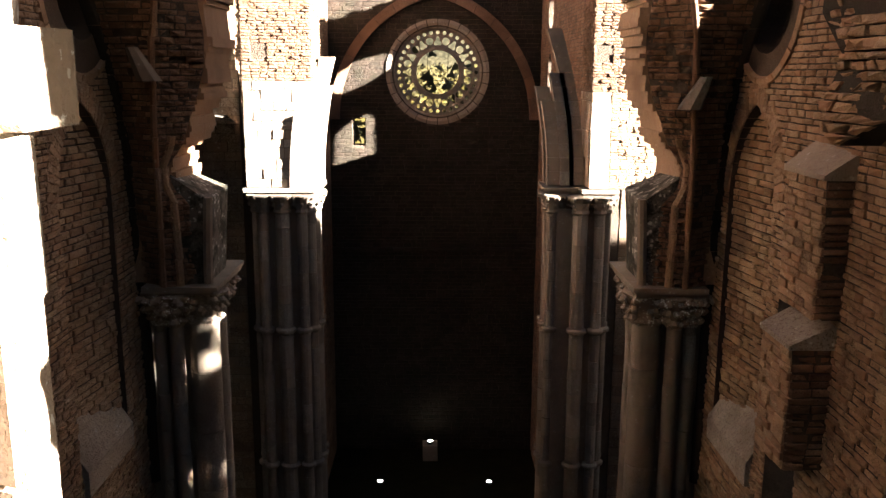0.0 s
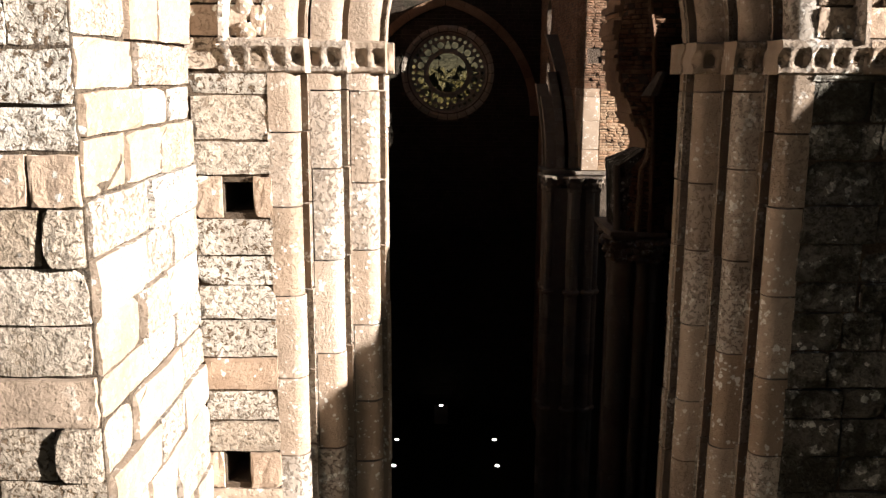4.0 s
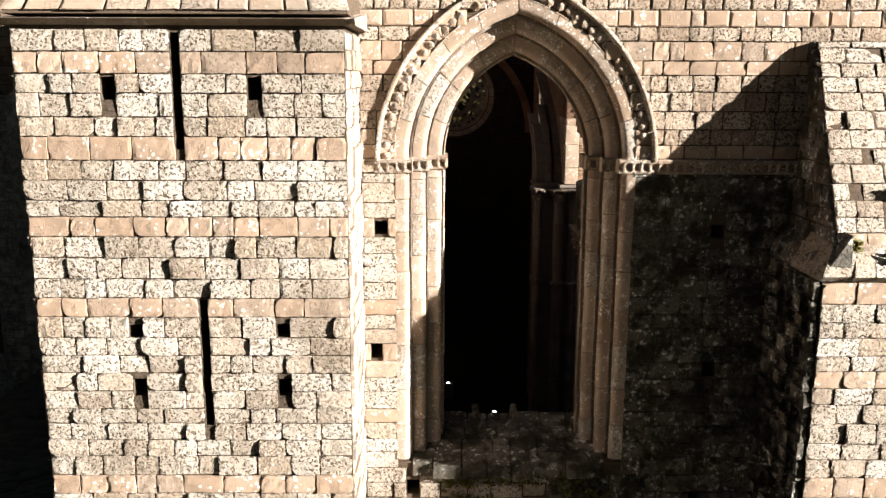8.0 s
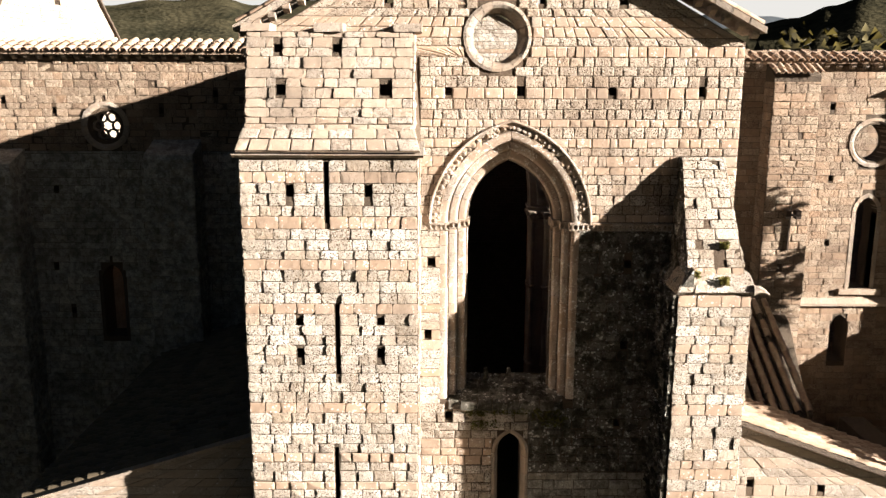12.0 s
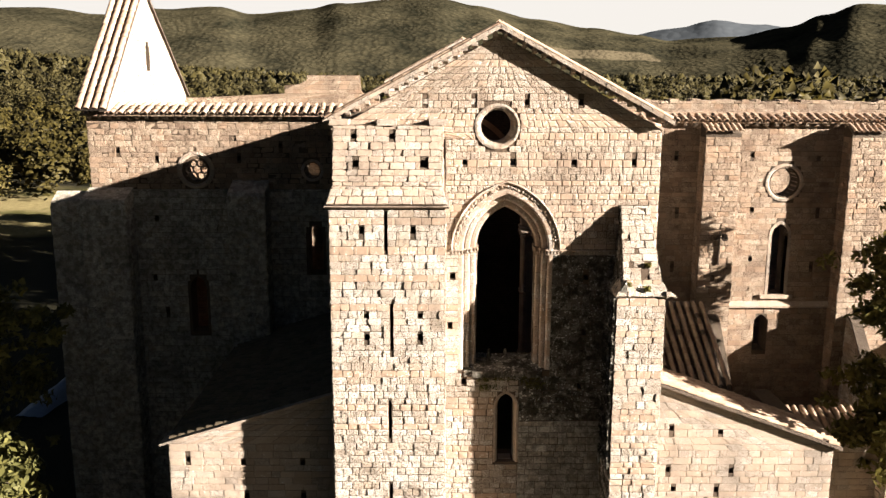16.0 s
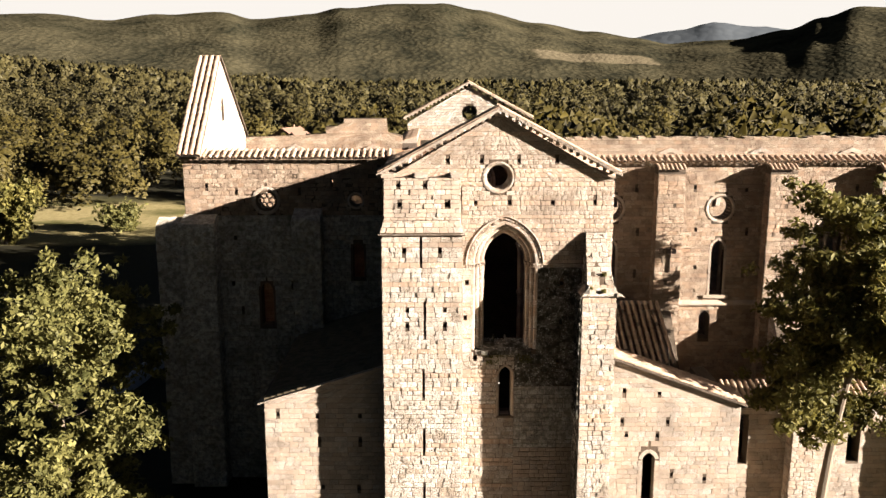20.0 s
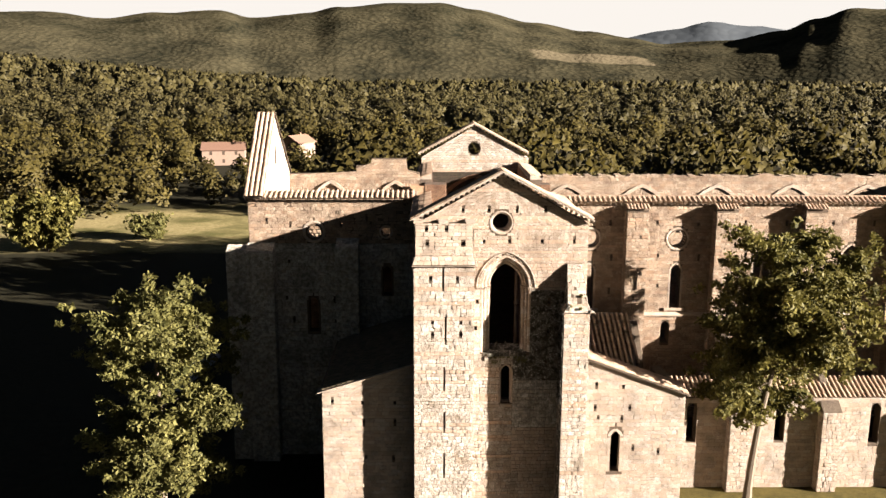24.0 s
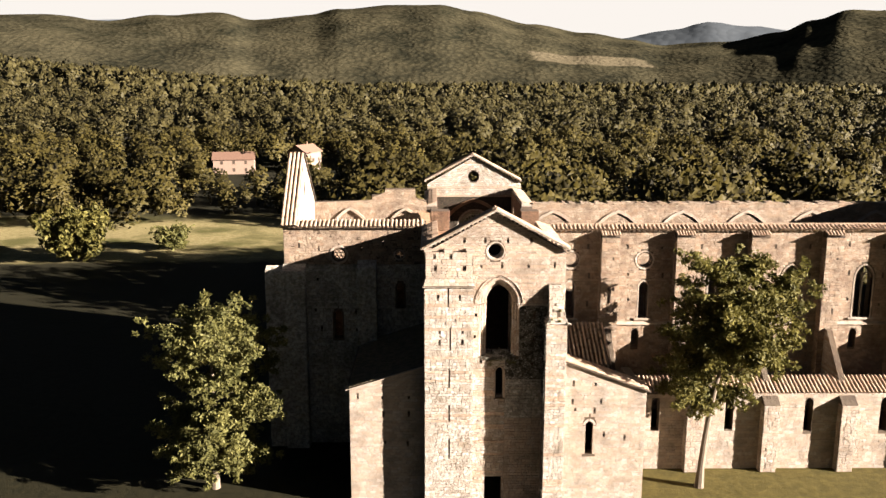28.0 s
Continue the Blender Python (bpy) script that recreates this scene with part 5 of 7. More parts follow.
# ---- choir wing, mostly in shadow ----
def choir():
    rng = random.Random(120)
    pl = south(NY)
    out = [(-21.4, 0), (-6.4, 0), (-6.4, 24.3), (-21.4, 24.3)]
    holes = [circle_pts(-15.6, 21.25, 0.62, 20), circle_pts(-9.2, 21.25, 0.42, 14), arch_pts(-15.8, 0.45, 12.0, 14.6, 0.25, 6), arch_pts(-9.1, 0.4, 15.4, 17.6, 0.25, 6)]
    cuts = [circle_pts(-15.6, 21.25, 1.0, 20), circle_pts(-9.2, 21.25, 0.6, 14), arch_pts(-15.8, 0.6, 12.0, 14.6, 0.25, 6), arch_pts(-9.1, 0.55, 15.4, 17.6, 0.25, 6)]
    small = [rect_pts(x, z, 0.2, 0.28) for x, z in ((-19.8, 22.3), (-17.7, 21.9), (-13.2, 21.9), (-17.9, 18.6), (-13.6, 18.2), (-18.2, 15.2), (-10.9, 22.6), (-13.9, 15.0), (-17.6, 13.2), (-13.8, 13.0))]
    w = big_wall("choir_wall_1", "shaded travertine choir wall with a tracery roundel", pl, out, holes + small, CHOIR_STONE, 121, cut=cuts + small, v_hi=20.2)
    # The sunlit strip gets ochre, apart from the shaded stone's colour below.
    masonry(pl, out, cuts + small, TRAV_WARM, w, 129, course=0.30, lengths=(0.32, 0.75), joint=0.007, proud=0.022, v_lo=20.2)
    round_moulding(w, "oculus_stone", TRAV_SMOOTH, pl, -15.6, 21.25, [(1.02, -0.05), (1.02, 0.06), (0.88, 0.07), (0.76, 0.0), (0.72, -0.12), (0.66, -0.5), (1.0, -0.5)], 14, rng)
    round_moulding(w, "oculus_stone", TRAV_SMOOTH, pl, -9.2, 21.25, [(0.62, -0.05), (0.62, 0.05), (0.46, 0.03), (0.42, -0.3), (0.6, -0.3)], 10, rng)
    for k in range(6):
        a = math.pi * k / 3
        g = Geo()
        c = pl(-15.6 + 0.40 * math.cos(a), 21.25 + 0.40 * math.sin(a), -0.2)
        g.tube([ring((c[0], c[1], c[2]), 0.235, 12, "y"), ring((c[0], c[1], c[2]), 0.165, 12, "y"), ring((c[0], c[1] + 0.15, c[2]), 0.165, 12, "y"), ring((c[0], c[1] + 0.15, c[2]), 0.235, 12, "y"), ring((c[0], c[1], c[2]), 0.235, 12, "y")], cap=False)
        g.make("tracery_ring", TRAV_SMOOTH, w)
    for px0, px1, top in ((-23.3, -21.52, 19.9), (-21.5, -19.1, 20.1), (-13.6, -11.6, 20.5)):
        g = Geo()
        yb = NY - (1.0 if px0 < -22 else 1.5)
        g.box(px0, px1, yb, NY if px0 > -20 else NY + 3, 0, top - 0.5)
        g.hexa([(px0, yb, top - 0.5), (px1, yb, top - 0.5), (px1, NY, top - 0.5), (px0, NY, top - 0.5), (px0, yb + 0.1, top - 0.3), (px1, yb + 0.1, top - 0.3), (px1, NY, top + 0.2), (px0, NY, top + 0.2)])
        b = g.make("wall_buttress", CHOIR_STONE, w, "stepped shaded buttress")
        masonry(south(yb), [(px0, 0.02), (px1, 0.02), (px1, top - 0.5), (px0, top - 0.5)], [], CHOIR_STONE, b, 122 + int(px1), course=0.3)
        masonry(east(px1), [(yb, 0.02), (NY, 0.02), (NY, top - 0.5), (yb, top - 0.5)], [], CHOIR_STONE, b, 123 + int(px1), course=0.3)
        masonry(west(px0), [(yb, 0.02), (NY, 0.02), (NY, top - 0.5), (yb, top - 0.5)], [], CHOIR_STONE, b, 124 + int(px1), course=0.3)
    corbels(w, (-21.4, NY, 24.0), (-6.5, NY, 24.0), 0.5, rng)
    g = Geo()
    g.hexa([(-21.6, NY - 0.4, 24.2), (-6.4, NY - 0.4, 24.2), (-6.4, NY + 1.3, 24.2), (-21.6, NY + 1.3, 24.2),
            (-21.6, NY - 0.42, 24.3), (-6.4, NY - 0.42, 24.3), (-6.4, NY + 1.3, 24.75), (-21.6, NY + 1.3, 24.75)])
    eave = g.make("eaves", TRAV_WARM, w, "clay-tiled eaves")
    tile_row(eave, (-21.4, NY - 0.5, 24.32), (-6.6, NY - 0.5, 24.32), 0.44, (0, -1, -0.27), rng, rows=3, size=1.35)
    # far side of the choir, ruined, with wall arches
    y = 27.6
    pl2 = south(y)
    top = [(-20.5, 24.8), (-13.0, 24.9), (-13.0, 25.7), (-11.5, 25.8), (-11.4, 26.4), (-7.8, 26.4), (-7.7, 25.2), (-6.4, 24.9)]
    w2 = big_wall("choir_wall_2", "far choir wall with ruined stepped top", pl2, [(-20.5, 0), (-6.4, 0)] + list(reversed(top)), [], TRAV_WARM, 130, course=0.3)
    for x in (-15.65, -8.95):
        for side in (-1, 1):
            rings = []
            for q in range(9):
                row = []
                for rr, d in ((2.8, 0.3), (2.5, 0.3), (2.5, -0.05), (2.8, -0.05)):
                    R = rr + 1.8
                    a = math.acos(1.8 / R) * q / 8
                    row.append(pl2(x + side * (R * math.cos(a) - 1.8), 20.0 + R * math.sin(a), d))
                rings.append(row)
            g = Geo()
            g.tube(rings)
            g.make("wall_arch", TRAV_SMOOTH, w2)
    # east gable, blazing in the sun
    ple = east(-20.0)
    out = [(13.8, 0), (27.9, 0), (27.9, 25.0), (20.1, 31.3), (19.6, 31.3), (12.9, 24.75), (12.9, 24.45), (13.8, 24.45)]
    w3 = big_wall("choir_gable", "steep sunlit gable wall with tiled coping", ple, out, [arch_pts(20.3, 0.35, 26.6, 27.8, 0.2, 5)], PLASTER, 140, thick=1.3, course=0.3)
    for (y0, z0), (y1, z1) in (((12.6, 24.5), (19.7, 31.35)), ((28.1, 24.9), (20.0, 31.35))):
        a, b = Vector((-20.65, y0, z0)), Vector((-20.65, y1, z1))
        d = (b - a).normalized()
        g = Geo()
        up = Vector((0, -d.z, d.y)) if d.y > 0 else Vector((0, d.z, -d.y))
        p = [a + Vector((-0.85, 0, 0)), a + Vector((0.85, 0, 0)), b + Vector((0.85, 0, 0)), b + Vector((-0.85, 0, 0))]
        g.hexa([tuple(q) for q in p] + [tuple(q + up * 0.14) for q in p])
        cp = g.make("coping", BRICK_MORTAR, w3, "tiled coping")
        for off in (-0.66, -0.22, 0.22, 0.66):
            n = int((b - a).length / 0.52)
            for i in range(n):
                ob = new("tile", TILE_MESH)
                q = a + (b - a) * (i / n) + Vector((off, 0, 0)) + up * 0.15
                rot = Matrix((d.cross(up), d, up)).transposed()
                ob.matrix_world = Matrix.LocRotScale(q, (rot @ Euler((0, rng.uniform(-0.05, 0.05), rng.uniform(-0.05, 0.05))).to_matrix()).to_euler(), (1.5, 1.25, 1.2))
                ob.parent = cp

choir()

# ---- transept arms, crossing and the far rose wall ----
def side_walls():
    for sgn in (-1, 1):
        pin = west(5.1) if sgn > 0 else east(-5.1)
        pout = east(6.38) if sgn > 0 else west(-6.38)
        for k, (y0, y1) in enumerate(((1.3, 13.76), (27.6, 40.8))):
            wy = (12.1 if sgn > 0 else 11.7) if k == 0 else 30.5
            niche = arch_pts(wy, 0.98, 13.6, 17.6, 0.6, 8)
            top = [(y0, 24.3), (y1, 24.3)]
            out = [(y0, 0), (y1, 0)] + list(reversed(top))
            through_holes = [circle_pts(37.4, 22.1, 0.85, 16), arch_pts(37.4, 0.55, 17.9, 19.5, 0.3, 6)] if k == 1 and sgn > 0 else []
            blind = [circle_pts(12.0, 20.75, 0.8, 24)] if k == 0 else []
            if k == 0 and sgn > 0:
                through_holes, blind = [circle_pts(11.95, 20.75, 0.95, 24), rect_pts(10.15, 14.95, 1.05, 6.5)], []
            g = Geo()
            slab(g, pin, out, [niche] + through_holes + blind, -0.66, 0.0)
            outer_holes = [circle_pts(11.15, 20.75, 0.55, 24)] + through_holes[1:] if k == 0 and sgn > 0 else through_holes
            slab(g, pin, out, outer_holes, -1.28, -0.67)
            w = g.make("transept_wall", BRICK_MORTAR, None, "roofless transept side wall of old brick with a blocked window", "wall", "structure")
            if k == 0:
                rq = random.Random(175 + sgn)
                round_moulding(w, "roundel_stone", BRICK_PALE, pin, 11.95, 20.75, [(1.40, -0.02), (1.40, 0.05), (1.31, 0.07), (1.26, -0.04), (1.18, -0.02), (1.12, -0.14), (1.04, -0.12), (0.99, -0.26), (0.97, -0.45), (1.38, -0.45)], 26, rq)
                g = Geo()
                slabs = [] if sgn < 0 else [(8.8, 9.9, 16.6, 18.3, 0.34), (8.9, 9.8, 14.6, 16.2, 0.52), (8.6, 9.6, 12.2, 13.4, 0.6)]
                for ya, yb, za, zb, dd in slabs:
                    pl0 = pin
                    p = [pl0(ya, za, 0), pl0(yb, za, 0), pl0(yb, za, dd * 0.7), pl0(ya, za, dd * 0.7), pl0(ya, zb, 0), pl0(yb, zb, 0), pl0(yb, zb, dd), pl0(ya, zb, dd)]
                    g.hexa(p)
                st = w if sgn < 0 else g.make("wall_stub", BRICK_MORTAR, w, "ruined brick stubs of a lost arch")
                for n_, (ya, yb, za, zb, dd) in enumerate(slabs):
                    pf = Plane(pin(0, 0, dd), pin.u, pin.n)
                    masonry(pf, [(ya, za), (yb, za), (yb, zb), (ya, zb)], [], BRICK_PALE, st, 176 + n_, course=0.10, lengths=(0.2, 0.34), joint=0.008, bevel=0.01, proud=0.02, rough=0.02, name="brickwork")
                    g = Geo()
                    p = [pin(ya - 0.04, zb, -0.02), pin(yb + 0.05, zb, -0.02), pin(yb + 0.05, zb, dd + 0.05), pin(ya - 0.04, zb, dd + 0.05)]
                    g.hexa(p + [pin(ya - 0.04, zb + 0.34, -0.02), pin(yb + 0.05, zb + 0.40, -0.02), pin(yb + 0.05, zb + 0.07, dd + 0.05), pin(ya - 0.04, zb + 0.06, dd + 0.05)])
                    g.make("cap_slab", TRAV_SMOOTH, st)
                    masonry(Plane(pin(ya, 0, 0), (-pin.n.x, 0, 0), (0, -1, 0)), [(-dd, za), (0.0, za), (0.0, zb), (-dd, zb)], [], BRICK, st, 186 + n_, course=0.10, lengths=(0.2, 0.34), proud=0.02, name="brickwork")
                g = Geo()
                p = [pin(wy - 0.95, 13.2, -0.35), pin(wy + 0.95, 13.2, -0.35), pin(wy + 0.95, 13.2, 0.1), pin(wy - 0.95, 13.2, 0.1)]
                g.hexa(p + [pin(wy - 0.95, 14.3, -0.35), pin(wy + 0.95, 14.3, -0.35), pin(wy + 0.95, 13.6, 0.1), pin(wy - 0.95, 13.6, 0.1)])
                g.make("niche_sill", TRAV_SMOOTH, w, "sloping broken sill")
                for side in (-1, 1):
                    for q in range(17):
                        g = Geo()
                        rings = []
                        for s in (q / 17 + 0.006, (q + 1) / 17 - 0.006):
                            row = []
                            for RR, dd in ((1.34 + 0.6, 0.03), (0.98 + 0.6, 0.03), (0.98 + 0.6, -0.3), (1.34 + 0.6, -0.3)):
                                aa = math.acos(0.6 / RR) * s
                                row.append(pin(wy + side * (RR * math.cos(aa) - 0.6), 17.6 + RR * math.sin(aa), dd + rq.uniform(-0.01, 0.01)))
                            rings.append(row)
                        g.tube(rings)
                        g.make("arch_brick", BRICK_PALE, w)
            if k == 0:
                masonry(pin, [(5.5, 10.5), (y1, 10.5), (y1, 24.2), (5.5, 24.2)], [niche, circle_pts(12.0, 20.75, 1.38, 24)] + through_holes[1:], BRICK_PALE, w, 150 + sgn, course=0.09, lengths=(0.17, 0.32), joint=0.010, bevel=0.012, proud=0.024, rough=0.018, name="brickwork")
                # the blocked window's slanting brick filling
                f0, f1 = Vector(pin(wy - 0.98, 0, -0.42)), Vector(pin(wy + 0.98, 0, -0.10))
                fu = (f1 - f0).normalized()
                fn = Vector((-fu.y, fu.x, 0)) if sgn > 0 else Vector((fu.y, -fu.x, 0))
                fill = Plane((f0 + f1) / 2, fu, fn)
                g = Geo()
                slab(g, fill, arch_pts(0, 1.02, 13.5, 17.6, 0.6, 8), [], -0.05, -0.01)
                fo = g.make("window_filling", BRICK_MORTAR, w, "slanting brick filling of a blocked window")
                masonry(fill, arch_pts(0, 1.02, 13.6, 17.6, 0.6, 8), [], BRICK_PALE, fo, 152 + sgn, course=0.115, lengths=(0.2, 0.36), joint=0.013, bevel=0.012, proud=0.024, rough=0.018, name="brickwork")
            else:
                masonry(pin, out, [niche] + through_holes, BRICK, w, 154 + sgn, course=0.12, lengths=(0.3, 0.5), joint=0.008, bevel=0.01, proud=0.01, rough=0.01, name="brickwork")
            if k == 0:
                masonry(pout, [(y0, 10.5), (y1, 10.5), (y1, 24.2), (y0, 24.2)], outer_holes, TRAV, w, 156 + sgn, course=0.3)
            rng = random.Random(160 + sgn + k)
            g = Geo()
            g.tube([[(sgn * 6.78, yy, 24.29), (sgn * 5.15, yy, 24.29), (sgn * 5.15, yy, 24.80), (sgn * 6.78, yy, 24.36)] for yy in (y0 + 0.01, y1 - 0.01)])
            g.make("coping", TRAV_SMOOTH, w)
            tile_row(w, (sgn * 6.6, y0, 24.35), (sgn * 6.6, y1, 24.35), 0.42, (sgn, 0, -0.3), rng, rows=3, size=1.25)

side_walls()

class StubMap:
    """A ragged face standing out of the transept wall."""
    def __call__(self, u, v, d=0.0):
        w = 0.22 * noise.noise(Vector((u * 1.1, v * 1.4, 5.0))) + 0.08 * noise.noise(Vector((u * 4.0, v * 4.5, 1.0)))
        return (4.66 - 0.10 * (v - 19.0) - w - d, u, v)

def vault_stub():
    rng = random.Random(178)
    face = StubMap()
    outline = [(6.0, 19.5), (7.0, 19.15), (7.7, 19.0), (8.3, 18.75), (8.7, 19.2), (8.55, 19.7), (8.9, 20.2), (8.6, 20.9), (8.8, 21.6), (6.0, 21.8)]
    g = Geo()
    slab(g, face, outline, [], -0.5, 0.0)
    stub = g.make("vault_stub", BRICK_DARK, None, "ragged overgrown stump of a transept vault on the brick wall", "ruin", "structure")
    g = Geo()
    lay(g, face, [t for t in courses(outline, [], 0.11, (0.22, 0.4), rng) if t[4] < 20.1 or rng.random() < 0.3], rng, 0.012, 0.02, 0.06, 0.05)
    me = g.mesh("brickwork")
    me.materials.append(BRICK_PALE)
    ob = new("brickwork", me)
    ob.parent = stub
    tagged(ob, kind="stuff")

vault_stub()

def shaft(g, x, y, z0, z1, r, n=12):
    g.tube([ring((x, y, z0), r, n), ring((x, y, z1), r, n)])

def crossing_pier(cx, cy, rng):
    """A clustered pier: core, shafts with rings, leaf capitals, springer above."""
    sx, sy = (1 if cx > 0 else -1), (1 if cy > 20 else -1)
    g = Geo()
    g.box(cx - 0.75, cx + 0.75, cy - 0.75, cy + 0.75, 0, 15.2)
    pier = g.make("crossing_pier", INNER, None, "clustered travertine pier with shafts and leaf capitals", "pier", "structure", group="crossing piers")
    spots = []
    for a in (-0.62, 0.0, 0.62):
        spots += [(cx + a, cy - 0.86, 0.17 if a else 0.24), (cx + a, cy + 0.86, 0.17 if a else 0.24), (cx - sx * 0.86, cy + a, 0.17 if a else 0.24), (cx + sx * 0.86, cy + a, 0.17 if a else 0.24)]
    if sx > 0:
        spots = [(x, y + 0.42 if x < 4.2 and y < 26.0 and x > 4.0 else y, r) for x, y, r in spots]
    for x, y, r in spots:
        z = 0.4
        while z < 15.1:
            z1 = min(15.2, z + rng.uniform(0.6, 1.1))
            g = Geo()
            shaft(g, x + rng.uniform(-0.006, 0.006), y + rng.uniform(-0.006, 0.006), z, z1 - 0.012, r)
            g.make("shaft_drum", INNER, pier, smooth=False)
            z = z1
        for zr in (6.35, 11.1):
            g = Geo()
            g.tube([ring((x, y, zr), r + 0.02, 12), ring((x, y, zr + 0.06), r + 0.09, 12), ring((x, y, zr + 0.14), r + 0.09, 12), ring((x, y, zr + 0.2), r + 0.02, 12)])
            g.make("shaft_ring", INNER, pier)
        g = Geo()
        g.tube([ring((x, y, 15.05), r + 0.01, 8), ring((x, y, 15.12), r + 0.06, 8), ring((x, y, 15.2), r + 0.02, 8), ring((x, y, 15.45), r + 0.08, 8), ring((x, y, 15.62), r + 0.2, 8), ring((x, y, 15.66), r + 0.14, 8)])
        for k in range(6):
            for zz, rr in ((15.36, 0.09), (15.56, 0.16)):
                a = k * math.pi / 3 + zz
                q = (x + (r + rr) * math.cos(a), y + (r + rr) * math.sin(a), zz)
                g.tube([ring((q[0], q[1], q[2] - 0.07), 0.03, 5), ring(q, 0.07, 5), ring((q[0], q[1], q[2] + 0.06), 0.035, 5)])
        g.make("capital", INNER, pier, "leaf-carved capital")
    g = Geo()
    if sx < 0:
        rough_boxes(g, [(cx - 1.08, cx + 1.08, cy - 1.08, cy + 1.08, 15.66, 15.76), (cx - 1.16, cx + 1.16, cy - 1.16, cy + 1.16, 15.76, 15.88)], rng, 0.012)
    else:
        for dz, pad in ((0.0, 0.0), (0.1, 0.07)):
            rough_boxes(g, [(4.8 - pad, cx + 1.08 + pad, cy - 1.08 - pad, cy + 1.08, 15.66 + dz, 15.76 + dz), (3.66 - pad, 4.79 - pad, cy - 0.35 - pad, cy + 1.08, 15.66 + dz, 15.76 + dz)], rng, 0.008)
    g.make("abacus", INNER, pier)
    g = Geo()
    rough_boxes(g, [(cx - 1.05, cx + 1.05, cy - 1.05, cy + 1.05, 0, 0.25), (cx - 0.98, cx + 0.98, cy - 0.98, cy + 0.98, 0.25, 0.42)], rng, 0.012)
    g.make("pier_base", INNER, pier)
    return pier

rng = random.Random(170)
for x in (-4.75, 4.75):
    crossing_pier(x, 26.6, rng)

def capital(g, x, y, r, z):
    g.tube([ring((x, y, z - 0.62), r + 0.01, 8), ring((x, y, z - 0.55), r + 0.06, 8), ring((x, y, z - 0.47), r + 0.02, 8), ring((x, y, z - 0.2), r + 0.1, 8), ring((x, y, z - 0.04), r + 0.22, 8), ring((x, y, z), r + 0.16, 8)])
    for k in range(6):
        for zz, rr in ((z - 0.32, 0.10), (z - 0.10, 0.2)):
            a = k * math.pi / 3 + zz
            q = (x + (r + rr) * math.cos(a), y + (r + rr) * math.sin(a), zz)
            g.tube([ring((q[0], q[1], q[2] - 0.08), 0.03, 5), ring(q, 0.085, 5), ring((q[0], q[1], q[2] + 0.07), 0.035, 5)])

def along(table, z):
    """A value read off a short table of (height, value) rows."""
    for (z0, a), (z1, b) in zip(table, table[1:]):
        if z <= z1:
            t = max(0.0, (z - z0) / (z1 - z0))
            return a + (b - a) * t
    return table[-1][1]

WALL_RIB = [(12.0, 13.7), (16.0, 13.65), (18.4, 13.35), (19.3, 13.05), (20.6, 12.2), (22.0, 11.0), (23.6, 9.5)]
GROIN_X = [(15.8, 4.52), (18.0, 4.45), (20.0, 4.22), (22.0, 3.7), (23.6, 3.3)]
GROIN_Y = [(15.8, 13.25), (18.0, 13.02), (20.0, 12.45), (22.0, 11.6), (23.6, 10.9)]
EDGE_X = [(15.8, 3.98), (17.3, 4.05), (17.6, 4.32), (17.95, 4.36), (18.3, 4.08), (18.7, 3.92), (19.1, 3.74), (19.6, 3.60), (20.2, 3.55), (21.0, 3.60), (22.0, 3.85), (23.6, 4.2)]
EDGE_Y = [(15.8, 13.40), (18.0, 13.34), (20.0, 13.05), (22.0, 12.3), (23.6, 11.6)]

class WebMap:
    """The fanning vault remnant in a corner: u 0 at the wall rib, 1.1 at the groin, 2.2 at the broken edge."""
    def __init__(self, sx):
        self.sx = sx

    def __call__(self, u, v, d=0.0):
        s = max(0.0, min(2.0, u / 1.1))
        a = (5.12, along(WALL_RIB, v))
        b = (along(GROIN_X, v), along(GROIN_Y, v))
        c = (along(EDGE_X, v), along(EDGE_Y, v))
        p, q, t = (a, b, s) if s < 1 else (b, c, s - 1)
        x, y = p[0] + (q[0] - p[0]) * t, p[1] + (q[1] - p[1]) * t
        w = 0.10 * noise.noise(Vector((x * 1.7, v * 1.3, 3.0 + self.sx))) + 0.05 * noise.noise(Vector((x * 5.0, v * 4.0, 8.0)))
        dx, dy = -0.45, -0.89
        return (self.sx * (x + dx * (d + w)), y + dy * (d + w), v)

def rib_line(parent, name, mat, pts, r, piece, rng, label=""):
    """A rib of short stones along a line of points."""
    for k in range(0, len(pts) - 1, piece):
        seg = pts[k:k + piece + 1]
        sh = rng.uniform(-0.012, 0.012)
        rings = [ring((p[0] + sh, p[1] + sh, p[2] + (0.012 if i == 0 else 0.0)), r, 8) for i, p in enumerate(seg)]
        if len(rings) > 1:
            g = Geo()
            g.tube(rings)
            g.make(name, mat, parent, label, smooth=True)

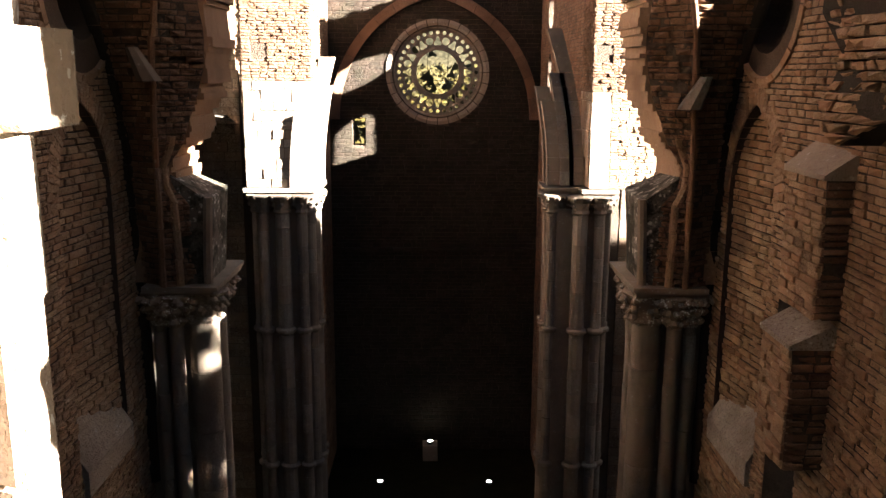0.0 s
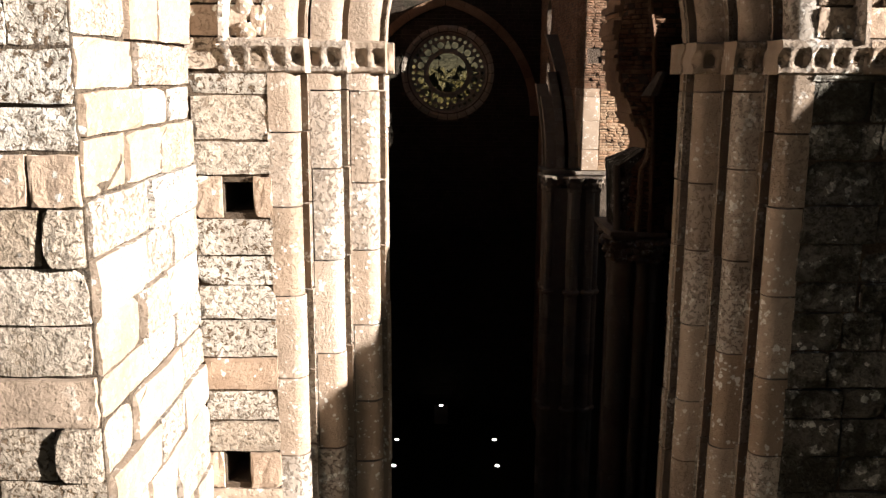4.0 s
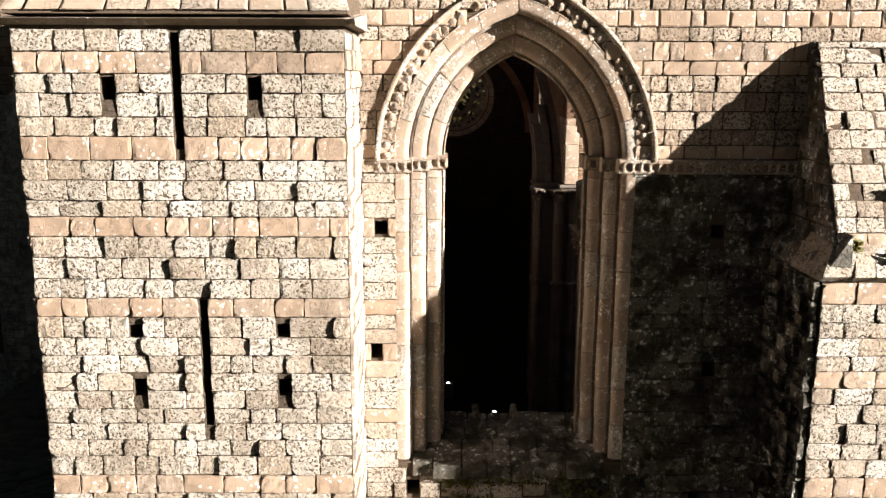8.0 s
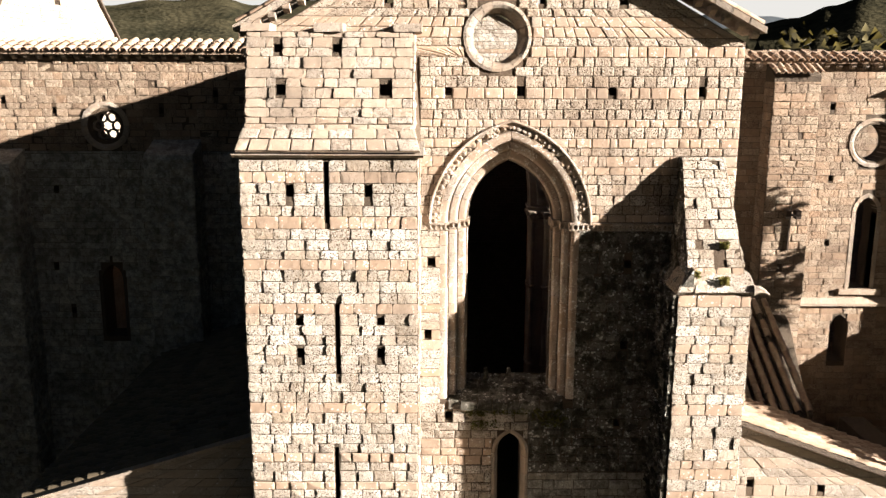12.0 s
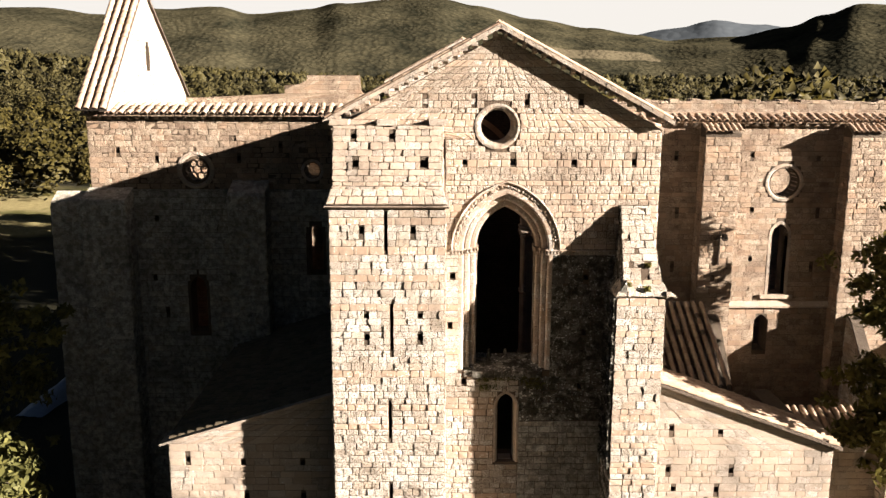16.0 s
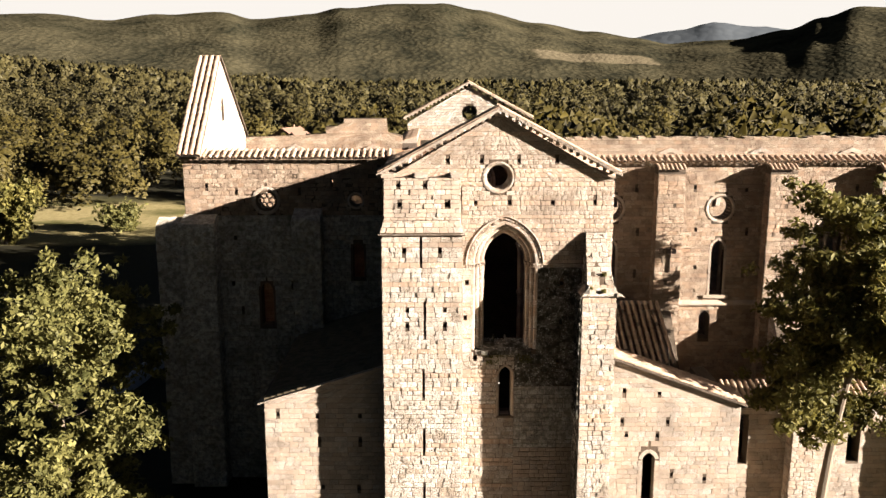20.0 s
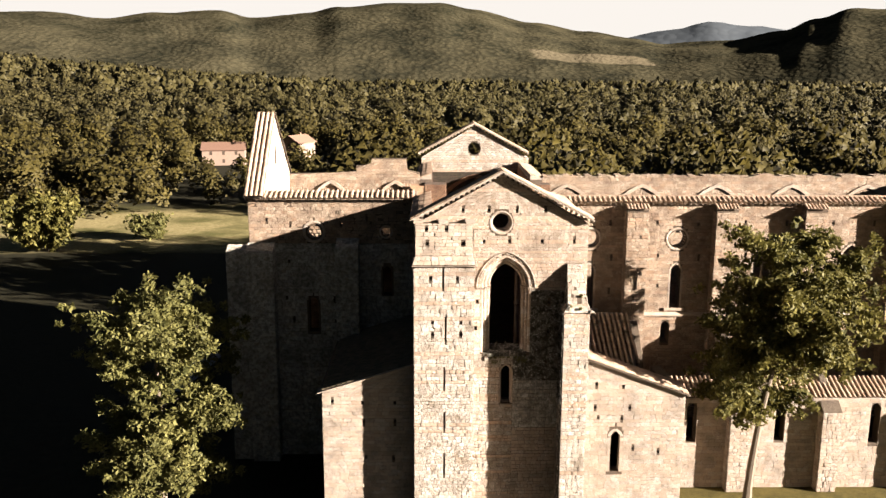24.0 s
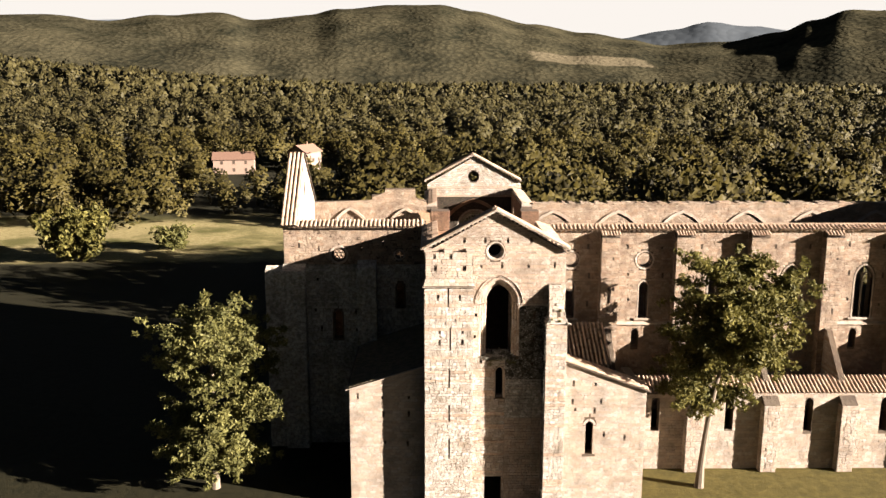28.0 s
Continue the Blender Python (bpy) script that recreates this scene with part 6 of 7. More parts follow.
def near_respond(sx, rng):
    """The end of the transept wall at the crossing: shafts, capital, fanning remains of the vault above."""
    def q(x, y, z):
        return (sx * x, y, z)
    g = Geo()
    for xa, xb, ya, yb in ((4.62, 6.38, 13.78, 15.3), (4.12, 4.61, 13.85, 15.3)):
        x0, x1 = sorted((sx * xa, sx * xb))
        g.box(x0, x1, ya, yb, 0, 15.15)
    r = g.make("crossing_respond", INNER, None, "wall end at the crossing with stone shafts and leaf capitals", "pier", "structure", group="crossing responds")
    for x, y, rad in ((4.0, 13.75, 0.27), (4.42, 13.45, 0.13), (4.74, 13.55, 0.11), (4.15, 14.4, 0.2), (4.1, 14.95, 0.2)):
        z = 0.3
        while z < 15.0:
            z1 = min(15.1, z + rng.uniform(0.7, 1.2))
            g = Geo()
            shaft(g, sx * x + rng.uniform(-0.008, 0.008), y, z, z1 - 0.012, rad, 18)
            g.make("shaft_drum", INNER, r, smooth=True)
            z = z1
        g = Geo()
        capital(g, sx * x, y, rad, 15.7)
        for k in range(11):
            a = 2 * math.pi * k / 11 + rng.uniform(-0.2, 0.2)
            for zz, rr in ((15.22, 0.07), (15.42, 0.15), (15.58, 0.24)):
                c = (sx * x + (rad + rr) * math.cos(a + zz), y + (rad + rr) * math.sin(a + zz), zz + rng.uniform(-0.03, 0.03))
                s = rng.uniform(0.05, 0.085)
                g.tube([ring((c[0], c[1], c[2] - s), s * 0.3, 6), ring((c[0], c[1], c[2] - 0.2 * s), s, 6), ring((c[0] + s * 0.5 * math.cos(a), c[1] + s * 0.5 * math.sin(a), c[2] + 0.6 * s), s * 0.8, 6), ring((c[0] + s * math.cos(a), c[1] + s * math.sin(a), c[2] + s * 0.2), s * 0.25, 6)])
        g.make("capital", JAMB, r, "leaf-carved capital")
    g = Geo()
    for pad, z0, z1 in ((0.0, 15.70, 15.78), (0.07, 15.785, 15.87)):
        rough_boxes(g, [(min(sx * (3.66 - pad), sx * 4.9), max(sx * (3.66 - pad), sx * 4.9), 13.22 - pad, 15.25, z0, z1)], rng, 0.014)
    g.make("abacus", INNER, r)
    # springer of the crossing arch: a grey block with a rounded inner edge and a broken slanting top
    g = Geo()
    g.tube([[q(3.80, 13.38, 15.87), q(4.36, 13.38, 15.87), q(4.36, 14.7, 15.87), q(3.80, 14.7, 15.87)],
            [q(3.76, 13.36, 16.6), q(4.36, 13.36, 16.6), q(4.36, 14.7, 16.6), q(3.76, 14.7, 16.6)],
            [q(3.70, 13.34, 17.34), q(4.36, 13.34, 17.78), q(4.36, 14.7, 17.70), q(3.70, 14.7, 17.42)]])
    g.make("springer_stone", TRAV_DARK, r, "dark grey springer stone with a broken top")
    rib_line(r, "springer_roll", INNER, [q(3.78 - 0.06 * (k / 9) ** 1.5, 13.40, 15.87 + 1.52 * k / 9) for k in range(10)], 0.085, 9, rng, "pale rounded edge of the springer")
    # broken mass behind the web
    steps, z = [], 15.87
    while z < 23.5:
        u = along(EDGE_X, z) + rng.uniform(-0.06, 0.10)
        h = rng.uniform(0.07, 0.16)
        steps += [(u, z), (u, z + h)]
        z += h
    out = steps + [(6.38, z), (6.38, 15.87)]
    if sx < 0:
        out = [(-u, v) for u, v in reversed(out)]
    g = Geo()
    slab(g, south(13.46), out, [], -1.6, 0.0)
    m = g.make("arch_ruin", BRICK_PALE, r, "ragged brick remains of the crossing arch")
    # the web of the lost vault, brick by brick, on its rough bed
    web = WebMap(sx)
    g = Geo()
    nu, nv = 16, 40
    for i in range(nu + 1):
        for k in range(nv + 1):
            g.v.append(web(2.2 * i / nu, 15.8 + 7.7 * k / nv, 0.0))
    g.f += [(i * (nv + 1) + k, (i + 1) * (nv + 1) + k, (i + 1) * (nv + 1) + k + 1, i * (nv + 1) + k + 1) for i in range(nu) for k in range(nv)]
    bed = g.make("vault_web", BRICK_MORTAR, r, "fanning dark remains of a vault web")
    stones = courses([(0.0, 15.85), (2.2, 15.85), (2.2, 23.4), (0.0, 23.4)], [], 0.095, (0.2, 0.36), rng)
    g = Geo()
    lay(g, web, [t for t in stones if rng.random() > 0.07], rng, 0.010, 0.014, 0.035, 0.045)
    me = g.mesh("brickwork")
    me.materials.append(BRICK)
    ob = new("brickwork", me)
    ob.parent = bed
    tagged(ob, kind="stuff")
    n = 46
    rib_line(r, "wall_rib", BRICK_DARK, [q(5.06, along(WALL_RIB, 12.0 + 11.4 * k / n) - 0.04, 12.0 + 11.4 * k / n) for k in range(n + 1)], 0.12, 3, rng, "dark moulded wall rib")
    rib_line(r, "groin_rib", BRICK, [web(1.1, 15.85 + 5.2 * k / 30, 0.05) for k in range(31)], 0.055, 3, rng)
    rib_line(r, "edge_rib", BRICK_PALE, [web(1.65, 15.85 + 2.6 * k / 16, 0.03) for k in range(17)], 0.07, 3, rng)
    # pale stump of the diagonal rib
    c = Vector(web(1.0 if sx < 0 else 1.2, 19.55 if sx < 0 else 19.15, 0.14))
    g = Geo()
    g.tube([ring(c + Vector((0.06 * k * sx, -0.07 * k, 0.17 * k - 0.2)), 0.20 - 0.035 * k, 7) for k in range(4)])
    g.make("rib_stump", INNER, r, "pale broken rib stump")

for sx in (-1, 1):
    near_respond(sx, rng)

def far_springer(sx, x_in, top):
    rng_ = random.Random(270)
    cy = 26.6
    g = Geo()
    x0, x1 = sorted((sx * x_in, sx * (7.0 if sx > 0 else 5.85)))
    g.box(x0, x1, cy - 0.9, cy + 1.04, 15.88, top)
    s = g.make("arch_springer", BRICK_MORTAR, None, "ruined stump of a vanished crossing arch, stone below and brick above", "ruin", "structure", group="arch springers")
    inner = west(x_in) if sx > 0 else east(-x_in)
    bands = [(15.9, 19.2, x0, x1, TRAV_SMOOTH, 0.3, (0.3, 0.6), "stonework")] if sx < 0 else [(15.9, 18.9, x0, x0 + 0.62, SLAB, 0.9, (0.6, 0.9), "stonework"), (15.9, 18.9, x0 + 0.63, x1, BRICK_PALE, 0.10, (0.2, 0.34), "brickwork")]
    bands.append((19.2 if sx < 0 else 18.9, top, x0, x1, BRICK, 0.09, (0.2, 0.34), "brickwork"))
    for n_, (z0, z1, xa, xb, mat, cs, ln, nm) in enumerate(bands):
        masonry(south(cy - 0.9), [(xa, z0), (xb, z0), (xb, z1), (xa, z1)], [rect_pts(sx * 5.3, 20.1, 0.5, 0.45)] if mat is BRICK else [], mat, s, int(280 + sx + z0), course=cs, lengths=ln, joint=0.008, bevel=0.012, proud=0.03, rough=0.025, name=nm)
        if n_ != 1 or sx < 0:
            masonry(inner, [(cy - 0.9, z0), (cy + 0.9, z0), (cy + 0.9, z1), (cy - 0.9, z1)], [], mat, s, int(284 + sx + z0), course=cs, lengths=ln, joint=0.008, bevel=0.012, proud=0.03, rough=0.025, name=nm)
    # broken ribs rising from the inner shafts
    for k, (xb, yb, n) in enumerate(((3.75, 25.9, 6), (3.85, 26.6, 9), (4.2, 25.75, 5), (3.8, 27.3, 7)) if sx < 0 else ((3.95, 26.7, 6), (4.35, 26.6, 8), (3.9, 27.3, 7), (4.65, 26.6, 11))):
        for i in range(n):
            z0, z1 = 15.9 + i * 0.45, 16.34 + i * 0.45
            lean = lambda z: -((z - 15.9) ** 2) * 0.035
            g = Geo()
            g.hexa([(sx * (xb + lean(z0) - 0.2), yb - 0.2, z0), (sx * (xb + lean(z0) + 0.25), yb - 0.2, z0), (sx * (xb + lean(z0) + 0.25), yb + 0.2, z0), (sx * (xb + lean(z0) - 0.2), yb + 0.2, z0),
                    (sx * (xb + lean(z1) - 0.2), yb - 0.2, z1), (sx * (xb + lean(z1) + 0.25), yb - 0.2, z1), (sx * (xb + lean(z1) + 0.25), yb + 0.2, z1), (sx * (xb + lean(z1) - 0.2), yb + 0.2, z1)])
            g.make("rib_stone", INNER, s)
    if sx < 0:
        # the choir arch's first bricks curving outward
        for k in range(34):
            z0 = 18.4 + k * 0.16
            xo = 5.85 + ((z0 - 18.4) / 5.4) ** 1.6 * 1.5
            g = Geo()
            rough_boxes(g, [(-xo - rng_.uniform(0, 0.05), -5.84, cy - 0.88, cy + 0.6, z0, z0 + 0.15)], rng_, 0.012)
            g.make("arch_brick", BRICK_PALE, s)

far_springer(1, 4.95, 24.0)
far_springer(-1, 3.7, 24.0)

def rose_wall():
    rng = random.Random(190)
    y = 40.8
    pl = south(y)
    CX, CZ, R = 0.14, 19.45, 2.03
    out = [(-6.4, 0), (6.4, 0), (6.4, 25.4), (-0.17, 29.0), (-6.4, 25.4)]
    holes = [circle_pts(CX, CZ, R + 0.1, 40), rect_pts(-3.68, 16.6, 0.62, 1.35), circle_pts(-0.1, 26.4, 0.75, 20)]
    # The lower brick is coloured dark for the unlit interior.
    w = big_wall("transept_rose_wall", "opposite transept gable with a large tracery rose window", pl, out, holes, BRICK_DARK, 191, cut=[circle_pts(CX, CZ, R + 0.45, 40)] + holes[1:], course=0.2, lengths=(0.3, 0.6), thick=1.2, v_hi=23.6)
    masonry(pl, out, holes, TRAV, w, 192, course=0.27, v_lo=23.62)
    round_moulding(w, "rose_rim", TRAV_SMOOTH, pl, CX, CZ, [(R + 0.46, -0.05), (R + 0.46, 0.06), (R + 0.3, 0.08), (R + 0.16, 0.0), (R + 0.02, -0.1), (R, -0.5), (R + 0.4, -0.5)], 28, rng)
    def trefoil(a):
        pts = []
        for i in range(24):
            b = 2 * math.pi * i / 24
            rr = 0.15 + 0.045 * math.cos(3 * b)
            u, v = 1.44 + rr * math.cos(b) * 1.35, rr * math.sin(b)
            pts.append((CX + u * math.cos(a) - v * math.sin(a), CZ + u * math.sin(a) + v * math.cos(a)))
        return pts
    lights = [circle_pts(CX, CZ, 1.04, 40)]
    for k in range(12):
        a = 2 * math.pi * (k + 0.5) / 12
        lights += [circle_pts(CX + 1.50 * math.cos(a), CZ + 1.50 * math.sin(a), 0.185, 12), trefoil(2 * math.pi * k / 12)]
    for k in range(36):
        a = 2 * math.pi * k / 36
        lights.append(circle_pts(CX + 1.87 * math.cos(a), CZ + 1.87 * math.sin(a), 0.098, 8))
    g = Geo()
    slab(g, pl, circle_pts(CX, CZ, R + 0.06, 48), lights, -0.42, -0.24)
    part("rose_tracery", g, TRAV_SMOOTH, w, "pierced stone plate of the rose window")
    for rr, ww in ((1.08, 0.035), (1.73, 0.03)):
        g = Geo()
        n = 48
        g.tube([[pl(CX + q * math.cos(2 * math.pi * i / n), CZ + q * math.sin(2 * math.pi * i / n), d) for i in range(n)] for q, d in ((rr + ww, -0.25), (rr + ww, -0.19), (rr - ww, -0.19), (rr - ww, -0.25))], cap=False)
        part("rose_ring", g, TRAV_SMOOTH, w)
    g = Geo()
    g.box(CX - 1.02, CX + 1.02, y + 0.3, y + 0.33, CZ - 0.42, CZ - 0.39)
    for dx in (-0.5, 0.5):
        g.box(CX + dx - 0.012, CX + dx + 0.012, y + 0.3, y + 0.33, CZ - 0.9, CZ + 0.9)
    part("iron_bars", g, IRON, w, "thin iron glazing bars")
    g = Geo()
    rough_boxes(g, [(-6.0 + i * 0.8, -5.22 + i * 0.8, y - 0.2, y, 10.65, 10.85) for i in range(15)], rng, 0.02)
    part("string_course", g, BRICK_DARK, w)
    for side in (-1, 1):
        for k in range(8):
            rings = []
            for q in range(4):
                row = []
                for rr, d in ((5.05, 0.25), (4.6, 0.25), (4.6, -0.05), (5.05, -0.05)):
                    RR = rr + 1.3
                    a = math.acos(1.3 / RR) * (k + q / 3.05) / 8
                    row.append(pl(side * (RR * math.cos(a) - 1.3), 17.2 + RR * math.sin(a), d))
                rings.append(row)
            g = Geo()
            g.tube(rings)
            g.make("wall_arch", BRICK, w)
    gable_verge(w, y - 0.35, y + 1.5, 29.45, 6.6, 25.9, -0.17, rng, y, tiles=True)

rose_wall()

# ---- uplights on the church floor ----
g = Geo()
g.tube([ring((0, 0, 0), 0.14, 14), ring((0, 0, 0.10), 0.15, 14), ring((0, 0, 0.13), 0.13, 14)])
lamp = g.make("floor_uplight", LAMP_BODY, None, "small round lit uplight set on the church floor", "lamp", group="uplights on the church floor")
g = Geo()
g.tube([ring((0, 0, 0.131), 0.125, 14), ring((0, 0, 0.15), 0.11, 14)])
part("lens", g, LAMP_GLASS, lamp, "glowing white lens")
spots = [(-0.17, 39.6), (2.7, 36.9), (-2.55, 36.9), (2.65, 33.8), (-2.55, 33.8)]
g = Geo()
rough_boxes(g, [(-0.55, 0.2, 39.3, 40.0, 0.0, 0.84)], random.Random(5), 0.02)
g.make("stone_block", TRAV_SMOOTH, None, "squared grey stone block below the rose wall", "stone block")
lamp.matrix_world = pose(*spots[0], 0.86)
for x, y in spots[1:]:
    copy_thing(lamp, pose(x, y, 0.0))

# ---- ground, woods, hills ----
def terrain_height(x, y):
    d = math.hypot(x, y - 20)
    h = 0.0
    t = max(0.0, min(1.0, (d - 130) / 900))
    h += t * t * (3 - 2 * t) * 6.0
    h += noise.noise(Vector((x * 0.004, y * 0.004, 0.3))) * 7.0 * t
    # long slope that climbs to the west
    if x < -100:
        s = max(0.0, min(1.0, (-x - 140) / 900)) * max(0.0, min(1.0, (y - 250) / 900))
        h += 62 * s * s * (3 - 2 * s)
    return h

g = Geo()
radii = [0, 20, 40, 60, 80, 105, 135, 170, 210, 260, 320, 400, 500, 630, 800, 1000, 1300, 1700, 2300, 3200, 4600]
n = 96
for r in radii:
    for i in range(n):
        a = 2 * math.pi * i / n
        x, y = r * math.cos(a), 20 + r * math.sin(a)
        g.v.append((x, y, terrain_height(x, y) - (0.0 if r < 2000 else 2)))
for k in range(len(radii) - 1):
    for i in range(n):
        j = (i + 1) % n
        g.f.append((k * n + i, k * n + j, (k + 1) * n + j, (k + 1) * n + i))
ground = g.make("ground", GROUND, None, "dry meadow, lawn and woodland floor round the ruin, shade painted in", "ground", "structure", smooth=True)

def ridge(name, label, mat, dist, az0, az1, prof, depth, seed, n=260):
    """A hill range: prof gives its height over azimuth (degrees from straight ahead)."""
    g = Geo()
    rows = 44
    for k in range(rows):
        t = k / (rows - 1)
        for i in range(n + 1):
            az = az0 + (az1 - az0) * i / n
            h = 0.0
            for (a0, h0), (a1, h1) in zip(prof, prof[1:]):
                if a0 <= az <= a1:
                    s = (az - a0) / (a1 - a0)
                    s = s * s * (3 - 2 * s)
                    h = h0 + (h1 - h0) * s
            r = dist + depth * t
            x, y = r * math.sin(radians(az)), r * math.cos(radians(az))
            shape = math.sin(min(1.0, t * 1.25) * math.pi / 2) if t < 0.8 else 1 - (t - 0.8) * 2
            bump = noise.fractal(Vector((x * 0.0016, y * 0.0016, seed)), 0.9, 2.1, 5) * 0.05 * h * (t if t < 0.85 else 1)
            fine = noise.noise(Vector((x * 0.008, y * 0.008, seed))) * 7.0 * min(1.0, t * 4)
            g.v.append((x, y, h * shape + bump * shape + fine - 8 * (1 - t)))
    for k in range(rows - 1):
        for i in range(n):
            g.f.append((k * (n + 1) + i, k * (n + 1) + i + 1, (k + 1) * (n + 1) + i + 1, (k + 1) * (n + 1) + i))
    return g.make(name, mat, None, label, "hill", "structure", smooth=True)

ridge("hill_1", "broad wooded hill across the valley", HILL, 1500, -44, 44,
      [(-44, 190), (-27.5, 181), (-24.4, 184), (-21.8, 175), (-17.8, 189), (-13.9, 204), (-12.1, 186), (-8.4, 202), (-6.2, 222), (-3.2, 230), (0, 235), (2.5, 217), (6.3, 181), (10, 155), (12.9, 139), (15.4, 122), (18.9, 128), (22.2, 150), (24.1, 178), (26, 200), (27.5, 195), (44, 190)], 1100, 3.1)
ridge("hill_2", "distant mountain range with pale blue haze painted on", FAR_HILL, 4000, -44, 44,
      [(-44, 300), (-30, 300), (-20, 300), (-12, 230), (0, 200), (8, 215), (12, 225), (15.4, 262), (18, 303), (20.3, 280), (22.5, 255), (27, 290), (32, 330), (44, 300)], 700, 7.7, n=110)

def crown_template(rng, detail, small):
    """A small leafy tree crown of many jagged clumps, unit radius, uneven outline."""
    v, f = [], []
    lobes = [(rng.uniform(0, 6.28), rng.uniform(-0.2, 0.75), rng.uniform(0.25, 0.6), rng.uniform(0.35, 0.6)) for _ in range(6)] + [(0, 0.75, 0.05, 0.5)]
    for c in range(detail):
        a0, h0, r0, s0 = rng.choice(lobes)
        d = Vector((rng.gauss(0, 1), rng.gauss(0, 1), rng.gauss(0.25, 1))).normalized() * s0 * rng.uniform(0.75, 1.05)
        cx, cy, cz = r0 * math.cos(a0) + d.x, r0 * math.sin(a0) + d.y, h0 + d.z * 0.9
        s = rng.uniform(0.7, 1.4) * small
        n0 = len(v)
        turn = rng.uniform(0, 6.28)
        for k in range(3):
            q = s * rng.uniform(0.8, 1.5)
            v.append((cx + q * math.cos(turn + 2.1 * k), cy + q * math.sin(turn + 2.1 * k), cz + rng.uniform(-0.6, 0.3) * s))
        v.append((cx + rng.uniform(-0.5, 0.5) * s, cy + rng.uniform(-0.5, 0.5) * s, cz + rng.uniform(0.7, 1.3) * s))
        f += [(n0, n0 + 1, n0 + 3), (n0 + 1, n0 + 2, n0 + 3), (n0 + 2, n0, n0 + 3), (n0 + 2, n0 + 1, n0)]
    return np.array(v), f

def clear_of_woods(x, y):
    if x > -15 and y < 46 or -20 < x <= -15 and y < 58:
        return True
    if abs(x) < 7 and y < 110:
        return True
    if -30 < x <= -20 and y < 70:
        return True
    if x <= -30 and y < 152 + (x + 60) * 0.12:
        return True
    for hx, hy in ((-59, 282), (-86, 272)):
        along = (y + 75) / (hy + 75)
        if 0.80 < along < 1.03 and abs(x - hx * along) < 14:
            return True
    return False

def forest(name, label, count, y0, y1, size, detail, seed, small, span=None, mat=WOODS):
    rng = random.Random(seed)
    tpl = [crown_template(rng, detail, small) for _ in range(9)]
    vs, fs, off, placed = [], [], 0, 0
    nrm, nr = [], np.random.RandomState(seed)
    while placed < count:
        t = rng.random()
        y = math.sqrt(y0 * y0 + (y1 * y1 - y0 * y0) * t)
        half = (y + 80) * 0.60 + 15
        x = rng.uniform(-half, half) - 4 if span is None else rng.uniform(*span)
        if clear_of_woods(x, y):
            placed += 1
            continue
        v, f = rng.choice(tpl)
        s = size * rng.uniform(0.55, 1.45)
        a = rng.uniform(0, 6.28)
        ca, sa = math.cos(a), math.sin(a)
        z = terrain_height(x, y) + s * 0.75 * rng.uniform(0.9, 1.5)
        w = v * np.array((s, s, s * rng.uniform(0.9, 1.35)))
        w = np.stack((w[:, 0] * ca - w[:, 1] * sa + x, w[:, 0] * sa + w[:, 1] * ca + y, w[:, 2] + z), 1)
        vs.append(w)
        k = w - np.array((x, y, z - 0.1 * s))
        k = k / (np.linalg.norm(k, axis=1)[:, None] + 1e-6) + nr.normal(size=k.shape) * 0.36
        nrm.append(k / np.linalg.norm(k, axis=1)[:, None])
        fs += [tuple(i + off for i in q) for q in f]
        off += len(v)
        placed += 1
    me = bpy.data.meshes.new(name)
    me.from_pydata(np.concatenate(vs).tolist(), [], fs)
    me.update()
    me.shade_smooth()
    me.normals_split_custom_set_from_vertices(np.concatenate(nrm).tolist())
    me.materials.append(mat)
    return tagged(new(name, me), label, "woods", "", "stuff")

# Oaks behind the nave, extended out of view to shadow the ground.
forest("church_shade_wood", "tall oaks mostly hidden behind the church, added to shade the ground", 185, 47, 94, 7.6, 560, 204, 0.048, (-18, 75))
forest("near_woods", "dense oak wood behind the ruin", 1250, 66, 330, 5.0, 240, 201, 0.082)
forest("mid_woods", "oak wood spreading over the plain", 2700, 330, 800, 5.4, 85, 202, 0.13, mat=FAR_WOODS)
forest("far_woods", "woodland reaching to the hills", 5200, 800, 1750, 6.5, 16, 203, 0.34, mat=FAR_WOODS)

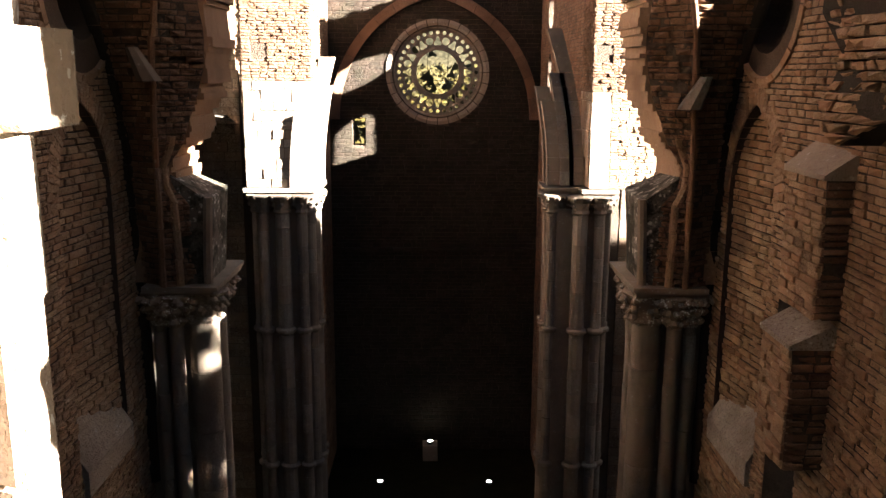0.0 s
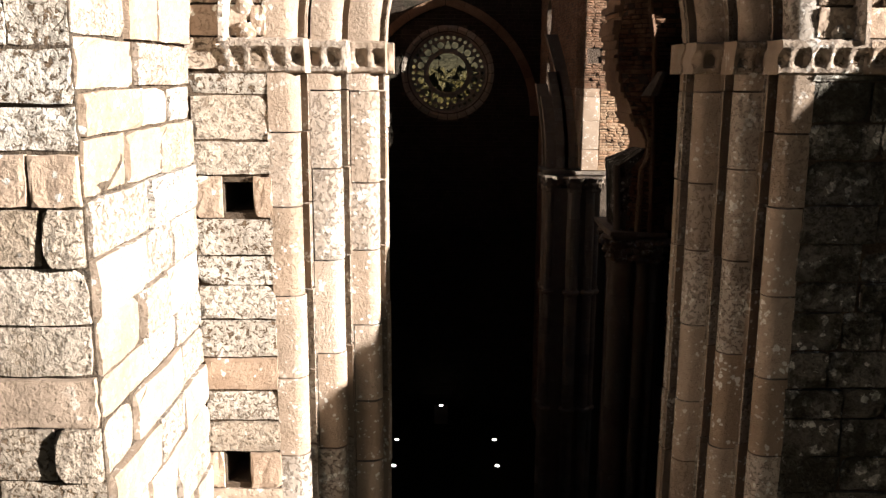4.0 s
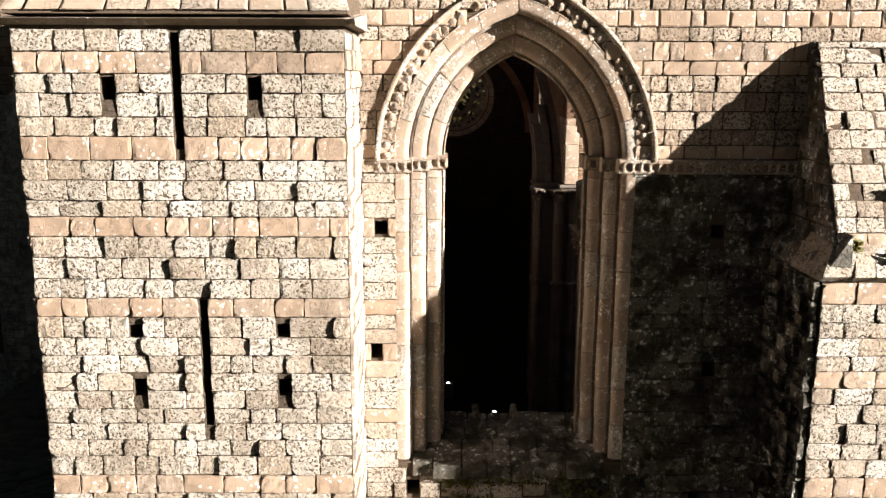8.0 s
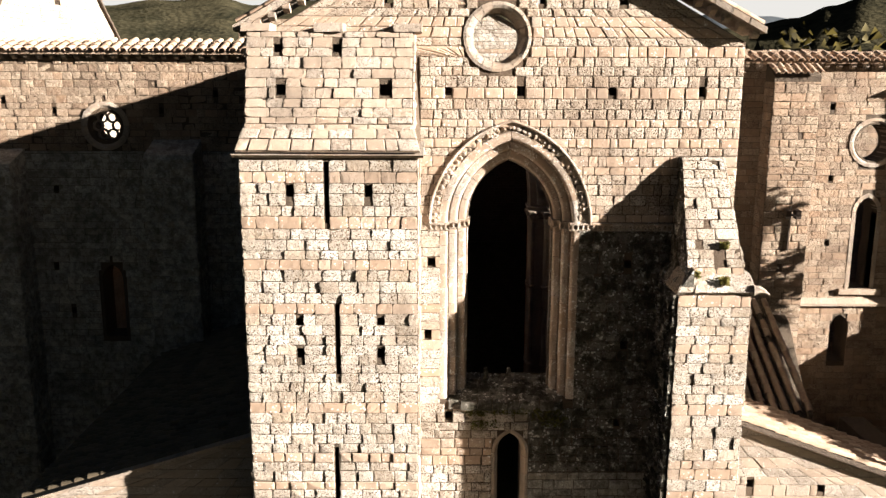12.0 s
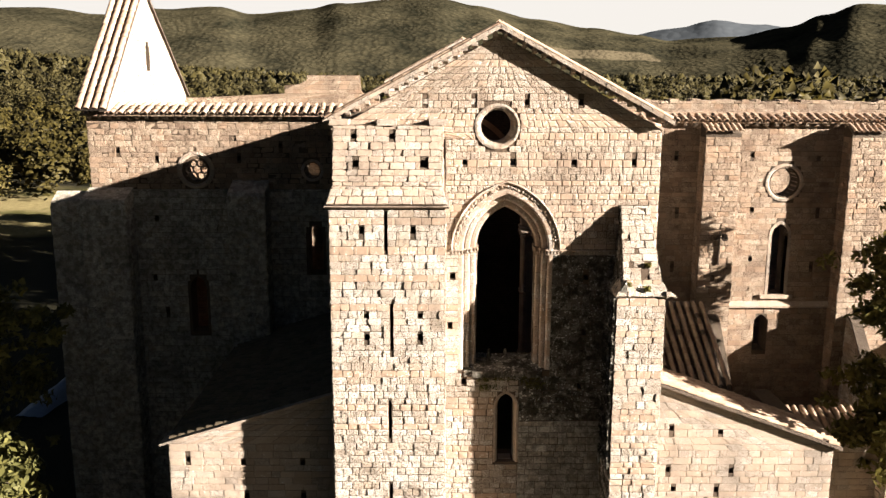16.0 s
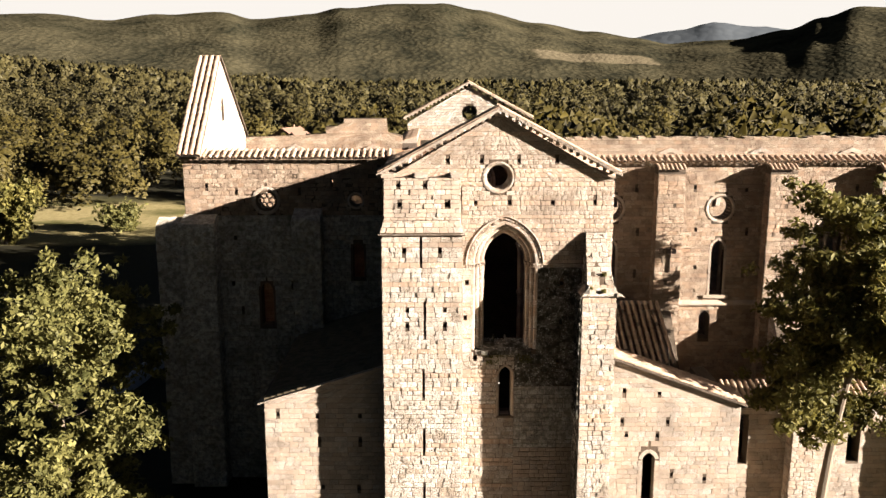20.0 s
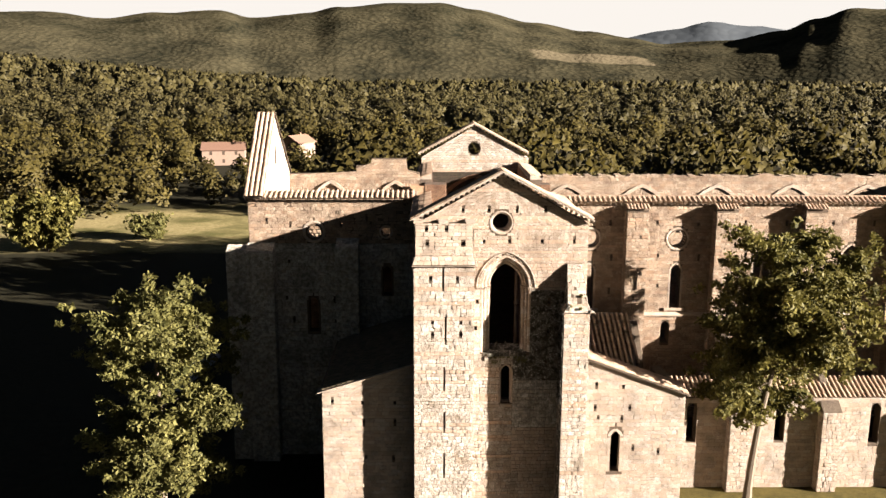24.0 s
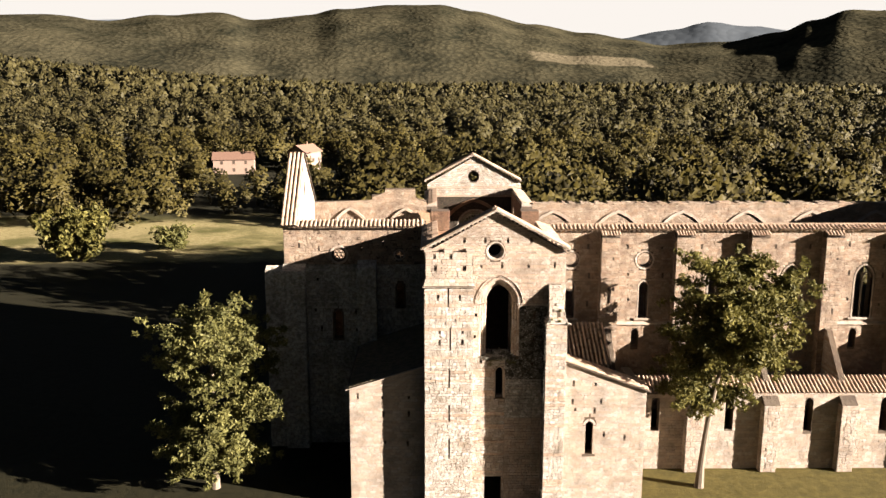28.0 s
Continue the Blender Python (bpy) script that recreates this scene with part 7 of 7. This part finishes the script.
# ---- trees beside the church ----
def tree(name, label, x, y, height, crown_r, crown_z0, seed, mat, leaves, lean=(0.0, 0.0), leaf=0.16, trunk_r=0.32):
    rng = random.Random(seed)
    base = new(name)
    base.empty_display_size = 0.2
    base.location = (x, y, 0)
    tagged(base, label, "tree")
    g = Geo()
    pts, n = [], 10
    for i in range(n + 1):
        t = i / n
        pts.append((lean[0] * t * t + 0.25 * math.sin(3 * t + seed), lean[1] * t * t + 0.2 * math.sin(4 * t), height * 0.86 * t, trunk_r * (1 - 0.86 * t) * (1.35 if i == 0 else 1)))
    g.tube([ring(p[:3], p[3], 9) for p in pts])
    trunk = g.make("trunk", BARK, base, smooth=True)
    tips = []
    for b in range(46):
        t = rng.uniform(crown_z0 / (height * 0.86), 0.97)
        k = min(n - 1, int(t * n))
        s = t * n - k
        p0 = Vector([pts[k][c] + (pts[k + 1][c] - pts[k][c]) * s for c in range(3)])
        a = rng.uniform(0, 2 * math.pi)
        u = (p0.z - crown_z0) / max(1.0, height - crown_z0)
        reach = crown_r * (1.0 - 0.62 * abs(u - 0.35) / 0.65) * rng.uniform(0.55, 1.05)
        rise = reach * rng.uniform(0.15, 0.6)
        g = Geo()
        rings, r0 = [], trunk_r * 0.34 * (1.1 - t)
        for q in range(6):
            w = q / 5
            c = p0 + Vector((math.cos(a) * reach * w, math.sin(a) * reach * w, rise * w * w + 0.2 * math.sin(5 * w + b)))
            rings.append(ring(c, max(0.012, r0 * (1 - 0.85 * w)), 5))
            if q >= 2:
                tips.append((c, 0.6 + 0.4 * reach / crown_r))
                for tw in range(2):
                    e = c + Vector((rng.gauss(0, 1), rng.gauss(0, 1), rng.gauss(0.25, 0.6))) * (0.16 * crown_r)
                    g.tube([ring(c, max(0.01, r0 * 0.3 * (1 - 0.8 * w)), 4), ring(e, 0.006, 4)])
                    tips += [(c.lerp(e, 0.6), 0.55), (e, 0.6)]
        g.tube(rings)
        g.make("limb", BARK, base, smooth=True)
    for _ in range(int(len(tips) * 0.6)):
        c, s = rng.choice(tips)
        tips.append((c + Vector((rng.gauss(0, 0.7), rng.gauss(0, 0.7), rng.gauss(0.1, 0.6))), s * 0.8))
    r = np.random.RandomState(seed)
    idx = r.randint(0, len(tips), leaves)
    cen = np.array([tuple(t[0]) for t in tips])[idx]
    spread = np.array([t[1] for t in tips])[idx][:, None] * crown_r * 0.155
    off = r.normal(size=(leaves, 3))
    off /= np.linalg.norm(off, axis=1)[:, None]
    cen = cen + off * spread * (r.rand(leaves, 1) ** 0.45) * np.array((1, 1, 0.8))
    a = r.normal(size=(leaves, 3))
    a /= np.linalg.norm(a, axis=1)[:, None]
    b = np.cross(a, off + 0.3 * r.normal(size=(leaves, 3)))
    b /= np.linalg.norm(b, axis=1)[:, None] + 1e-6
    L = leaf * (0.6 + 0.8 * r.rand(leaves, 1))
    quad = np.stack((cen - a * L, cen - b * L * 0.45, cen + a * L, cen + b * L * 0.45), 1).reshape(-1, 3)
    me = bpy.data.meshes.new("crown")
    me.from_pydata(quad.tolist(), [], np.arange(leaves * 4).reshape(-1, 4).tolist())
    me.update()
    me.materials.append(mat)
    crown = new("crown", me)
    crown.parent = base
    return base

tree("tree", "tall feathery tree with yellow-green leaves beside the chapels", -26.9, 3.2, 20.6, 6.6, 1.5, 301, LEAF_YEL, 60000, (-0.5, 0.3), 0.19, 0.34)
tree("tree", "broad leafy tree leaning before the aisle wall", 20.6, 3.0, 25.6, 6.9, 8.0, 302, LEAF, 60000, (4.2, 0.2), 0.21, 0.36)
tree("shrub", "rounded dark tree standing alone in the meadow", -83.0, 108.0, 10.5, 8.0, 1.0, 303, LEAF, 16000, (0.2, 0.0), 0.5, 0.3)
tree("shrub", "pale grey-green bush in the meadow", -66.0, 121.0, 5.0, 4.2, 0.4, 304, LEAF_YEL, 5000, (0.1, 0.0), 0.4, 0.14)

# ---- houses in the wood ----
def house(x, y, w, d, h, roof_h, turn, label):
    base = new("house")
    base.matrix_world = pose(x, y, terrain_height(x, y), 0, 0, turn)
    tagged(base, label, "house")
    g = Geo()
    g.box(-w / 2, w / 2, -d / 2, d / 2, -1.0, h)
    g.add([(-w / 2, -d / 2, h), (-w / 2, d / 2, h), (-w / 2, 0, h + roof_h), (w / 2, -d / 2, h), (w / 2, d / 2, h), (w / 2, 0, h + roof_h)], [(0, 2, 1), (3, 4, 5), (0, 3, 5, 2), (1, 2, 5, 4)])
    part("wall", g, HOUSE_WALL, base)
    for s in (-1, 1):
        g = Geo()
        p = [(-w / 2 - 0.5, s * (d / 2 + 0.5), h - 0.25), (w / 2 + 0.5, s * (d / 2 + 0.5), h - 0.25), (w / 2 + 0.5, 0, h + roof_h + 0.1), (-w / 2 - 0.5, 0, h + roof_h + 0.1)]
        g.hexa(p + [(a, b, c + 0.22) for a, b, c in p])
        part("roof", g, HOUSE_ROOF, base)
    for k in range(3):
        for z in ((1.0, 4.0) if h > 5 else (1.0,)):
            g = Geo()
            g.box(-w / 2 + w * (k + 0.6) / 3.4, -w / 2 + w * (k + 0.6) / 3.4 + 1.0, -d / 2 - 0.04, -d / 2 + 0.06, z, z + 1.4)
            part("window", g, IRON, base)
    g = Geo()
    g.box(w * 0.2, w * 0.2 + 0.7, 0.4, 1.1, h, h + roof_h + 1.1)
    part("chimney", g, BRICK, base)

house(-59, 282, 11, 9, 8.0, 2.6, 62, "pale rendered farmhouse with a clay roof among trees")
house(-86, 272, 16, 8, 6.0, 2.4, 8, "long low farmhouse with a red clay roof")

# Unseen cover over the choir that keeps daylight from its lower windows.
vault_rubble("choir_vault", "presumed choir vault out of view, added to darken the windows below", -18.6, -6.5, 15.1, 27.5, 18.0, 4.5, TRAV_DARK)

# ---- low step of the choir buttress, wall bracket, glowing sky sheet behind the hills ----
g = Geo()
g.box(-13.55, -11.6, NY - 1.75, NY - 1.4, 0, 11.6)
step = g.make("buttress_foot", MORTAR, None, "broad lower step of a shaded choir buttress", "buttress", "structure")
masonry(south(NY - 1.75), [(-13.55, 0.02), (-11.6, 0.02), (-11.6, 11.55), (-13.55, 11.55)], [], CHOIR_STONE, step, 401, course=0.3)
g = Geo()
g.box(13.15, 13.21, 12.62, 12.76, 16.2, 18.1)
bracket = g.make("wall_bracket", IRON, None, "rusty iron floodlight bracket fixed to a wall buttress", "bracket")
for x0, x1, z0, z1 in ((12.83, 13.53, 17.72, 17.78), (12.87, 13.07, 17.6, 17.96), (13.29, 13.49, 17.6, 17.96)):
    g = Geo()
    g.box(x0, x1, 12.3, 12.66, z0, z1)
    part("crossbar" if x1 - x0 > 0.5 else "floodlight", g, IRON, bracket)
# Emissive sheet added so the sky above the hills turns white.
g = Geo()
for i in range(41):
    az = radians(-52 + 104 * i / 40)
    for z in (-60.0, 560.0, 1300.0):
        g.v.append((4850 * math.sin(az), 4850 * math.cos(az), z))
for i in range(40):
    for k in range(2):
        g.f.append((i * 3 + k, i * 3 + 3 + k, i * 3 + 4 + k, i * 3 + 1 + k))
g.make("backdrop", LOW_SKY_GLOW, None, "glowing white sheet added as the low sky behind the far hills", "sky", "structure")

# ---- covered heap beside the choir ----
TARP = plain_mat("grey_blue_tarpaulin", (0.17, 0.20, 0.25), (0.26, 0.29, 0.34), 1.2, 0.5, 0.02)
g = Geo()
nu, nv = 26, 12
for i in range(nu + 1):
    for k in range(nv + 1):
        s, t = i / nu, k / nv
        h = math.sin(math.pi * s) ** 0.5 * math.sin(math.pi * t) ** 0.7 * (0.9 + 0.5 * s)
        p = Vector((-34.6 + 1.6 * s, 30.2 + 12.5 * s, 0)) + Vector((2.2, -0.3, 0)) * (t - 0.4)
        g.v.append((p.x, p.y, 0.02 + h + 0.14 * noise.noise(Vector((s * 9, t * 5, 2.0)))))
for i in range(nu):
    for k in range(nv):
        q = i * (nv + 1) + k
        g.f.append((q, q + nv + 1, q + nv + 2, q + 1))
g.make("tarpaulin", TARP, None, "pale grey-blue tarpaulin draped over a long low heap", "tarpaulin", smooth=True)

# ---- plants and a broken corner stone on the buttress ledge ----
weeds("ledge_plants", "tufts of plants on the buttress ledge", [(5.5, 5.75, -1.95, -1.7, 18.36, 18.56), (4.9, 5.05, -1.72, -1.6, 18.55, 18.68), (5.62, 5.84, -1.42, -1.3, 19.22, 19.38)], 120, 0.05, LEAF, None)
g = Geo()
g.tube([ring((6.33 + 0.13 * k, -1.9 - 0.03 * k, 18.26 + 0.03 * k * (2 - k)), 0.15 - 0.04 * k, 7, "x") for k in range(4)])
g.make("broken_spout", TRAV_SMOOTH, None, "broken stone spout jutting from the buttress ledge", "spout")
weeds("sill_plants", "dry plants along the ledge above the lancet", [(-0.6, 0.1, -0.15, 0.05, 13.75, 14.0), (1.3, 2.1, -0.12, 0.05, 13.8, 14.1)], 150, 0.055, LEAF_YEL, None)
